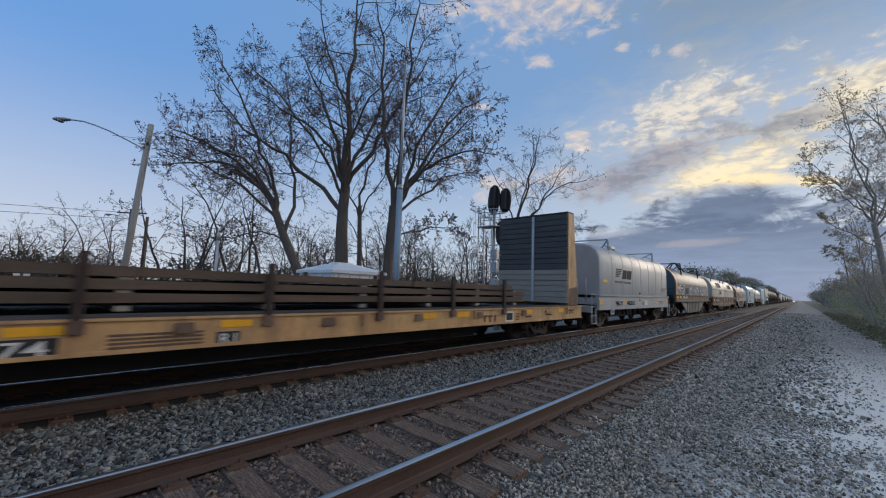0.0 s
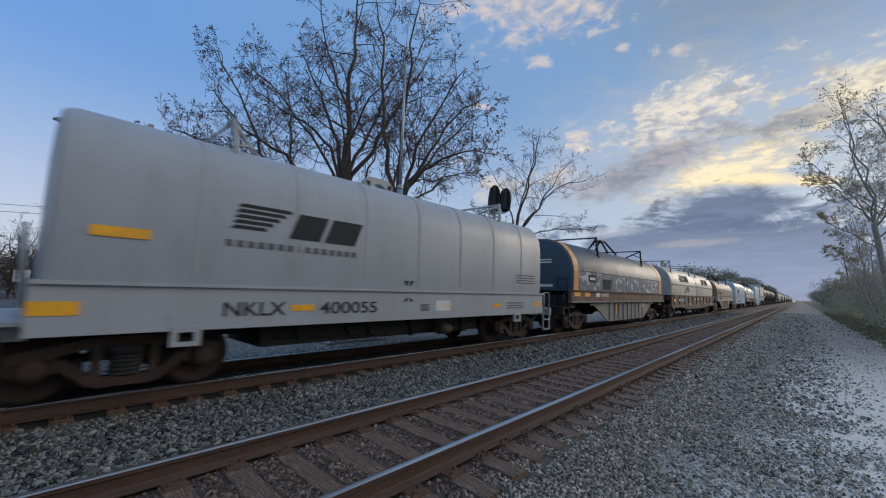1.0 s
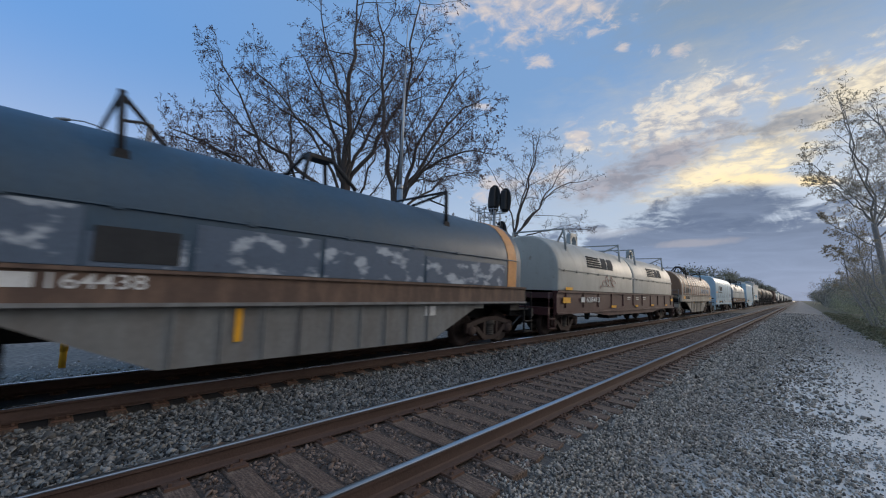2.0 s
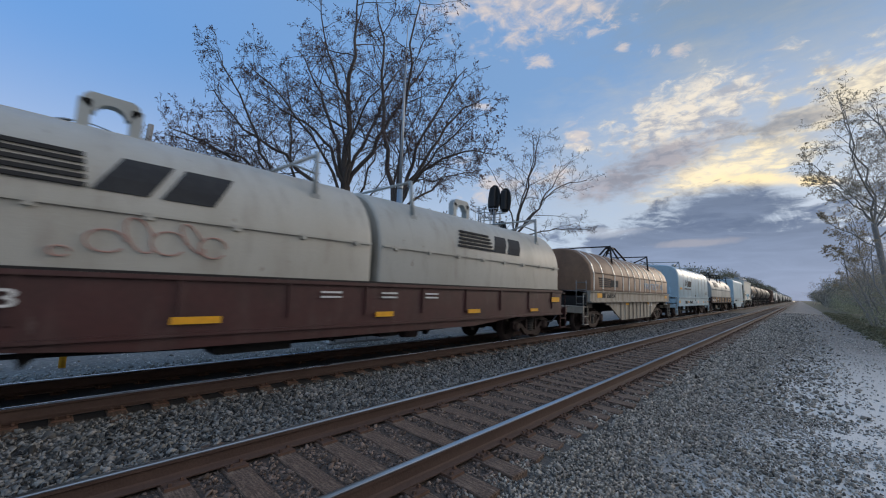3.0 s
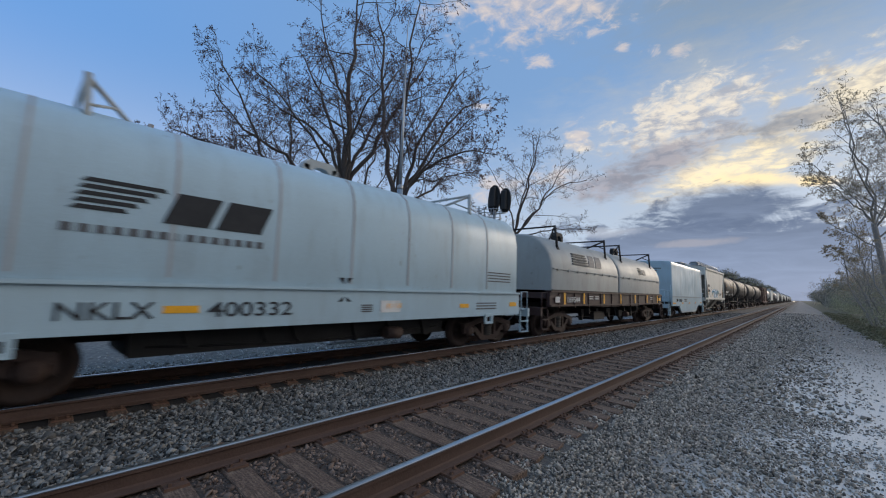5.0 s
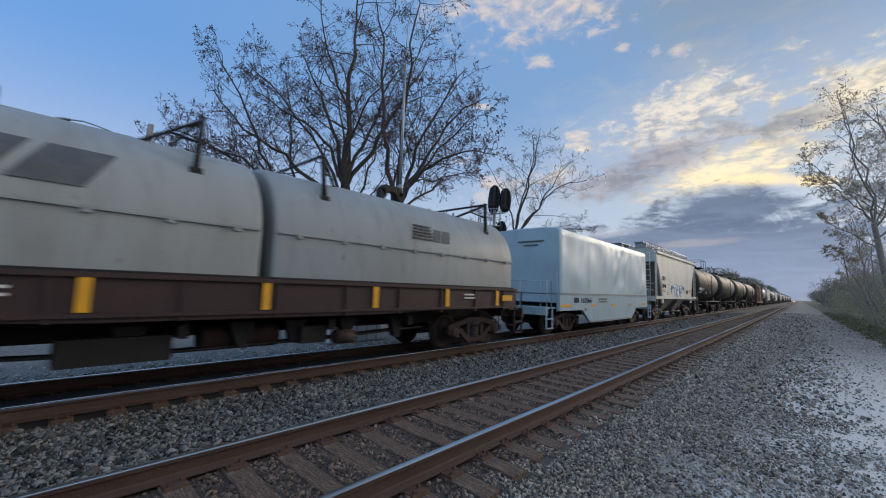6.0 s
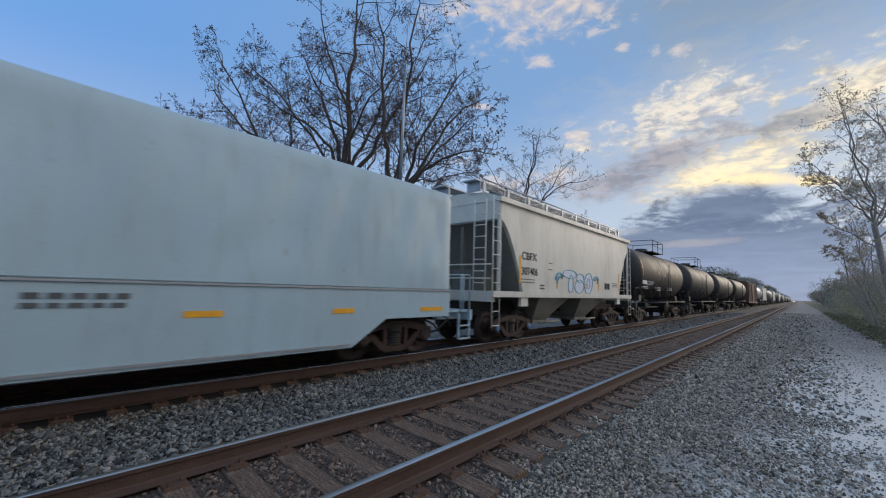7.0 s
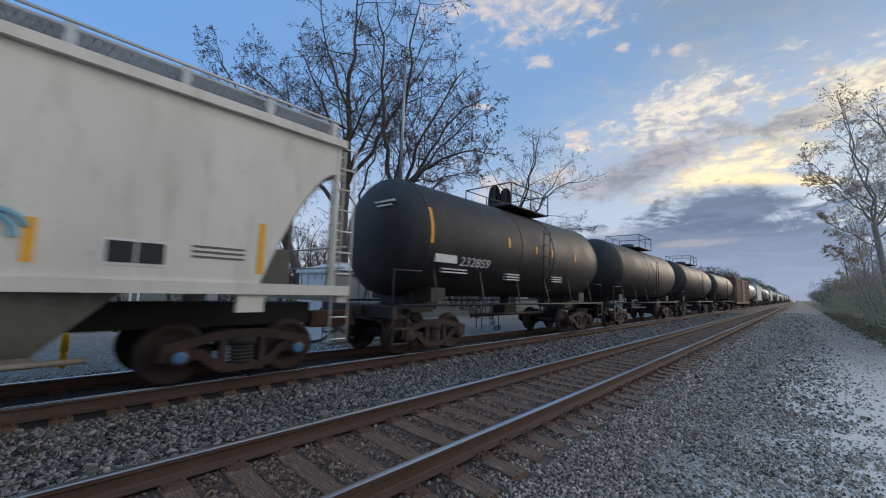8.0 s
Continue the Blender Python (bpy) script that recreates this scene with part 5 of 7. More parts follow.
def pale_box_car(y0, y1):
    car, hl = car_base("coil_car", y0, y1, "pale blue-grey coil car with a tall smooth box hood", trucks=1.35)
    bm = bmesh.new()
    for s in (-1, 1):
        fishbelly(bm, 1.44 * s, hl, 1.52, 0.41, 0.92, hl - 2.75, hl - 1.95, 0.10)
    box(bm, (0, 0, 1.35), (2.80, 2 * hl - 0.1, 0.3))
    part("body", bm, M["pale_blue_car"], car)
    bm = bmesh.new()
    box(bm, (0, 0, 0.86), (0.8, 2 * hl - 0.4, 0.5))
    part("underframe", bm, M["steel_dark"], car)
    prof = ((1.47, 1.53), (1.50, 1.56), (1.48, 2.6), (1.46, 3.80), (1.42, 3.89), (1.30, 3.94), (0.7, 3.98), (0, 3.99))
    bm = bmesh.new()
    pts = mirrored(prof)
    rows = [-hl + 0.02, -hl + 0.08] + [-hl + 0.3 + (2 * hl - 0.6) * k / 84 for k in range(85)] + [hl - 0.08, hl - 0.02]
    dense = []
    for (a, b), (c, d) in zip(pts, pts[1:] + pts[:1]):
        m = max(1, int(math.hypot(c - a, d - b) / 0.16))
        dense += [(a + (c - a) * k / m, b + (d - b) * k / m) for k in range(m)]
    rings = []
    for y in rows:
        k = 0.985 if y in (rows[0], rows[-1]) else 1.0
        rings.append([bm.verts.new((x * k + (dent(x, y, z, hl) if abs(x) > 1.3 else 0), y, 1.53 + (z - 1.53) * k)) for x, z in dense])
    n = len(dense)
    for u, w in zip(rings, rings[1:]):
        for i in range(n):
            bm.faces.new((u[i], u[(i + 1) % n], w[(i + 1) % n], w[i])).smooth = True
    bm.faces.new(rings[0][::-1]), bm.faces.new(rings[-1])
    h = part("hood", bm, M["pale_blue_car"], car, "tall smooth sheet-metal hood with slight dents")
    h.data.set_sharp_from_angle(angle=radians(40))
    bm = bmesh.new()
    for s in (-1, 1):
        box(bm, (1.505 * s, 0, 1.525), (0.03, 2 * hl, 0.03))
        box(bm, (1.50 * s, 0, 0.47), (0.03, 2 * hl - 5.6, 0.04))
    part("edge_strip", bm, M["galv"], car)
    for s in (-1, 1):
        end_platform(car, s * hl, s * (hl + 0.95), "pale_blue_car", 0.95)
    for y in (-1.9, 2.1):
        bail(car, y, 3.90, "grey_hood", 0.5, 0.14)
    lettering("lettering", "162066", -hl + 1.82, 1.20, 0.20, M["black_mark"], car, 1.498, 1.06, label="black stencilled digits")
    bm = bmesh.new()
    bars(bm, 1.497, -4.17, -3.75, 1.30, 0.19)
    part("mark_bar", bm, M["black_mark"], car)
    bm = bmesh.new()
    for y, w in ((-4.83, 0.95), (-2.33, 0.46), (0.07, 0.50), (2.38, 0.46), (4.72, 0.70)):
        hazard_label(bm, 1.497, y, 1.10, w, 0.09)
    part("reflector", bm, M["yellow"], car, "amber reflective strip")
    bm = bmesh.new()
    for k in range(2):
        box(bm, (0.3, -hl + 0.01, 3.45 - 0.14 * k), (1.1 - 0.5 * k, 0.03, 0.06))
    part("end_print", bm, M["grey_mark"], car)
    bm = bmesh.new()
    for k in range(5):
        box(bm, (1.499, -1.65 + 0.20 * k, 1.345), (0.006, 0.14, 0.07))
        box(bm, (1.499, -1.65 + 0.19 * k, 1.235), (0.006, 0.12 if k % 2 else 0.15, 0.06))
    for k in range(3):
        box(bm, (1.499, -3.11, 0.98 - 0.045 * k), (0.006, 0.24, 0.018))
    tagged(part("small_print", bm, M["grey_mark"], car, "small grey stencilled lines"), kind="stuff")
    ladder(car, -hl + 0.1, 1.40, 0.9, 2.3, "pale_blue_car", 4, "y", 0.3)
    return car


def covered_hopper(name, y0, y1, label, paint, marked):
    car, hl = car_base(name, y0, y1, label, "hopper car", trucks=1.65, caps="hub_blue")
    # body: upright sides, sloping ends
    bm = bmesh.new()
    curve = [(-hl + 0.34 + 1.30 * t ** 0.85, 3.64 - 2.09 * t ** 1.45) for t in [k / 10 for k in range(11)]]
    prof = [(-hl + 0.30, 4.20)] + curve + [(-y, z) for y, z in curve[::-1]] + [(hl - 0.30, 4.20)]
    slab(bm, prof, -1.49, 1.49)
    part("body", bm, M[paint], car)
    bm = bmesh.new()
    extrude(bm, mirrored(((1.52, 4.16), (1.52, 4.26), (1.0, 4.46), (0, 4.54))), -hl + 0.28, hl - 0.28)
    box(bm, (1.54, 0, 4.20), (0.10, 2 * hl - 0.5, 0.14))
    box(bm, (-1.54, 0, 4.20), (0.10, 2 * hl - 0.5, 0.14))
    part("roof", bm, M[paint], car)
    # dark slope sheets at the ends, the overhang's shade put into their colour
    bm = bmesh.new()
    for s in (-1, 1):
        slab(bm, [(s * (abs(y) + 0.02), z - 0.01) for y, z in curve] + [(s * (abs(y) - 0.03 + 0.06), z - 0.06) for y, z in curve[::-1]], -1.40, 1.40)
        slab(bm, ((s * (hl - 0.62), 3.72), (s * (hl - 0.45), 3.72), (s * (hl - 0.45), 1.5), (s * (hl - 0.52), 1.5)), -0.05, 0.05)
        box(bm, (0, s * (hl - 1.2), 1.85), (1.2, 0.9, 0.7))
    part("end_slope", bm, M["hopper_dark"], car, "dark slope sheet with the shade of the overhanging end in its colour")
    # side sills and corner posts
    bm = bmesh.new()
    for s in (-1, 1):
        box(bm, (1.46 * s, 0, 1.47), (0.16, 2 * hl, 0.17))
        for e in (-1, 1):
            box(bm, (1.46 * s, e * (hl - 0.36), 2.85), (0.07, 0.10, 2.7))
            box(bm, (1.44 * s, e * (hl - 1.75), 1.28), (0.10, 0.40, 0.34))
    box(bm, (0, -hl + 0.1, 1.40), (2.9, 0.2, 0.3))
    box(bm, (0, hl - 0.1, 1.40), (2.9, 0.2, 0.3))
    part("side_sill", bm, M[paint], car)
    bm = bmesh.new()
    box(bm, (0, 0, 1.0), (0.6, 2 * hl - 0.2, 0.4))
    part("centre_sill", bm, M["steel_dark"], car)
    for y, w in ((-2.05, 2.3), (1.42, 2.5)) if hl < 6.2 else ((-3.4, 2.2), (0, 2.2), (3.4, 2.2)):
        bm = bmesh.new()
        box(bm, (0, y, 0.98), (1.6, w, 0.84))
        for v in bm.verts:
            if v.co.z > 1:
                v.co.x *= 1.78
            else:
                v.co.y = y + (v.co.y - y) * 0.42
        box(bm, (0, y, 0.52), (1.7, w * 0.46, 0.10))
        part("hopper_bay", bm, M["hopper_bay"], car, "dirty tapering discharge bay")
        bm = bmesh.new()
        tube(bm, [(1.05, y - w * 0.2, 0.50), (1.05, y + w * 0.42, 0.52)], 0.04, 6)
        part("outlet_gate", bm, M["hopper_bay"], car)
    # roof walk with its open fascia
    bm = bmesh.new()
    for s in (-1, 1):
        box(bm, (0.62 * s, 0, 4.80), (0.52, 2 * hl + 0.1, 0.035))
        for k in range(10):
            y = -hl + 0.2 + (2 * hl - 0.4) * k / 9
            box(bm, (0.62 * s, y, 4.65), (0.5, 0.06, 0.30))
            box(bm, (1.00 * s, y, 4.62), (0.05, 0.12, 0.34))
        tube(bm, [(1.02 * s, -hl + 0.1, 4.82), (1.02 * s, hl - 0.1, 4.82)], 0.025, 6)
    part("roof_walk", bm, M["galv"], car, "galvanised roof walkway")
    bm = bmesh.new()
    for s in (-1, 1):
        n = int((2 * hl - 0.4) / 0.10)
        for k in range(n):
            y = -hl + 0.2 + 0.10 * k
            slab(bm, ((y, 4.54), (y + 0.012, 4.54), (y + 0.132, 4.78), (y + 0.12, 4.78)), s - 0.003, s + 0.003)
            slab(bm, ((y + 0.12, 4.54), (y + 0.132, 4.54), (y + 0.012, 4.78), (y, 4.78)), s - 0.003, s + 0.003)
    tagged(part("walk_screen", bm, M["galv"], car, "steel mesh screen beside the walkway"), kind="stuff")
    bm = bmesh.new()
    for k in range(4):
        box(bm, (0, -hl + 1.8 + (2 * hl - 3.6) * k / 3, 4.60), (0.55, 1.4, 0.10), (0.9, 0.95))
    part("hatch", bm, M[paint], car)
    for s in (-1, 1):
        ladder(car, s * (hl - 0.18), 1.50, 0.55, 4.25, paint, 10, "y", 0.36)
        ladder(car, s * (hl - 0.05), 1.0, 1.4, 4.2, paint, 9, "x", 0.42)
        bm = bmesh.new()
        tube(bm, [(-1.4, s * (hl - 0.05), 2.3), (1.4, s * (hl - 0.05), 2.3)], 0.02, 6)
        tube(bm, [(-1.4, s * (hl - 0.05), 1.9), (1.4, s * (hl - 0.05), 1.9)], 0.02, 6)
        part("end_rail", bm, M[paint], car)
    if not marked:
        return car
    lettering("lettering", "CBFX", -hl + 1.56, 2.55, 0.25, M["black_mark"], car, 1.496, 0.92, label="black stencilled letters")
    lettering("lettering", "307406", -hl + 1.56, 2.08, 0.25, M["black_mark"], car, 1.496, 0.98, label="black stencilled digits")
    bm = bmesh.new()
    bars(bm, 1.494, -hl + 1.5, -hl + 2.35, 1.94, 0.028, 2, 3.2, 0.008)
    bars(bm, 1.494, -hl + 2.7, -hl + 3.0, 1.78, 0.05, 2, 2.0, 0.008)
    bars(bm, 1.494, hl - 2.6, hl - 1.9, 2.05, 0.03, 3, 2.4, 0.008)
    bars(bm, 1.494, -hl + 3.3, -hl + 3.55, 2.55, 0.03, 1, 1, 0.008)
    bars(bm, 1.494, -hl + 3.3, -hl + 3.55, 2.33, 0.03, 1, 1, 0.008)
    tagged(part("small_print", bm, M["grey_mark"], car, "small stencilled lines"), kind="stuff")
    bm = bmesh.new()
    for y, z, hh in ((-hl + 1.46, 2.24, 0.85), (-2.04, 1.90, 0.40), (1.80, 1.96, 0.50), (hl - 1.66, 2.10, 0.80), (0.45, 1.85, 0.2)):
        box(bm, (1.494, y, z), (0.008, 0.10, hh))
    part("reflector", bm, M["yellow"], car, "amber reflective strip")
    bm = bmesh.new()
    bars(bm, 1.494, 2.42, 3.10, 1.90, 0.34, 1, 1, 0.008)
    part("placard", bm, M["white_mark"], car)
    bm = bmesh.new()
    bars(bm, 1.500, 2.46, 2.74, 1.90, 0.27, 1, 1, 0.008)
    bars(bm, 1.500, 2.77, 3.06, 1.90, 0.27, 1, 1, 0.008)
    part("placard_print", bm, M["black_mark"], car)
    # sprayed loops: pale fill with teal outlines
    bm, fill = bmesh.new(), bmesh.new()

    def loop(cy, cz, ry, rz, lean=0.12, turn=(0, 2 * math.pi), r=0.02):
        pts = []
        cy -= 0.72
        for k in range(19):
            q = turn[0] + (turn[1] - turn[0]) * k / 18
            z = cz + rz * math.sin(q)
            pts.append((1.492, cy + ry * math.cos(q) + lean * (z - cz), z))
        tube(bm, pts, r, 5)
    for cy, cz, ry, rz in ((-0.30, 2.26, 0.58, 0.15), (-0.22, 1.88, 0.20, 0.34), (0.62, 2.14, 0.34, 0.17), (0.55, 1.82, 0.42, 0.25), (1.42, 1.96, 0.40, 0.42)):
        loop(cy, cz, ry, rz, r=0.022)
        lathe(fill, [(1.484, 0.9), (1.494, 0.9)], "x", (0, 0, 0), 18)
        for v in list(fill.verts)[-36:]:
            v.co.y, v.co.z = cy - 0.72 + v.co.y * ry, cz + v.co.z * rz
    loop(1.42, 1.96, 0.15, 0.20)
    loop(2.20, 2.05, 0.28, 0.22, 0.1, (0.2, 2.8), 0.04)
    loop(2.20, 1.92, 0.20, 0.28, 0.1, (0.2, 2.4), 0.04)
    loop(-1.15, 1.98, 0.30, 0.28, 0.1, (0.6, 3.0), 0.05)
    loop(-1.10, 1.84, 0.24, 0.30, 0.1, (0.9, 3.1), 0.04)
    tagged(part("sprayed_outline", bm, M["teal"], car, "teal sprayed outlines of loose loops"), kind="stuff")
    part("sprayed_fill", fill, M["spray_white"], car, "pale sprayed fill")
    return car


def tank_car(name, y0, y1, label, paint, marked):
    car, hl = car_base(name, y0, y1, label, "tank car", trucks=1.7)
    r, zc, ry = 1.50, 2.85, hl - 0.35
    bm = bmesh.new()
    lathe(bm, [(-ry, 0.05), (-ry + 0.03, 0.55), (-ry + 0.10, 0.95), (-ry + 0.22, 1.25), (-ry + 0.40, 1.44), (-ry + 0.62, r), (ry - 0.62, r), (ry - 0.40, 1.44), (ry - 0.22, 1.25), (ry - 0.10, 0.95), (ry - 0.03, 0.55), (ry, 0.05)], "y", (0, 0, zc), 40)
    shell = part("tank", bm, M[paint], car, "cylindrical tank with dished ends")
    bm = bmesh.new()
    for y in (-ry + 0.65, -0.9, 1.2, ry - 0.65):
        lathe(bm, [(y - 0.03, r + 0.004), (y - 0.01, r + 0.014), (y + 0.01, r + 0.014), (y + 0.03, r + 0.004)], "y", (0, 0, zc), 40)
    part("weld_band", bm, M[paint], shell)
    bm = bmesh.new()
    lathe(bm, [(zc + r - 0.15, 0.42), (zc + r + 0.22, 0.42), (zc + r + 0.30, 0.34)], "z", (0, 0.2, 0), 20)
    lathe(bm, [(zc + r - 0.1, 0.24), (zc + r + 0.20, 0.24), (zc + r + 0.26, 0.18)], "z", (0, 1.15, 0), 14)
    part("manway", bm, M[paint], car)
    bm = bmesh.new()
    box(bm, (0, 0.5, zc + r + 0.02), (1.9, 2.5, 0.04))
    for x in (-0.95, 0.95):
        for y in (-0.75, 0.5, 1.75):
            tube(bm, [(x, y, zc + r), (x, y, zc + r + 0.75)], 0.02, 6)
        tube(bm, [(x, -0.75, zc + r + 0.75), (x, 1.75, zc + r + 0.75)], 0.02, 6)
        tube(bm, [(x, -0.75, zc + r + 0.40), (x, 1.75, zc + r + 0.40)], 0.015, 6)
    for y in (-0.75, 1.75):
        tube(bm, [(-0.95, y, zc + r + 0.75), (0.95, y, zc + r + 0.75)], 0.02, 6)
    part("top_platform", bm, M["steel_dark"], car, "dark platform with hand rails")
    for s in (-1, 1):
        bm = bmesh.new()
        box(bm, (0, s * (hl - 1.7), 1.42), (2.3, 0.5, 0.34))
        box(bm, (0, s * (hl - 1.7), 1.20), (1.2, 0.8, 0.5))
        box(bm, (0, s * (hl - 0.9), 0.98), (0.7, 2.0, 0.3))
        box(bm, (0, s * (hl - 0.1), 1.02), (2.8, 0.12, 0.24))
        box(bm, (0, s * (hl - 0.35), 1.12), (2.7, 0.5, 0.03))
        part("end_sill", bm, M["tank"], car)
        for x in (-1.35, 1.35):
            stirrup(car, s * (hl - 0.3), x, 0.36, 1.0, "tank")
            bm = bmesh.new()
            tube(bm, [(x, s * (hl - 0.08), 1.0), (x, s * (hl - 0.08), 1.95), (x, s * (hl - 0.9), 1.95)], 0.02, 6)
            part("grab_iron", bm, M["tank"], car)
    bm = bmesh.new()
    for x in (-1.45, 1.45):
        tube(bm, [(x, -hl + 0.2, 1.18), (x, hl - 0.2, 1.18)], 0.03, 6)
        for k in range(6):
            y = -hl + 1.4 + (2 * hl - 2.8) * k / 5
            tube(bm, [(x, y, 1.18), (x * 0.86, y, 2.05)], 0.022, 5)
    part("side_rail", bm, M["tank"], car)
    bm = bmesh.new()
    lathe(bm, [(0.85, 0.16), (1.45, 0.16)], "z", (0, 0.4, 0), 12)
    box(bm, (0, 0.4, 0.92), (0.5, 0.7, 0.3))
    tube(bm, [(0.4, -2, 0.8), (0.4, 2.4, 0.8)], 0.05, 6)
    part("bottom_outlet", bm, M["steel_dark"], car)
    ladder(car, 0.5, 1.58, 1.2, 3.6, "steel_dark", 7, "y")
    if not marked:
        return car
    bm = bmesh.new()
    for y, z, hh, w in ((-ry + 0.72, 3.05, 0.85, 0.09), (-1.65, 2.98, 0.30, 0.09), (-0.05, 2.90, 0.26, 0.09), (1.05, 2.88, 0.26, 0.09), (2.9, 2.9, 0.3, 0.09)):
        n = 4
        for k in range(n):
            z0, z1 = z - hh / 2 + hh * k / n, z - hh / 2 + hh * (k + 1) / n
            xs = [math.sqrt(r * r - (q - zc) ** 2) + 0.006 for q in (z0, z1)]
            extrude(bm, [(xs[0], z0), (xs[1], z1), (xs[1] - 0.01, z1), (xs[0] - 0.01, z0)], y - w / 2, y + w / 2)
    part("reflector", bm, M["yellow"], car, "amber reflective strip")
    lettering("lettering", "232859", -ry + 1.88, 2.17, 0.25, M["white_mark"], car, 1.352, 1.28, label="white stencilled digits").rotation_euler = (0, radians(22), 0)
    bm = bmesh.new()
    bars(bm, 1.405, -ry + 0.92, -ry + 1.70, 2.30, 0.20, 1, 1, 0.07)
    bars(bm, 1.31, -ry + 1.25, -ry + 2.2, 2.06, 0.03, 2, 2.6, 0.1)
    bars(bm, 1.31, -1.6, -0.9, 2.06, 0.03, 3, 2.6, 0.16)
    bars(bm, 1.31, 1.3, 2.0, 2.1, 0.03, 3, 2.6, 0.16)
    for k in range(2):
        box(bm, (0.5, -ry + 0.06, 3.60 - 0.10 * k), (0.7 - 0.2 * k, 0.06, 0.04))
    tagged(part("small_print", bm, M["white_mark"], car, "small white stencilled lines"), kind="stuff")
    return car


def boxcar(y0, y1):
    car, hl = car_base("boxcar", y0, y1, "dull oxide-brown boxcar with ribbed sides", "boxcar", trucks=1.9)
    bm = bmesh.new()
    extrude(bm, mirrored(((1.5, 1.0), (1.5, 4.3), (1.3, 4.42), (0, 4.55))), -hl, hl)
    part("body", bm, M["boxcar"], car)
    bm = bmesh.new()
    for s in (-1, 1):
        for k in range(15):
            box(bm, (1.52 * s, -hl + 0.4 + (2 * hl - 0.8) * k / 14, 2.65), (0.05, 0.12, 3.2))
        box(bm, (1.53 * s, 0, 0.95), (0.06, 2 * hl, 0.24))
    part("side_rib", bm, M["boxcar"], car)
    bm = bmesh.new()
    box(bm, (1.56, 0, 2.6), (0.06, 3.0, 3.0))
    box(bm, (1.60, 0, 2.6), (0.03, 0.12, 2.8))
    part("sliding_door", bm, M["boxcar"], car)
    ladder(car, -hl + 0.3, 1.56, 0.6, 4.3, "steel_dark", 9, "y")
    return car


flat, flat_half = bulkhead_flat(-9.4, 14.85)
load = lumber_load(flat, 2.72)
white_coil_car("coil_car", 16.72, 28.35, "white_car", "light grey coil car with a box-shaped hood and black emblem", "400055")
navy_coil_car(30.6, 43.85)
twin_hood_car("coil_car", 46.0, 62.95, "maroon coil car with two beige hoods and dark emblems", "beige_hood", "maroon", "628413", 0.80, 0.64, -8.475 + 2.0, 1.35, "black_mark", 0.2, ((-7.75, 1.30, 0.60, 0.20), (-7.55, 1.72, 0.60, 0.10), (-2.9, 1.02, 0.62, 0.10), (0.45, 1.02, 0.45, 0.10), (3.4, 1.02, 0.5, 0.10), (7.95, 1.32, 0.55, 0.16), (6.5, 1.0, 0.45, 0.09)))


def pink_loops(car):
    bm = bmesh.new()
    for cy, cz, ry, rz, a in ((-3.95, 2.02, 0.20, 0.14, 0), (-3.62, 2.12, 0.16, 0.22, 0.5), (-3.30, 2.05, 0.20, 0.16, 0), (-3.02, 2.14, 0.15, 0.20, 0.8), (-2.76, 2.04, 0.18, 0.15, 0), (-4.35, 1.86, 0.09, 0.06, 0)):
        tube(bm, [(1.497, cy + ry * math.cos(q + a), cz + rz * math.sin(q * 1.0)) for q in [2 * math.pi * 0.9 * k / 16 for k in range(17)]], 0.011, 5)
    tagged(part("sprayed_scrawl", bm, M["spray_pink"], car, "faded pink sprayed scrawl"), kind="stuff")


pink_loops(CARS[-1][0])
brown_coil_car(65.55, 78.35)
white_coil_car("coil_car", 81.35, 93.3, "pale_blue_car", "pale blue-grey coil car with a box-shaped hood", "400332")
twin_hood_car("coil_car", 95.3, 109.72, "dark brown coil car with two grey hoods and dark emblems", "grey_hood", "brown_sill", "169544", 1.08, 1.02, -7.15 + 0.72, 1.08, "grey_mark", -0.2, [(y, 1.36, 0.13, 0.42) for y in (-6.16, -4.45, -2.33, -0.19, 1.97, 4.11, 6.2)] + [(6.7, 1.36, 0.5, 0.16)])
pale_box_car(112.65, 123.35)
covered_hopper("covered_hopper", 125.1, 137.05, "cream covered hopper car with sprayed loops on its side", "hopper", True)
tank_car("tank_car", 138.2, 150.2, "black tank car with amber strips and white print", "tank", True)
plain_tank = tank_car("tank_car", 151.6, 164.3, "dull black tank car", "tank", False)
tank_car("tank_car", 166.0, 179.3, "dull black tank car", "tank", False)
tank_car("tank_car", 181.0, 195.7, "dull black tank car", "tank", False)
brown_box = boxcar(197.5, 216.0)
grey_tank = tank_car("tank_car", 218.0, 232.0, "dirty grey tank car", "tank_grey", False)
grey_hopper = covered_hopper("covered_hopper", 233.6, 247.0, "cream covered hopper car", "hopper", False)


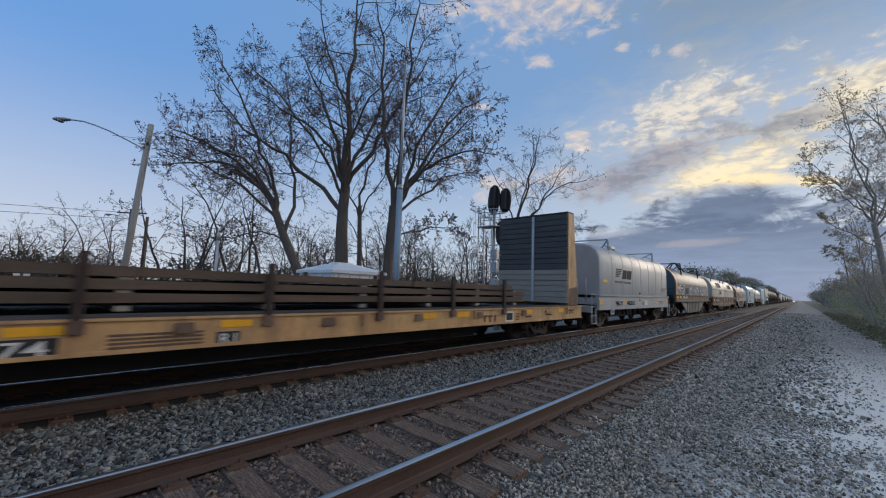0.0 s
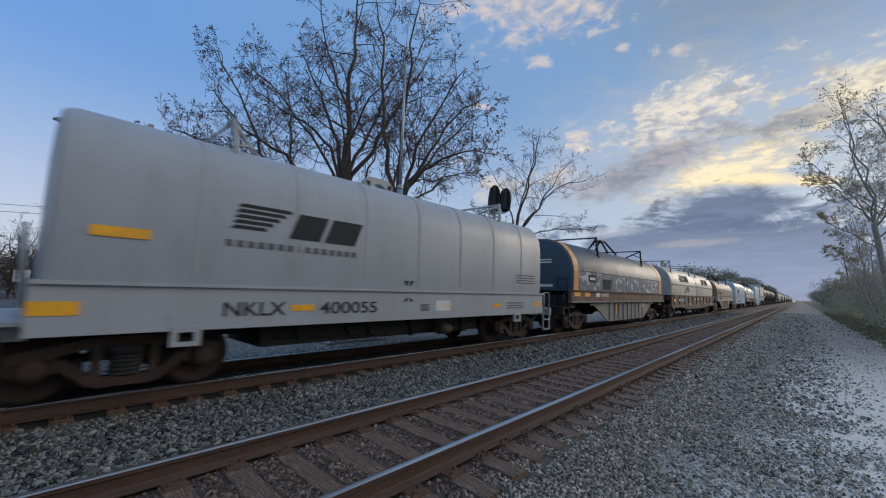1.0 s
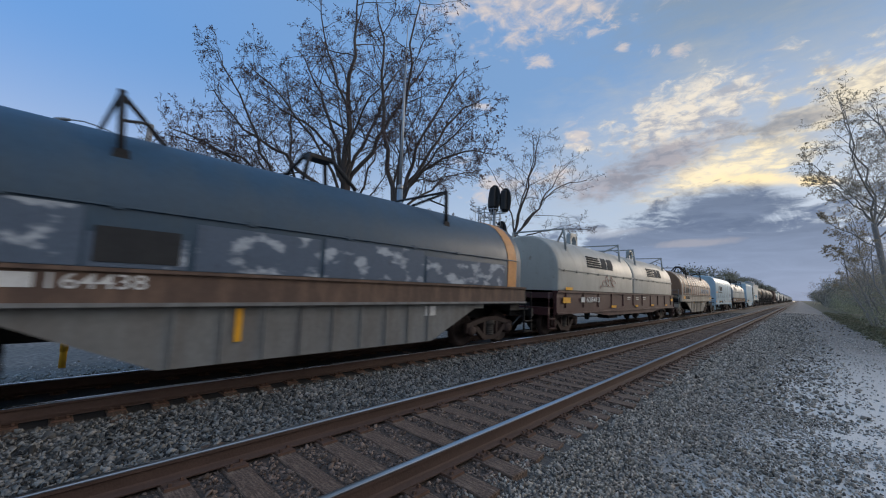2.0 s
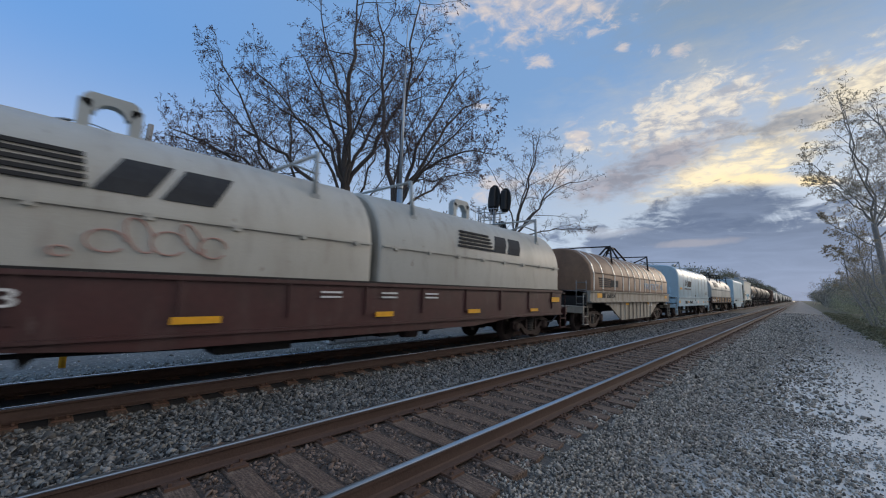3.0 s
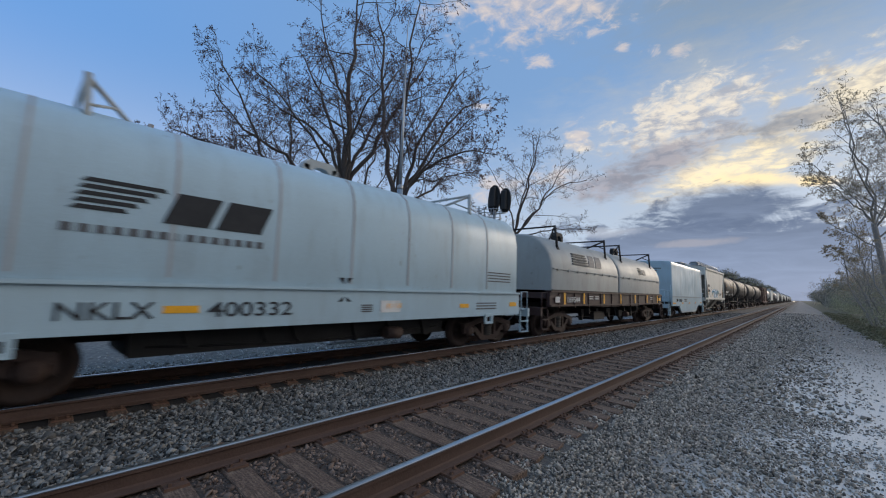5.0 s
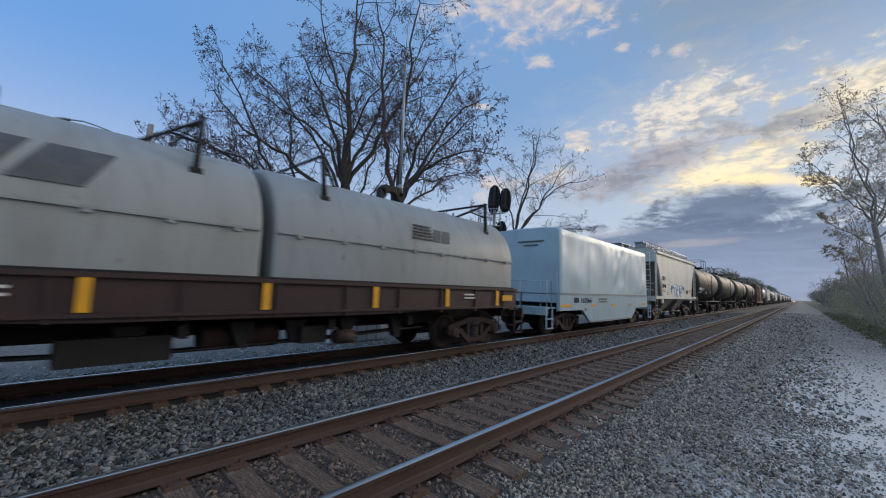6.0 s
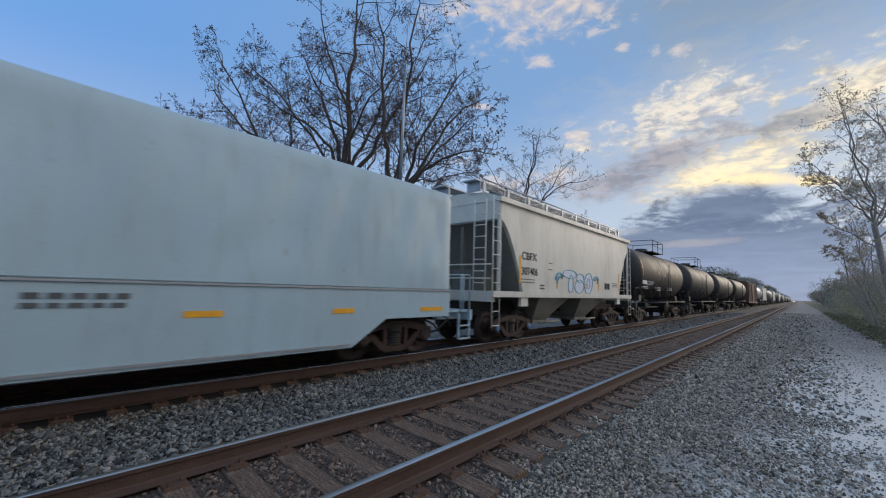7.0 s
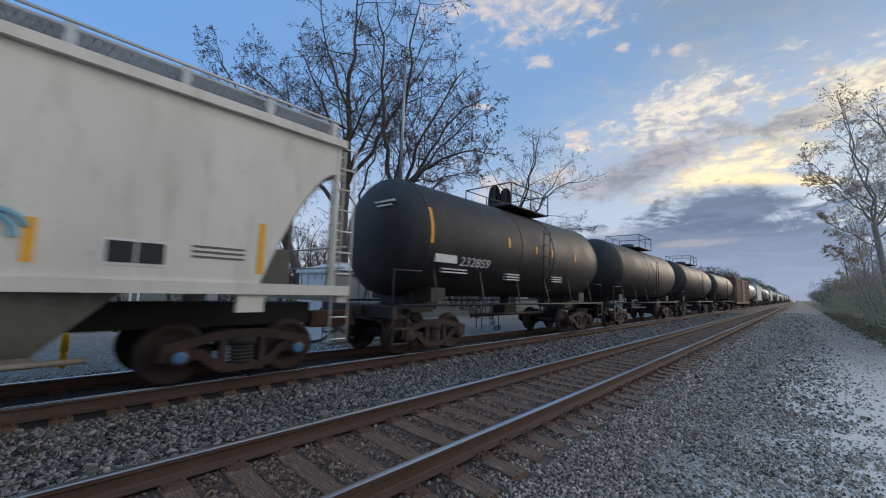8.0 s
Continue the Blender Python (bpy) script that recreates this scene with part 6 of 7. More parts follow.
def split_loose(ob, names):
    """Gives every separate piece of the named parts a mesh object of its own under the same parent."""
    for o in list(ob.children_recursive):
        if o.name.split(".")[0] not in names or o.type != "MESH":
            continue
        bm = bmesh.new()
        bm.from_mesh(o.data)
        left, groups = set(bm.verts), []
        while left:
            stack, seen = [next(iter(left))], set()
            while stack:
                v = stack.pop()
                if v in seen:
                    continue
                seen.add(v)
                stack += [e.other_vert(v) for e in v.link_edges if e.other_vert(v) not in seen]
            left -= seen
            groups.append(sorted(v.index for v in seen))
        groups.sort()
        if len(groups) > 1:
            for k, g in enumerate(groups):
                keep = set(g)
                b2 = bmesh.new()
                b2.from_mesh(o.data)
                bmesh.ops.delete(b2, geom=[v for v in b2.verts if v.index not in keep], context="VERTS")
                me = bpy.data.meshes.new(o.name.split(".")[0])
                b2.to_mesh(me)
                b2.free()
                me.materials.append(o.data.materials[0])
                if k == 0:
                    first = me
                    continue
                c = o.copy()
                scene.collection.objects.link(c)
                c.data = me
            o.data = first
        bm.free()


SPLIT = {"stacking_bracket", "bulkhead", "underframe", "reflector", "emblem_bar", "stake_pocket", "scuffed_panel", "dark_panel", "weld_band", "stake", "bearer", "hatch", "jacking_pad", "end_post", "black_panel", "mark_bar", "hood_flange", "edge_strip", "end_slope", "placard_print", "side_plate", "side_sill", "board"}
for car, mid in CARS:
    split_loose(car, SPLIT)
split_loose(load, SPLIT)
# the rest of the train, far down the line
place = 249.0
for k in range(24):
    src = (plain_tank, grey_tank, grey_hopper, plain_tank, plain_tank, grey_hopper, grey_tank)[k % 7]
    mid = place + 7.6
    c = copy_thing(src, pose(FAR_X, mid, RAIL_TOP))
    CARS.append((c, mid))
    place += 15.8


# ---- trees ----
class Wood:
    """Collects the tubes and buds of one tree as plain arrays."""

    def __init__(self, seed):
        self.rnd = random.Random(seed)
        self.bole, self.limbs, self.twigs, self.buds = ([], []), ([], []), ([], []), ([], [])

    def tube(self, store, pts, r0, r1, sides):
        vs, fs = store
        a = None
        n = len(pts)
        base = len(vs)
        for i, p in enumerate(pts):
            d = (pts[min(i + 1, n - 1)] - pts[max(i - 1, 0)]).normalized()
            a = d.orthogonal().normalized() if a is None else (a - d * a.dot(d)).normalized()
            b = d.cross(a)
            r = r0 + (r1 - r0) * i / (n - 1)
            for k in range(sides):
                q = 2 * math.pi * k / sides
                vs.append(p + (a * math.cos(q) + b * math.sin(q)) * r)
        for i in range(n - 1):
            for k in range(sides):
                u, v = base + i * sides, base + (i + 1) * sides
                fs.append((u + k, u + (k + 1) % sides, v + (k + 1) % sides, v + k))

    def bud(self, p, size):
        vs, fs = self.buds
        r = self.rnd
        d = Vector((r.uniform(-1, 1), r.uniform(-1, 1), r.uniform(-0.4, 1))).normalized()
        a = d.orthogonal().normalized()
        b = d.cross(a)
        k = len(vs)
        vs += [p - d * size * 0.2, p + a * size * 0.32 + d * size * 0.4, p + d * size, p - a * size * 0.30 + b * size * 0.25 + d * size * 0.4]
        fs.append((k, k + 1, k + 2, k + 3))

    def path(self, start, way, length, segs, wiggle, rise):
        pts, p, d = [start], start.copy(), way.normalized()
        for k in range(segs):
            r = self.rnd
            d = (d + Vector((r.gauss(0, wiggle), r.gauss(0, wiggle), r.gauss(0, wiggle) + rise))).normalized()
            p = p + d * (length / segs)
            pts.append(p.copy())
        return pts

    def bent(self, start, way, bend, length, segs, wiggle):
        """A limb that sets out one way and swings over a middle way into a last one."""
        pts, p, r = [start], start.copy(), self.rnd
        for k in range(segs):
            t = 2 * (k + 0.5) / segs
            d = way.lerp(bend[0], t) if t < 1 else bend[0].lerp(bend[1], t - 1)
            d = (d.normalized() + Vector((r.gauss(0, wiggle), r.gauss(0, wiggle), r.gauss(0, wiggle)))).normalized()
            p = p + d * (length / segs)
            pts.append(p.copy())
        return pts

    def grow(self, start, way, length, r0, level, counts, rise=0.05, wiggle=0.16, budsize=0.10, shrink=0.5, bend=None):
        r = self.rnd
        last = level >= len(counts)
        segs = 11 if level == 0 else (6 if level == 1 else (4 if level == 2 else 3))
        pts = self.path(start, way, length, segs, wiggle, rise) if bend is None else self.bent(start, way, bend, length, segs, wiggle)
        thin = r0 * (0.20 if level < 2 else 0.35)
        store = self.limbs if level < 2 else self.twigs
        if level == 0 and not self.bole[0]:
            store = self.bole
        self.tube(store, pts, r0, max(thin, 0.005), (7, 6, 4, 3, 3)[min(level, 4)])
        if last:
            for t in (0.3, 0.55, 0.8, 1.0):
                if budsize and r.random() < 0.62:
                    i = min(int(t * segs), segs - 1)
                    self.bud(pts[i].lerp(pts[i + 1], t * segs - i), budsize * r.uniform(0.7, 1.4))
            return
        n = counts[level]
        for c in range(n):
            t = 0.22 + 0.78 * (c + r.uniform(0.1, 0.9)) / n
            i = min(int(t * segs), segs - 1)
            p = pts[i].lerp(pts[i + 1], t * segs - i)
            d = (pts[i + 1] - pts[i]).normalized()
            side = d.orthogonal().normalized()
            side.rotate(Matrix.Rotation(r.uniform(0, 2 * math.pi), 3, d))
            ang = radians(r.uniform(32, 74))
            w = d * math.cos(ang) + side * math.sin(ang)
            k = (1 - 0.45 * t) * r.uniform(0.75, 1.2)
            rad = max(0.0055, r0 * (1 - 0.6 * t) * (0.36 if level < 2 else 0.30))
            self.grow(p, w, length * shrink * k, rad, level + 1, counts, rise * 0.8, min(wiggle * 1.15, 0.24), budsize, shrink)

    def finish(self, name, label, place, bud="bud", bark="bark", group="", category="tree"):
        ob = thing(name, place, label, category, group)
        for nm, (vs, fs), mat, lab in (("trunk", self.bole, bark, "furrowed trunk"), ("limb_mass", self.limbs, bark, "spreading bare limbs"), ("twig_mass", self.twigs, "hazed_twig" if bark == "hazed_bark" else "twig", "dense fine bare twigs"), ("bud_mass", self.buds, bud, "small opening buds on the twigs")):
            if not vs:
                continue
            o = new(nm, from_arrays(nm, vs, fs, M[mat], nm != "bud_mass"))
            o.parent = ob
            tagged(o, lab, kind="stuff" if nm != "trunk" else "")
        return ob


SIDE = Vector((0.741, 0.671, 0.0))      # across the view of the trees from the path
BACK = Vector((-0.671, 0.741, 0.0))


def lean(angle, depth):
    """The way of a limb: degrees from upright across the view, and how far it reaches back."""
    q = radians(angle)
    return (SIDE * math.sin(q) + Vector((0, 0, math.cos(q))) + BACK * depth).normalized()


def big_tree(seed, place, trunk_lean, trunk_len, trunk_r, leaders, label, counts=(12, 10, 6), bud="bud", budsize=0.056, shrink=0.41):
    """leaders: where on the trunk, angle at the root, middle and tip, reach back, length, radius."""
    w = Wood(seed)
    base = w.path(Vector((0, 0, -0.3)), lean(trunk_lean, 0), trunk_len, 6, 0.03, 0.0)
    w.tube(w.bole, base, trunk_r * 0.95, trunk_r * 0.62, 10)
    # root flare
    w.tube(w.bole, [Vector((0, 0, -0.35)), Vector((0, 0, 0.15)), Vector((0, 0, 0.7))], trunk_r * 1.4, trunk_r * 0.95, 10)
    for t, a, b, c, depth, length, r in leaders:
        i = min(int(t * 6), 5)
        p = base[i].lerp(base[i + 1], t * 6 - i)
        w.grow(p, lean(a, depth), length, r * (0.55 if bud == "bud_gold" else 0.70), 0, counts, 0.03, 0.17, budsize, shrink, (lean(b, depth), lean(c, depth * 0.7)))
    return w.finish("tree", label, pose(*place), bud, "hazed_bark" if bud == "bud_gold" else "bark")


big_tree(11, (-17.3, 11.5, -0.1), -2, 7.6, 0.42, (
    (1.0, 4, 6, -4, 0.0, 11.5, 0.26), (0.98, 16, 34, 12, 0.1, 9.5, 0.20), (0.80, -24, -50, -46, -0.1, 9.5, 0.19), (1.0, -16, -58, -72, 0.1, 8.0, 0.15),
    (0.97, -10, -24, -32, 0.2, 11.0, 0.19), (0.95, -6, -14, -20, 0.5, 9.5, 0.15), (0.92, 12, 24, 32, -0.5, 7.5, 0.14), (1.0, 8, 16, 24, 0.4, 10.5, 0.17), (0.9, -18, -38, -52, -0.45, 8.0, 0.13), (1.0, -2, -8, 4, -0.4, 10.0, 0.15)),
    "tall bare spring tree with a thick dark trunk and budding twigs")
big_tree(37, (-17.75, 10.45, -0.1), -20, 6.6, 0.31, (
    (1.0, -28, -72, -106, 0.0, 7.2, 0.17), (0.78, 4, 0, -10, 0.1, 9.0, 0.15), (1.0, -14, -50, -68, 0.15, 8.2, 0.16), (0.98, -20, -36, -46, 0.45, 8.0, 0.14),
    (0.74, -66, -94, -112, 0.1, 4.2, 0.075), (0.9, -34, -64, -84, -0.45, 6.6, 0.12), (1.0, -8, -18, -32, -0.35, 8.5, 0.14), (0.95, -22, -60, -92, 0.5, 6.8, 0.12), (1.0, -26, -58, -78, -0.1, 8.0, 0.13)),
    "spreading bare spring tree with long arching limbs")
big_tree(23, (-15.7, 12.8, -0.1), 3, 6.4, 0.33, (
    (1.0, -5, 0, -10, 0.0, 11.0, 0.20), (0.98, 24, 28, 54, 0.1, 8.6, 0.17), (1.0, 36, 60, 100, -0.1, 6.4, 0.14), (1.0, 10, 22, 28, 0.2, 9.6, 0.17),
    (0.76, 60, 84, 100, 0.1, 3.8, 0.07), (0.9, 4, 12, 20, 0.55, 8.5, 0.13), (0.92, 20, 36, 52, -0.55, 6.6, 0.12), (1.0, 0, 14, 4, -0.2, 11.0, 0.16), (0.9, 28, 48, 76, 0.4, 6.8, 0.12)),
    "tall bare spring tree with limbs reaching over the railway")
# slim trunks between the large ones
big_tree(41, (-17.05, 12.2, -0.1), 0, 6.5, 0.17, ((1.0, 4, 10, 4, 0.2, 6.5, 0.10), (0.85, -14, -20, -30, 0.2, 5.0, 0.08), (0.9, 24, 34, 50, -0.2, 4.5, 0.07)), "slim bare tree among larger trunks", (8, 7, 4))
# leaning tree behind the signal
big_tree(53, (-17.1, 27.4, -0.1), 3, 7.0, 0.26, (
    (1.0, 8, 24, 10, 0.0, 9.0, 0.16), (0.96, 38, 44, 84, 0.1, 8.6, 0.14), (0.98, 30, 40, 30, 0.2, 9.0, 0.14), (0.92, 62, 80, 96, -0.1, 6.6, 0.10),
    (1.0, -10, -22, -40, 0.0, 6.4, 0.11), (0.9, -34, -50, -74, 0.2, 4.8, 0.08), (1.0, 16, 10, -14, -0.3, 8.2, 0.11)),
    "bare leaning tree with thin spreading limbs behind the signal", (11, 9, 5), budsize=0.04, shrink=0.38)
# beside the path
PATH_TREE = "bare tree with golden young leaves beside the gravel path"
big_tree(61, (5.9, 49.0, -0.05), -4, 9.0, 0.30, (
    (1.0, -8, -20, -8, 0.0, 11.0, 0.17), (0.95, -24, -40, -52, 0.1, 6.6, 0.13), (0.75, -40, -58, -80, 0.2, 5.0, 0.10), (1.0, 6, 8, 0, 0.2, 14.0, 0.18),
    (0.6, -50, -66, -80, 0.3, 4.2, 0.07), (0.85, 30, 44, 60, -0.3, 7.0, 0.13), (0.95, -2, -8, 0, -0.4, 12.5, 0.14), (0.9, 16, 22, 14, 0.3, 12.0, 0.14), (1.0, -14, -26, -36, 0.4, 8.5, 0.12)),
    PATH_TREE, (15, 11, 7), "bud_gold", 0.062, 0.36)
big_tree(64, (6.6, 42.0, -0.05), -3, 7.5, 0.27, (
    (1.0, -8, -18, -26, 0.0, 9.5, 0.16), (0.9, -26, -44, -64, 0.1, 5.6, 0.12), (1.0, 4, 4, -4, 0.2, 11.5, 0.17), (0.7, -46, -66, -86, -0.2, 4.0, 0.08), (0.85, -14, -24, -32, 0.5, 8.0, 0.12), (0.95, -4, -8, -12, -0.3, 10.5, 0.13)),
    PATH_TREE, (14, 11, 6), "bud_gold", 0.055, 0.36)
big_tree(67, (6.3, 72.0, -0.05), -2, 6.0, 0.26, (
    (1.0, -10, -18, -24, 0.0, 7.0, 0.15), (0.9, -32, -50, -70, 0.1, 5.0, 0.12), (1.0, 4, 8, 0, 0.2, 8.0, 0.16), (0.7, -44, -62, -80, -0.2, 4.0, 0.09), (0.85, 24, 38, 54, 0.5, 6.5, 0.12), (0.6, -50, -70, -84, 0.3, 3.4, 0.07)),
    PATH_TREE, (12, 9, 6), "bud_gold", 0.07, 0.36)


def small_tree(seed, height, bud, label, budsize=0.06):
    w = Wood(seed)
    for k in range(4):
        r = w.rnd
        a = 2 * math.pi * k / 4 + r.uniform(-0.5, 0.5)
        w.grow(Vector((0.25 * math.cos(a), 0.25 * math.sin(a), -0.2)), Vector((0.28 * math.cos(a), 0.28 * math.sin(a), 1)), height * r.uniform(0.75, 1.05), 0.09, 0, (8, 6, 4), 0.04, 0.12, budsize, 0.42)
    return w.finish("bare_sapling", label, pose(0, 0, -50), bud, "hazed_bark" if bud == "bud_gold" else "bark", group="scrub trees", category="tree")


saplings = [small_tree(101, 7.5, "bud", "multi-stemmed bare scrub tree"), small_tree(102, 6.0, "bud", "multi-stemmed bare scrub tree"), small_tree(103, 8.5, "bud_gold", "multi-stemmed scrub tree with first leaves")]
rnd = random.Random(5)
first_used = set()


def plant(kind, x, y, scale):
    m = pose(x, y, -0.1, 0, 0, rnd.uniform(0, 360)) @ Matrix.Diagonal((scale, scale, scale * rnd.uniform(0.9, 1.1), 1))
    if kind not in first_used:
        first_used.add(kind)
        saplings[kind].matrix_basis = m
        return
    copy_thing(saplings[kind], m).scale = m.to_scale()


for k in range(22):
    # behind the large trees, thinning towards the street
    plant(rnd.randrange(2), -23 - rnd.uniform(0, 9), 7.0 + 1.3 * k + rnd.uniform(-0.8, 0.8), rnd.uniform(0.85, 1.3))
for k in range(9):
    plant(rnd.randrange(2), -15.5 - rnd.uniform(0, 5), 17.5 + 2.6 * k + rnd.uniform(-1, 1), rnd.uniform(0.55, 0.8))
for k in range(12):
    plant(rnd.randrange(2), -40 - rnd.uniform(0, 14), -16 + 1.9 * k + rnd.uniform(-0.8, 0.8), rnd.uniform(0.9, 1.25))
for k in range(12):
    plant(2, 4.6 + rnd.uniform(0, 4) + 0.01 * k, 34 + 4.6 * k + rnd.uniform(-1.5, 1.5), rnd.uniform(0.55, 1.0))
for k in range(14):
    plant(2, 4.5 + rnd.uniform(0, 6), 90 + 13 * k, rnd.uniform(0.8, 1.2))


def leaf_mass(name, label, material, clumps, per, leaf, seed, category, squash=0.8):
    """Uneven brush: many small leaf blades in clumps; clumps: (x, y, z, radius)."""
    g = np.random.default_rng(seed)
    vs, fs = [], []
    total = 0
    for x, y, z, r in clumps:
        n = int(per * r * r)
        d = g.normal(size=(n, 3))
        d /= np.linalg.norm(d, axis=1)[:, None]
        p = d * (g.random((n, 1)) ** 0.45) * r * np.array([1, 1, squash]) * (1 + 0.35 * g.normal(size=(n, 1)) * 0.5) + (x, y, z)
        p[:, 2] = np.maximum(p[:, 2], 0.0)
        a = g.normal(size=(n, 3))
        a /= np.linalg.norm(a, axis=1)[:, None]
        b = np.cross(a, g.normal(size=(n, 3)))
        b /= np.linalg.norm(b, axis=1)[:, None]
        s = leaf * g.uniform(0.6, 1.5, (n, 1))
        quad = np.stack([p - a * s, p + b * s * 0.45, p + a * s, p - b * s * 0.45], 1).reshape(-1, 3)
        vs.append(quad)
        fs.append(np.arange(total, total + 4 * n).reshape(-1, 4))
        total += 4 * n
    return tagged(new(name, from_arrays(name, np.concatenate(vs), np.concatenate(fs), M[material])), label, category, kind="stuff")


g = random.Random(8)
leaf_mass("path_brush", "tangled green and brown brush beside the gravel path", "bush", [(4.6 + 0.01 * k + g.uniform(-0.4, 2.4), 31 + 0.8 * k, g.uniform(0.3, 1.0) + 3.6 * g.random() ** 2, g.uniform(0.8, 1.8)) for k in range(150)], 170, 0.05, 1, "brush")
leaf_mass("verge_grass", "rough green and straw-coloured grass along the gravel path", "verge", [(2.72 + g.random() ** 1.6 * 2.8, -12 + 0.25 * k, 0.0, g.uniform(0.25, 0.55)) for k in range(400)], 330, 0.05, 14, "grass", 0.42)
leaf_mass("street_scrub", "brown tangled scrub beyond the street", "scrub", [(-44 - g.uniform(0, 10), -18 + 0.68 * k, g.uniform(0.6, 3.6), g.uniform(1.2, 2.2)) for k in range(38)], 420, 0.075, 2, "scrub")
leaf_mass("tree_scrub", "brown undergrowth between the trees", "scrub", [(-25 - g.uniform(0, 7), 7.5 + 0.9 * k, g.uniform(0.3, 2.4), g.uniform(1.0, 1.8)) for k in range(40)], 330, 0.06, 3, "scrub")
leaf_mass("street_bush", "dark green bush on the grass by the street", "bush", [(-33 + g.uniform(-0.7, 0.7), 0.9 + g.uniform(-0.7, 0.7), 0.6, 0.8) for k in range(4)], 420, 0.06, 4, "bush")
far = []
for k in range(60):
    y = 75 + 7 * k + 0.06 * k * k
    tall = 6.0 + min(8.5, max(0.0, (y - 80) / 22))
    for row in range(4):
        far.append((-17.5 - 1.8 * row - g.uniform(0, 3), y + 2 * row, tall * (0.22 + 0.24 * row) * g.uniform(0.75, 1.12), g.uniform(2.2, 3.8)))
leaf_mass("far_woods", "hazy distant woodland along the railway", "far_wood", far, 46, 0.28, 6, "woodland")
leaf_mass("far_path_woods", "hazy distant woodland beyond the path", "far_wood", [(7 + g.uniform(0, 6), 100 + 6 * k, g.uniform(1.0, 6.0), g.uniform(2.0, 3.6)) for k in range(50)], 70, 0.22, 7, "woodland")
# unseen woods, added to block low light from the path side
leaf_mass("roadside_woods", "brown woodland out of view beyond the path, added to block low light", "scrub", [(10.5 + g.uniform(0, 4), -36 + 1.1 * k, g.uniform(0.8, 4.2), g.uniform(1.8, 2.8)) for k in range(74)], 60, 0.20, 12, "woodland")
leaf_mass("horizon_woods", "low distant woods on the horizon", "far_wood", [(-70 - 8 * g.random() - abs(k - 14) * 1.5, -60 + 9 * k, g.uniform(1.0, 3.2), g.uniform(4, 6)) for k in range(22)], 26, 0.40, 9, "woodland", 0.6)


# ---- signals, hut, poles ----
def signal_bridge_mast():
    t = thing("railway_signal", pose(-10.85, 15.5, -0.05), "railway signal mast with dark oval signal heads seen from behind", "signal")
    bm = bmesh.new()
    tube(bm, [(0, 0, 0), (0, 0, 6.2)], 0.075, 12)
    box(bm, (0, 0, 0.15), (0.6, 0.6, 0.3))
    lathe(bm, [(0.3, 0.14), (0.5, 0.14), (0.55, 0.08)], "z", sides=12)
    part("mast", bm, M["galv"], t)

    def head(x, y, z, scale=1.0):
        bm = bmesh.new()
        ring = []
        for k in range(22):
            q = 2 * math.pi * k / 22
            ring.append((0.33 * scale * math.cos(q), 0.62 * scale * math.copysign(abs(math.sin(q)) ** 0.8, math.sin(q))))
        extrude(bm, [(x + a, z + b) for a, b in ring], y - 0.02, y + 0.02)
        h = part("signal_head", bm, M["signal_black"], t, "black oval signal head")
        bm = bmesh.new()
        box(bm, (x, y - 0.12, z), (0.30 * scale, 0.20, 0.95 * scale), (0.9, 0.9))
        bevelled(bm, 0.03)
        part("lamp_case", bm, M["signal_black"], h)
        bm = bmesh.new()
        for d in (-0.32, 0, 0.32):
            lathe(bm, [(y + 0.02, 0.11), (y + 0.28, 0.12), (y + 0.281, 0.10), (y + 0.03, 0.095)], "y", (x, 0, z + d * scale), 12)
        part("hood", bm, M["signal_black"], h)
    head(-0.20, 0.20, 6.28, 1.0)
    head(0.02, -0.05, 6.42, 1.02)
    head(0.52, 0.15, 6.25, 1.0)
    head(0.42, 0.0, 4.65, 0.95)
    bm = bmesh.new()
    tube(bm, [(-0.3, 0.1, 5.65), (0.62, 0.12, 5.65)], 0.04, 8)
    tube(bm, [(0.0, 0, 4.6), (0.42, 0.02, 4.6)], 0.035, 8)
    part("bracket", bm, M["galv"], t)
    # platform, hoop rails and caged ladder
    bm = bmesh.new()
    box(bm, (-0.05, -0.25, 4.95), (1.1, 0.7, 0.04))
    part("platform", bm, M["galv"], t, "galvanised work platform")
    for z in (5.35, 5.75):
        bm = bmesh.new()
        pts = [(-0.05 + 0.58 * math.cos(q), -0.25 + 0.42 * math.sin(q), z) for q in [math.pi * 2 * k / 16 for k in range(17)]]
        tube(bm, pts, 0.018, 6)
        part("hoop_rail", bm, M["galv"], t)
    for k in range(6):
        bm = bmesh.new()
        q = math.pi * 2 * k / 6
        tube(bm, [(-0.05 + 0.58 * math.cos(q), -0.25 + 0.42 * math.sin(q), 4.95), (-0.05 + 0.58 * math.cos(q), -0.25 + 0.42 * math.sin(q), 5.75)], 0.016, 6)
        part("rail_post", bm, M["galv"], t)
    bm = bmesh.new()
    for y in (-0.22, 0.22):
        tube(bm, [(-0.62, y - 0.2, 0.1), (-0.62, y - 0.2, 6.0)], 0.03, 6)
    for k in range(18):
        tube(bm, [(-0.62, -0.42, 0.4 + 0.3 * k), (-0.62, 0.02, 0.4 + 0.3 * k)], 0.014, 5)
    part("ladder", bm, M["galv"], t)
    bm = bmesh.new()
    for z in (2.4, 3.1, 3.8, 4.5, 5.2, 6.0):
        pts = [(-0.62 - 0.38 * math.sin(q), -0.2 + 0.36 * math.cos(q), z) for q in [math.pi * k / 10 for k in range(11)]]
        tube(bm, pts, 0.016, 5)
    for k in range(5):
        q = math.pi * (k + 0.5) / 5
        tube(bm, [(-0.62 - 0.38 * math.sin(q), -0.2 + 0.36 * math.cos(q), 2.4), (-0.62 - 0.38 * math.sin(q), -0.2 + 0.36 * math.cos(q), 6.0)], 0.011, 5)
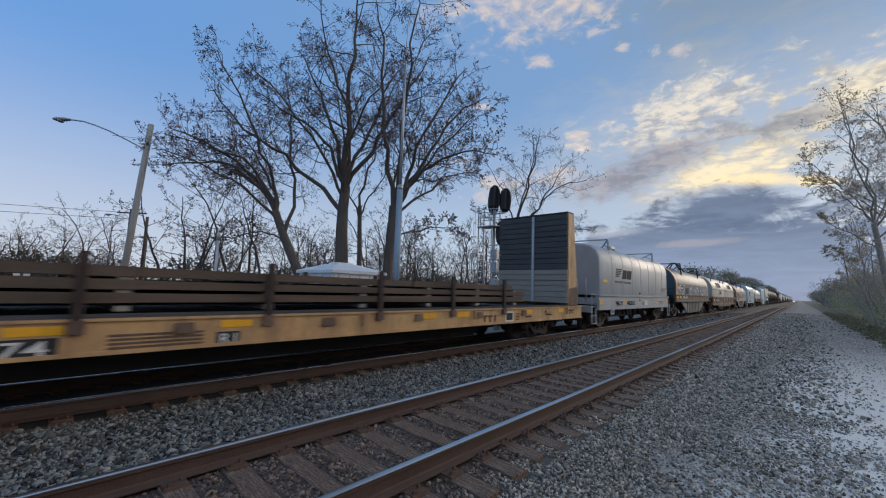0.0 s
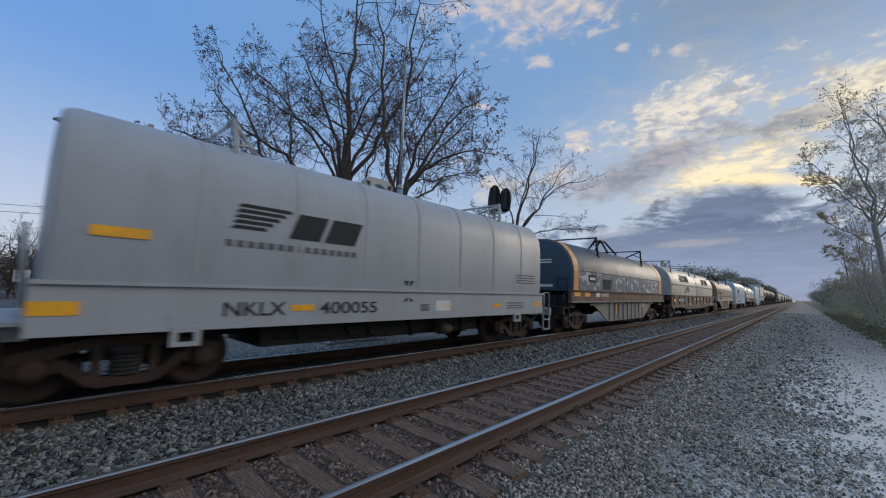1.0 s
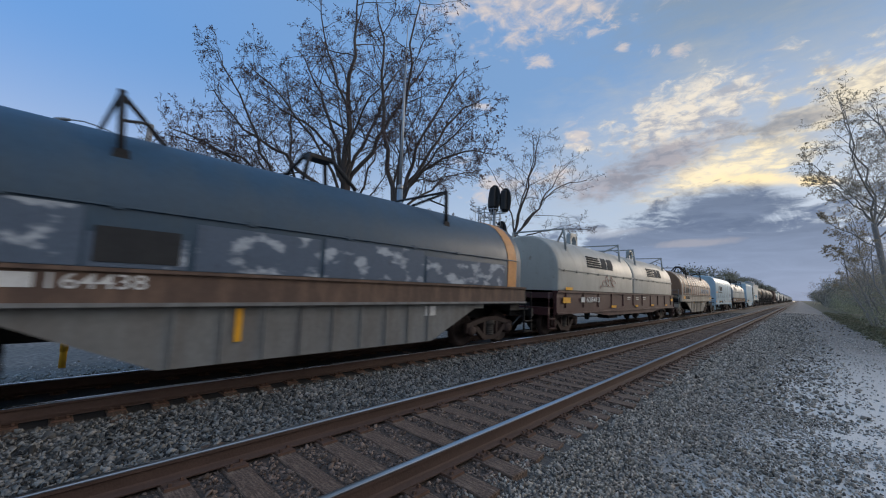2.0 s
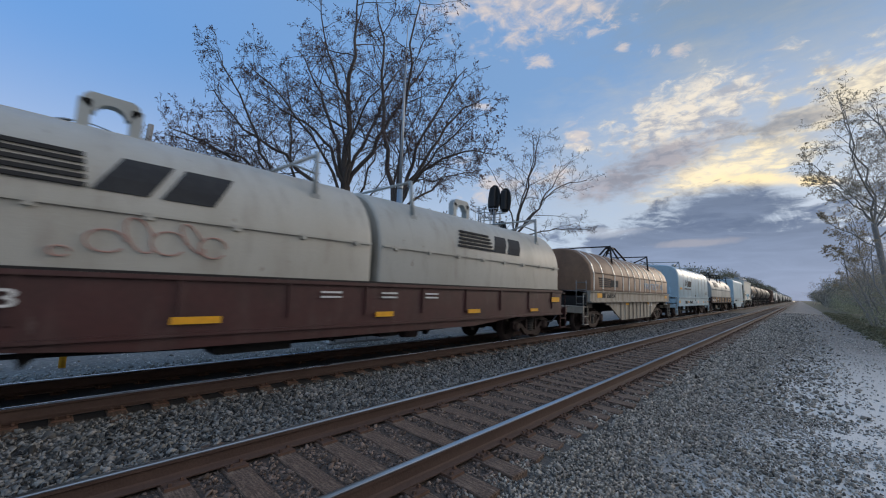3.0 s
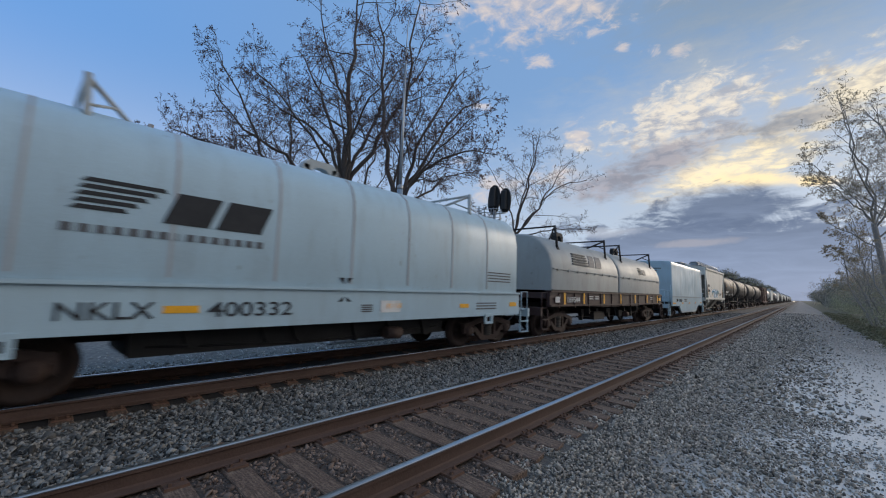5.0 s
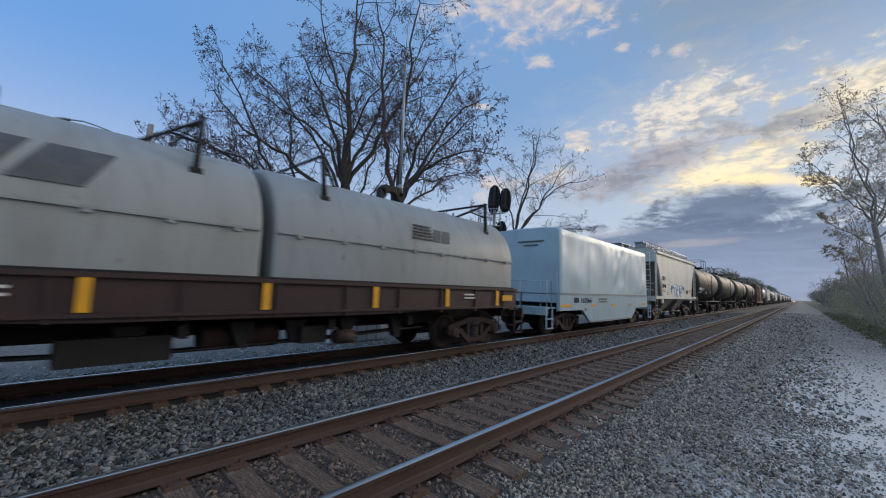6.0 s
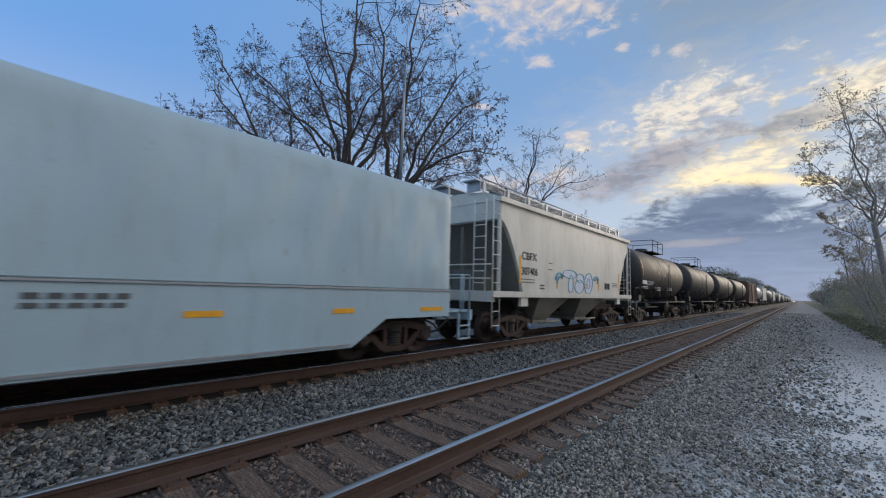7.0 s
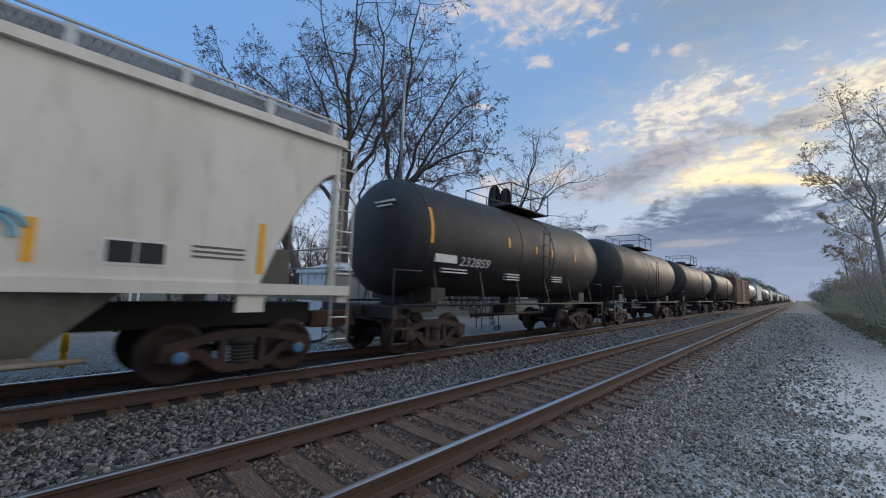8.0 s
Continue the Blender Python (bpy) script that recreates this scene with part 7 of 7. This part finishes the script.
    part("ladder_cage", bm, M["galv"], t)
    bm = bmesh.new()
    for z in (2.2, 3.0, 3.6):
        box(bm, (0.16, -0.12, z), (0.34, 0.24, 0.5))
    bevelled(bm, 0.02)
    for x in (-0.18, 0.32):
        tube(bm, [(x, 0.05, 0.1), (x, 0.05, 4.9)], 0.025, 6)
    for z in (1.4, 2.7, 3.4, 4.1):
        box(bm, (0.05, 0.05, z), (0.75, 0.05, 0.05))
    part("relay_case", bm, M["galv"], t)


signal_bridge_mast()


def signal_hut():
    t = thing("signal_hut", pose(-12.1, 7.9, -0.02), "white aluminium railway equipment hut with a shallow hip roof", "hut")
    bm = bmesh.new()
    box(bm, (0, 0, 1.18), (2.2, 2.05, 2.25))
    bevelled(bm, 0.02)
    part("wall", bm, M["hut"], t)
    bm = bmesh.new()
    for k in range(5):
        box(bm, (1.108, -0.82 + 0.41 * k, 1.15), (0.014, 0.03, 2.15))
        box(bm, (-0.9 + 0.45 * k, -1.033, 1.15), (0.03, 0.014, 2.15))
    part("panel_seam", bm, M["galv"], t)
    bm = bmesh.new()
    box(bm, (0, 0, 2.33), (2.36, 2.22, 0.10))
    box(bm, (0, 0, 2.50), (2.36, 2.22, 0.24), (0.32, 0.40))
    box(bm, (0, 0, 2.65), (0.5, 0.6, 0.07))
    part("roof", bm, M["hut"], t, "white shallow hip roof with a vent cap")
    bm = bmesh.new()
    box(bm, (0.25, -1.04, 1.05), (0.85, 0.04, 1.95))
    door = part("door", bm, M["hut"], t)
    bm = bmesh.new()
    box(bm, (0.58, -1.08, 1.05), (0.04, 0.06, 0.16))
    part("door_handle", bm, M["steel_dark"], door)
    bm = bmesh.new()
    box(bm, (0, 0, -0.05), (2.5, 2.3, 0.22))
    part("plinth", bm, M["lot"], t)


signal_hut()


def mast():
    t = thing("tall_mast", pose(-12.25, 10.6, -0.05), "tall slim blue-grey steel mast in two tapering sections", "mast")
    bm = bmesh.new()
    tube(bm, [(0, 0, 0), (0, 0, 6.1)], 0.145, 14, 0.125)
    lathe(bm, [(0, 0.26), (0.05, 0.26), (0.06, 0.16), (0.4, 0.15)], "z", sides=14)
    part("lower_section", bm, M["mast_blue"], t)
    bm = bmesh.new()
    tube(bm, [(0, 0, 6.05), (0, 0, 12.3)], 0.07, 12, 0.045)
    lathe(bm, [(6.0, 0.13), (6.15, 0.13), (6.22, 0.07)], "z", sides=14)
    part("upper_section", bm, M["galv"], t)
    bm = bmesh.new()
    tube(bm, [(0, 0, 12.2), (0.05, 0, 13.6)], 0.02, 6)
    tube(bm, [(-0.22, 0, 12.1), (0.22, 0, 12.1)], 0.02, 6)
    part("antenna", bm, M["galv"], t)


mast()


def street_lamp(name, place, h, arm, r, label, material="pole_wood", lean=(0.0, 0.0)):
    t = thing(name, place, label, "street lamp")
    bm = bmesh.new()
    tube(bm, [(0, 0, -0.3), (lean[0] * h, lean[1] * h, h)], r * 1.25, 12, r)
    part("pole", bm, M[material], t)
    top = Vector((lean[0] * h, lean[1] * h, h))
    s = Vector(arm)
    pts = [top + Vector((0, 0, -1.35)) + s * k + Vector((0, 0, z)) for k, z in ((0.0, 0.0), (0.25, 0.50), (0.5, 0.98), (0.68, 1.25), (0.82, 1.42), (1.0, 1.50))]
    bm = bmesh.new()
    tube(bm, pts, 0.035, 8)
    tube(bm, [top + Vector((0, 0, -0.75)), top + s * 0.45 + Vector((0, 0, -0.60))], 0.012, 5)
    part("arm", bm, M["galv"], t)
    d = s.normalized()
    bm = bmesh.new()
    lathe(bm, [(-0.42, 0.04), (-0.36, 0.09), (-0.1, 0.15), (0.25, 0.16), (0.42, 0.10), (0.46, 0.03)], "x", (0, 0, 0), 14)
    for v in bm.verts:
        v.co.z *= 0.62
    head = part("lamp_head", bm, M["galv"], t, "grey cobra-head lamp")
    head.location = pts[-1] + d * 0.32
    head.rotation_euler = (0, 0, math.atan2(d.y, d.x))
    bm = bmesh.new()
    lathe(bm, [(-0.10, 0.05), (-0.14, 0.12), (-0.06, 0.14)], "z", (0.08, 0, 0), 12)
    part("lens", bm, M["lamp_glass"], head)
    return t


street_lamp("street_lamp", pose(-24.05, 3.43, -0.05), 9.5, (-3.1, -2.75, 0), 0.125, "grey wooden pole with a long curved lamp arm", lean=(0.076, 0.046))
street_lamp("street_lamp", pose(-52.0, 9.2, -0.05), 8.6, (-3.0, -2.6, 0), 0.14, "distant wooden pole with a lamp arm", "pole_dark")


def utility_pole(x, y, h, name="utility_pole"):
    t = thing(name, pose(x, y, -0.05, 0, 0, 48), "dark wooden utility pole with one crossarm", "utility pole")
    bm = bmesh.new()
    tube(bm, [(0, 0, -0.2), (0, 0, h)], 0.17, 10, 0.12)
    part("pole", bm, M["pole_dark"], t)
    bm = bmesh.new()
    box(bm, (0, 0.12, h - 0.35), (2.6, 0.10, 0.12))
    tube(bm, [(-0.7, 0.12, h - 0.4), (0, 0.12, h - 1.1)], 0.02, 5)
    tube(bm, [(0.7, 0.12, h - 0.4), (0, 0.12, h - 1.1)], 0.02, 5)
    part("crossarm", bm, M["pole_dark"], t)
    for k in (-1.15, -0.55, 0.55, 1.15):
        bm = bmesh.new()
        lathe(bm, [(h - 0.29, 0.03), (h - 0.2, 0.05), (h - 0.12, 0.03)], "z", (k, 0.12, 0), 8)
        part("insulator", bm, M["galv"], t)


utility_pole(-46.2, 6.9, 8.4)
utility_pole(-74.0, 13.3, 8.6)


def cable(points, r, label):
    bm = bmesh.new()
    pts = []
    a, b, sag = Vector(points[0]), Vector(points[1]), points[2]
    for k in range(17):
        t = k / 16
        pts.append(a.lerp(b, t) - Vector((0, 0, 4 * sag * t * (1 - t))))
    tube(bm, pts, r, 5)
    ob = new("overhead_cable", mesh_of("overhead_cable", bm, M["wire"]))
    return tagged(ob, label, "cable", "overhead cables")


cable(((-22.95, 3.9, 8.9), (-18.3, 9.9, 4.6), 0.9), 0.016, "thin black cable hanging from the lamp pole")
for z in (8.0, 7.4):
    cable(((-46.2, 6.9, z), (-62, -60, z), 1.0), 0.02, "thin black overhead street cable")


def post(name, x, y, h, r, material, label, category, cap=None):
    t = thing(name, pose(x, y, -0.06), label, category)
    bm = bmesh.new()
    tube(bm, [(0, 0, 0), (0, 0, h)], r, 10, r * 0.9)
    part("shaft", bm, M[material], t)
    if cap:
        bm = bmesh.new()
        lathe(bm, [(h - 0.35, r * 1.15), (h, r * 1.15), (h + 0.03, r * 0.6)], "z", sides=10)
        part("cap", bm, M[cap], t)
    return t


pale_post = post("white_post", -20.2, 6.35, 4.2, 0.07, "galv", "slim pale metal post with a grey box by the trees", "post", "galv")
bm = bmesh.new()
box(bm, (0.12, -0.10, 1.40), (0.42, 0.40, 0.75))
bevelled(bm, 0.02)
part("junction_box", bm, M["galv"], pale_post, "grey steel box")
post("marker_post", -19.6, 3.45, 1.7, 0.05, "white_mark", "white marker post with a yellow cap", "marker post", "yellow")
post("marker_post", -20.2, 3.3, 1.9, 0.05, "white_mark", "white marker post with a yellow cap", "marker post", "yellow")
post("bollard", -17.8, 2.6, 1.25, 0.07, "steel_dark", "dark steel bollard by the street", "bollard")
post("leaning_stake", -31.5, 1.7, 2.6, 0.05, "pole_wood", "thin wooden stake on the verge", "stake")
post("yellow_marker", -11.2, 0.85, 0.75, 0.06, "yellow", "short yellow marker beside the track", "marker post", "yellow")


def street_sign(x, y):
    t = thing("street_sign", pose(x, y, -0.05), "small square white sign on a thin post, seen from the railway", "sign")
    bm = bmesh.new()
    box(bm, (0, 0, 1.0), (0.06, 0.06, 2.1))
    part("sign_post", bm, M["galv"], t)
    bm = bmesh.new()
    box(bm, (0.05, 0, 1.85), (0.02, 0.62, 0.62))
    bevelled(bm, 0.008)
    p = part("panel", bm, M["white_mark"], t)
    bm = bmesh.new()
    box(bm, (0.064, 0, 1.92), (0.008, 0.12, 0.25))
    part("print", bm, M["grey_mark"], p)


street_sign(-30.0, 0.30)


# ---- small litter on the path ----
def stick(x, y, z, length, turn):
    t = thing("fallen_stick", pose(x, y, z, 0, 0, turn), "thin dark fallen stick lying on the gravel", "stick", "sticks on the path")
    bm = bmesh.new()
    tube(bm, [(-length / 2, 0, 0.012), (-length / 6, 0.03, 0.02), (length / 5, -0.02, 0.016), (length / 2, 0.02, 0.012)], 0.011, 6, 0.006)
    part("stem", bm, M["bark"], t)
    bm = bmesh.new()
    tube(bm, [(length / 6, -0.02, 0.016), (length / 4, 0.08, 0.02), (length / 3, 0.13, 0.012)], 0.006, 5, 0.003)
    part("side_twig", bm, M["twig"], t)


stick(-0.5, 9.25, ground_height(-0.5), 0.55, 8)
stick(-1.05, 9.5, ground_height(-1.05), 0.3, 60)


# ---- loose stones: one scatter for each bed ----
def rock_variants(n, seed):
    r = random.Random(seed)
    out = []
    for k in range(n):
        bm = bmesh.new()
        for c in range(9):
            d = Vector((r.gauss(0, 1), r.gauss(0, 1), r.gauss(0, 1))).normalized()
            bm.verts.new(d * r.uniform(0.8, 1.2))
        hull = bmesh.ops.convex_hull(bm, input=bm.verts)
        bmesh.ops.delete(bm, geom=[v for v in set(hull["geom_interior"] + hull["geom_unused"]) if isinstance(v, bmesh.types.BMVert)], context="VERTS")
        bmesh.ops.triangulate(bm, faces=bm.faces)
        bm.verts.index_update()
        bm.verts.ensure_lookup_table()
        vs = np.array([v.co[:] for v in bm.verts]) * np.array([1.15, r.uniform(0.6, 0.9), r.uniform(0.45, 0.75)])
        fs = np.array([[v.index for v in f.verts] for f in bm.faces])
        bm.free()
        out.append((vs, fs))
    return out


ROCKS = rock_variants(14, 3)
HEIGHT_X = np.linspace(-14, 4, 721)
HEIGHT_Z = np.array([ground_height(x) for x in HEIGHT_X])


def scatter(name, label, material, x0, x1, y0, y1, per_m2, size, seed, sink=0.25, fade=0.0, avoid=None):
    """Stones strewn over a strip, thinning out with distance along the line."""
    g = np.random.default_rng(seed)
    n = int((x1 - x0) * (y1 - y0) * per_m2)
    x, y = g.uniform(x0, x1, n), g.uniform(y0, y1, n)
    keep = np.ones(n, dtype=bool)
    if avoid is not None:
        keep &= ~avoid(x, y)
    x, y = x[keep], y[keep]
    n = len(x)
    s = size * np.exp(g.normal(0, 0.30, n))
    z = np.interp(x, HEIGHT_X, HEIGHT_Z) + s * (1 - 2 * sink) * 0.5 + g.uniform(0, 0.012, n)
    q = g.normal(size=(n, 4))
    q[:, 1:3] *= 0.6
    q /= np.linalg.norm(q, axis=1)[:, None]
    w, a, b, c = q.T
    R = np.stack([1 - 2 * (b * b + c * c), 2 * (a * b - c * w), 2 * (a * c + b * w), 2 * (a * b + c * w), 1 - 2 * (a * a + c * c), 2 * (b * c - a * w), 2 * (a * c - b * w), 2 * (b * c + a * w), 1 - 2 * (a * a + b * b)], 1).reshape(n, 3, 3)
    kind = g.integers(0, len(ROCKS), n)
    vs, fs, total = [], [], 0
    for k, (rv, rf) in enumerate(ROCKS):
        m = np.where(kind == k)[0]
        if not len(m):
            continue
        p = np.einsum("nij,vj->nvi", R[m], rv) * s[m][:, None, None] + np.stack([x[m], y[m], z[m]], 1)[:, None, :]
        vs.append(p.reshape(-1, 3))
        fs.append((rf[None] + (np.arange(len(m)) * len(rv))[:, None, None] + total).reshape(-1, 3))
        total += len(m) * len(rv)
    return tagged(new(name, from_arrays(name, np.concatenate(vs), np.concatenate(fs), M[material])), label, "ballast", kind="stuff")


def on_rail_or_tie(x, y):
    d = np.abs(((y - TIE_START) / TIE_STEP + 0.5) % 1 - 0.5) * TIE_STEP
    return (d < 0.125) | (np.abs(np.abs(x - NEAR_X) - 0.7525) < 0.085)


STONE_LABEL = "loose grey crushed stones of the ballast"
scatter("ballast_stones", STONE_LABEL, "stone", -6.62, -4.55, -0.6, 9, 980, 0.028, 1)
scatter("ballast_stones", STONE_LABEL, "stone", -6.62, -4.55, 9, 26, 380, 0.037, 2)
scatter("crib_stones", "brown-stained stones between the sleepers", "crib_stone", -4.65, -2.15, 0.2, 9, 1000, 0.024, 3, 0.42, avoid=on_rail_or_tie)
scatter("crib_stones", "brown-stained stones between the sleepers", "crib_stone", -4.65, -2.15, 9, 24, 260, 0.030, 4, 0.5, avoid=on_rail_or_tie)
def thinned_out(x, y):
    """Stones thin out towards the lightened middle of the path."""
    g = np.random.default_rng(77)
    return ((x < -2.05) & on_rail_or_tie(x, y)) | (g.random(len(x)) < np.clip((x + 1.5) / 2.3, 0, 0.93))


scatter("shoulder_stones", "grey crushed stones of the ballast shoulder, lightened for haze", "shoulder_stone", -2.30, 0.9, 1.0, 9, 1900, 0.0182, 5, 0.35, avoid=thinned_out)
scatter("shoulder_stones", "grey crushed stones of the ballast shoulder, lightened for haze", "shoulder_stone", -2.25, 0.9, 9, 30, 420, 0.031, 6, 0.35, avoid=thinned_out)
scatter("path_stones", "small pale stones on the gravel path", "path_stone", -1.6, 1.3, 2.0, 9, 260, 0.016, 7, 0.45)
scatter("path_stones", "small pale stones on the gravel path", "path_stone", -1.6, 2.7, 9, 30, 50, 0.024, 8, 0.5)
scatter("lot_stones", "pale stones on the service strip", "path_stone", -13.0, -9.8, -3, 12, 110, 0.028, 12, 0.4)
scatter("far_track_stones", "grey stones beside the far track", "stone", -9.9, -9.0, -1.5, 14, 250, 0.030, 9, 0.4)
scatter("ballast_stones", STONE_LABEL, "stone", -6.62, -4.55, 26, 60, 90, 0.05, 10)
scatter("shoulder_stones", "grey crushed stones of the ballast shoulder, lightened for haze", "shoulder_stone", -2.25, 2.6, 30, 75, 75, 0.05, 11, 0.4, avoid=thinned_out)
# sparser beds behind the standing point
scatter("ballast_stones", STONE_LABEL, "stone", -6.62, -4.55, -10, -0.6, 240, 0.040, 21)
scatter("crib_stones", "brown-stained stones between the sleepers", "crib_stone", -4.65, -2.15, -10, 0.2, 200, 0.036, 22, 0.45, avoid=on_rail_or_tie)
scatter("shoulder_stones", "grey crushed stones of the ballast shoulder, lightened for haze", "shoulder_stone", -2.25, 0.9, -10, 1.0, 420, 0.030, 23, 0.35, avoid=thinned_out)



# ---- what moves ----
def motions():
    for car, mid in CARS:
        walk(car, [(0, pose(FAR_X, mid, RAIL_TOP)), (8, pose(FAR_X, mid - SPEED * 8, RAIL_TOP))])
    walk(load, [(0, pose(FAR_X, 2.72, RAIL_TOP)), (8, pose(FAR_X, 2.72 - SPEED * 8, RAIL_TOP))])
    # wheels roll without slipping; all axles share one turn
    first = WHEELSETS[0]
    turn = math.degrees(SPEED / 0.457)
    walk(first, [(k / 30, pose(0, 0, 0.457, turn * k / 30)) for k in range(241)])
    act, slot = first.animation_data.action, first.animation_data.action_slot
    for w in scene.objects:
        if w.name.split(".")[0] == "wheelset" and w is not first:
            keys = w.animation_data_create()
            keys.action, keys.action_slot = act, slot
            w.rotation_mode = "QUATERNION"


motions()
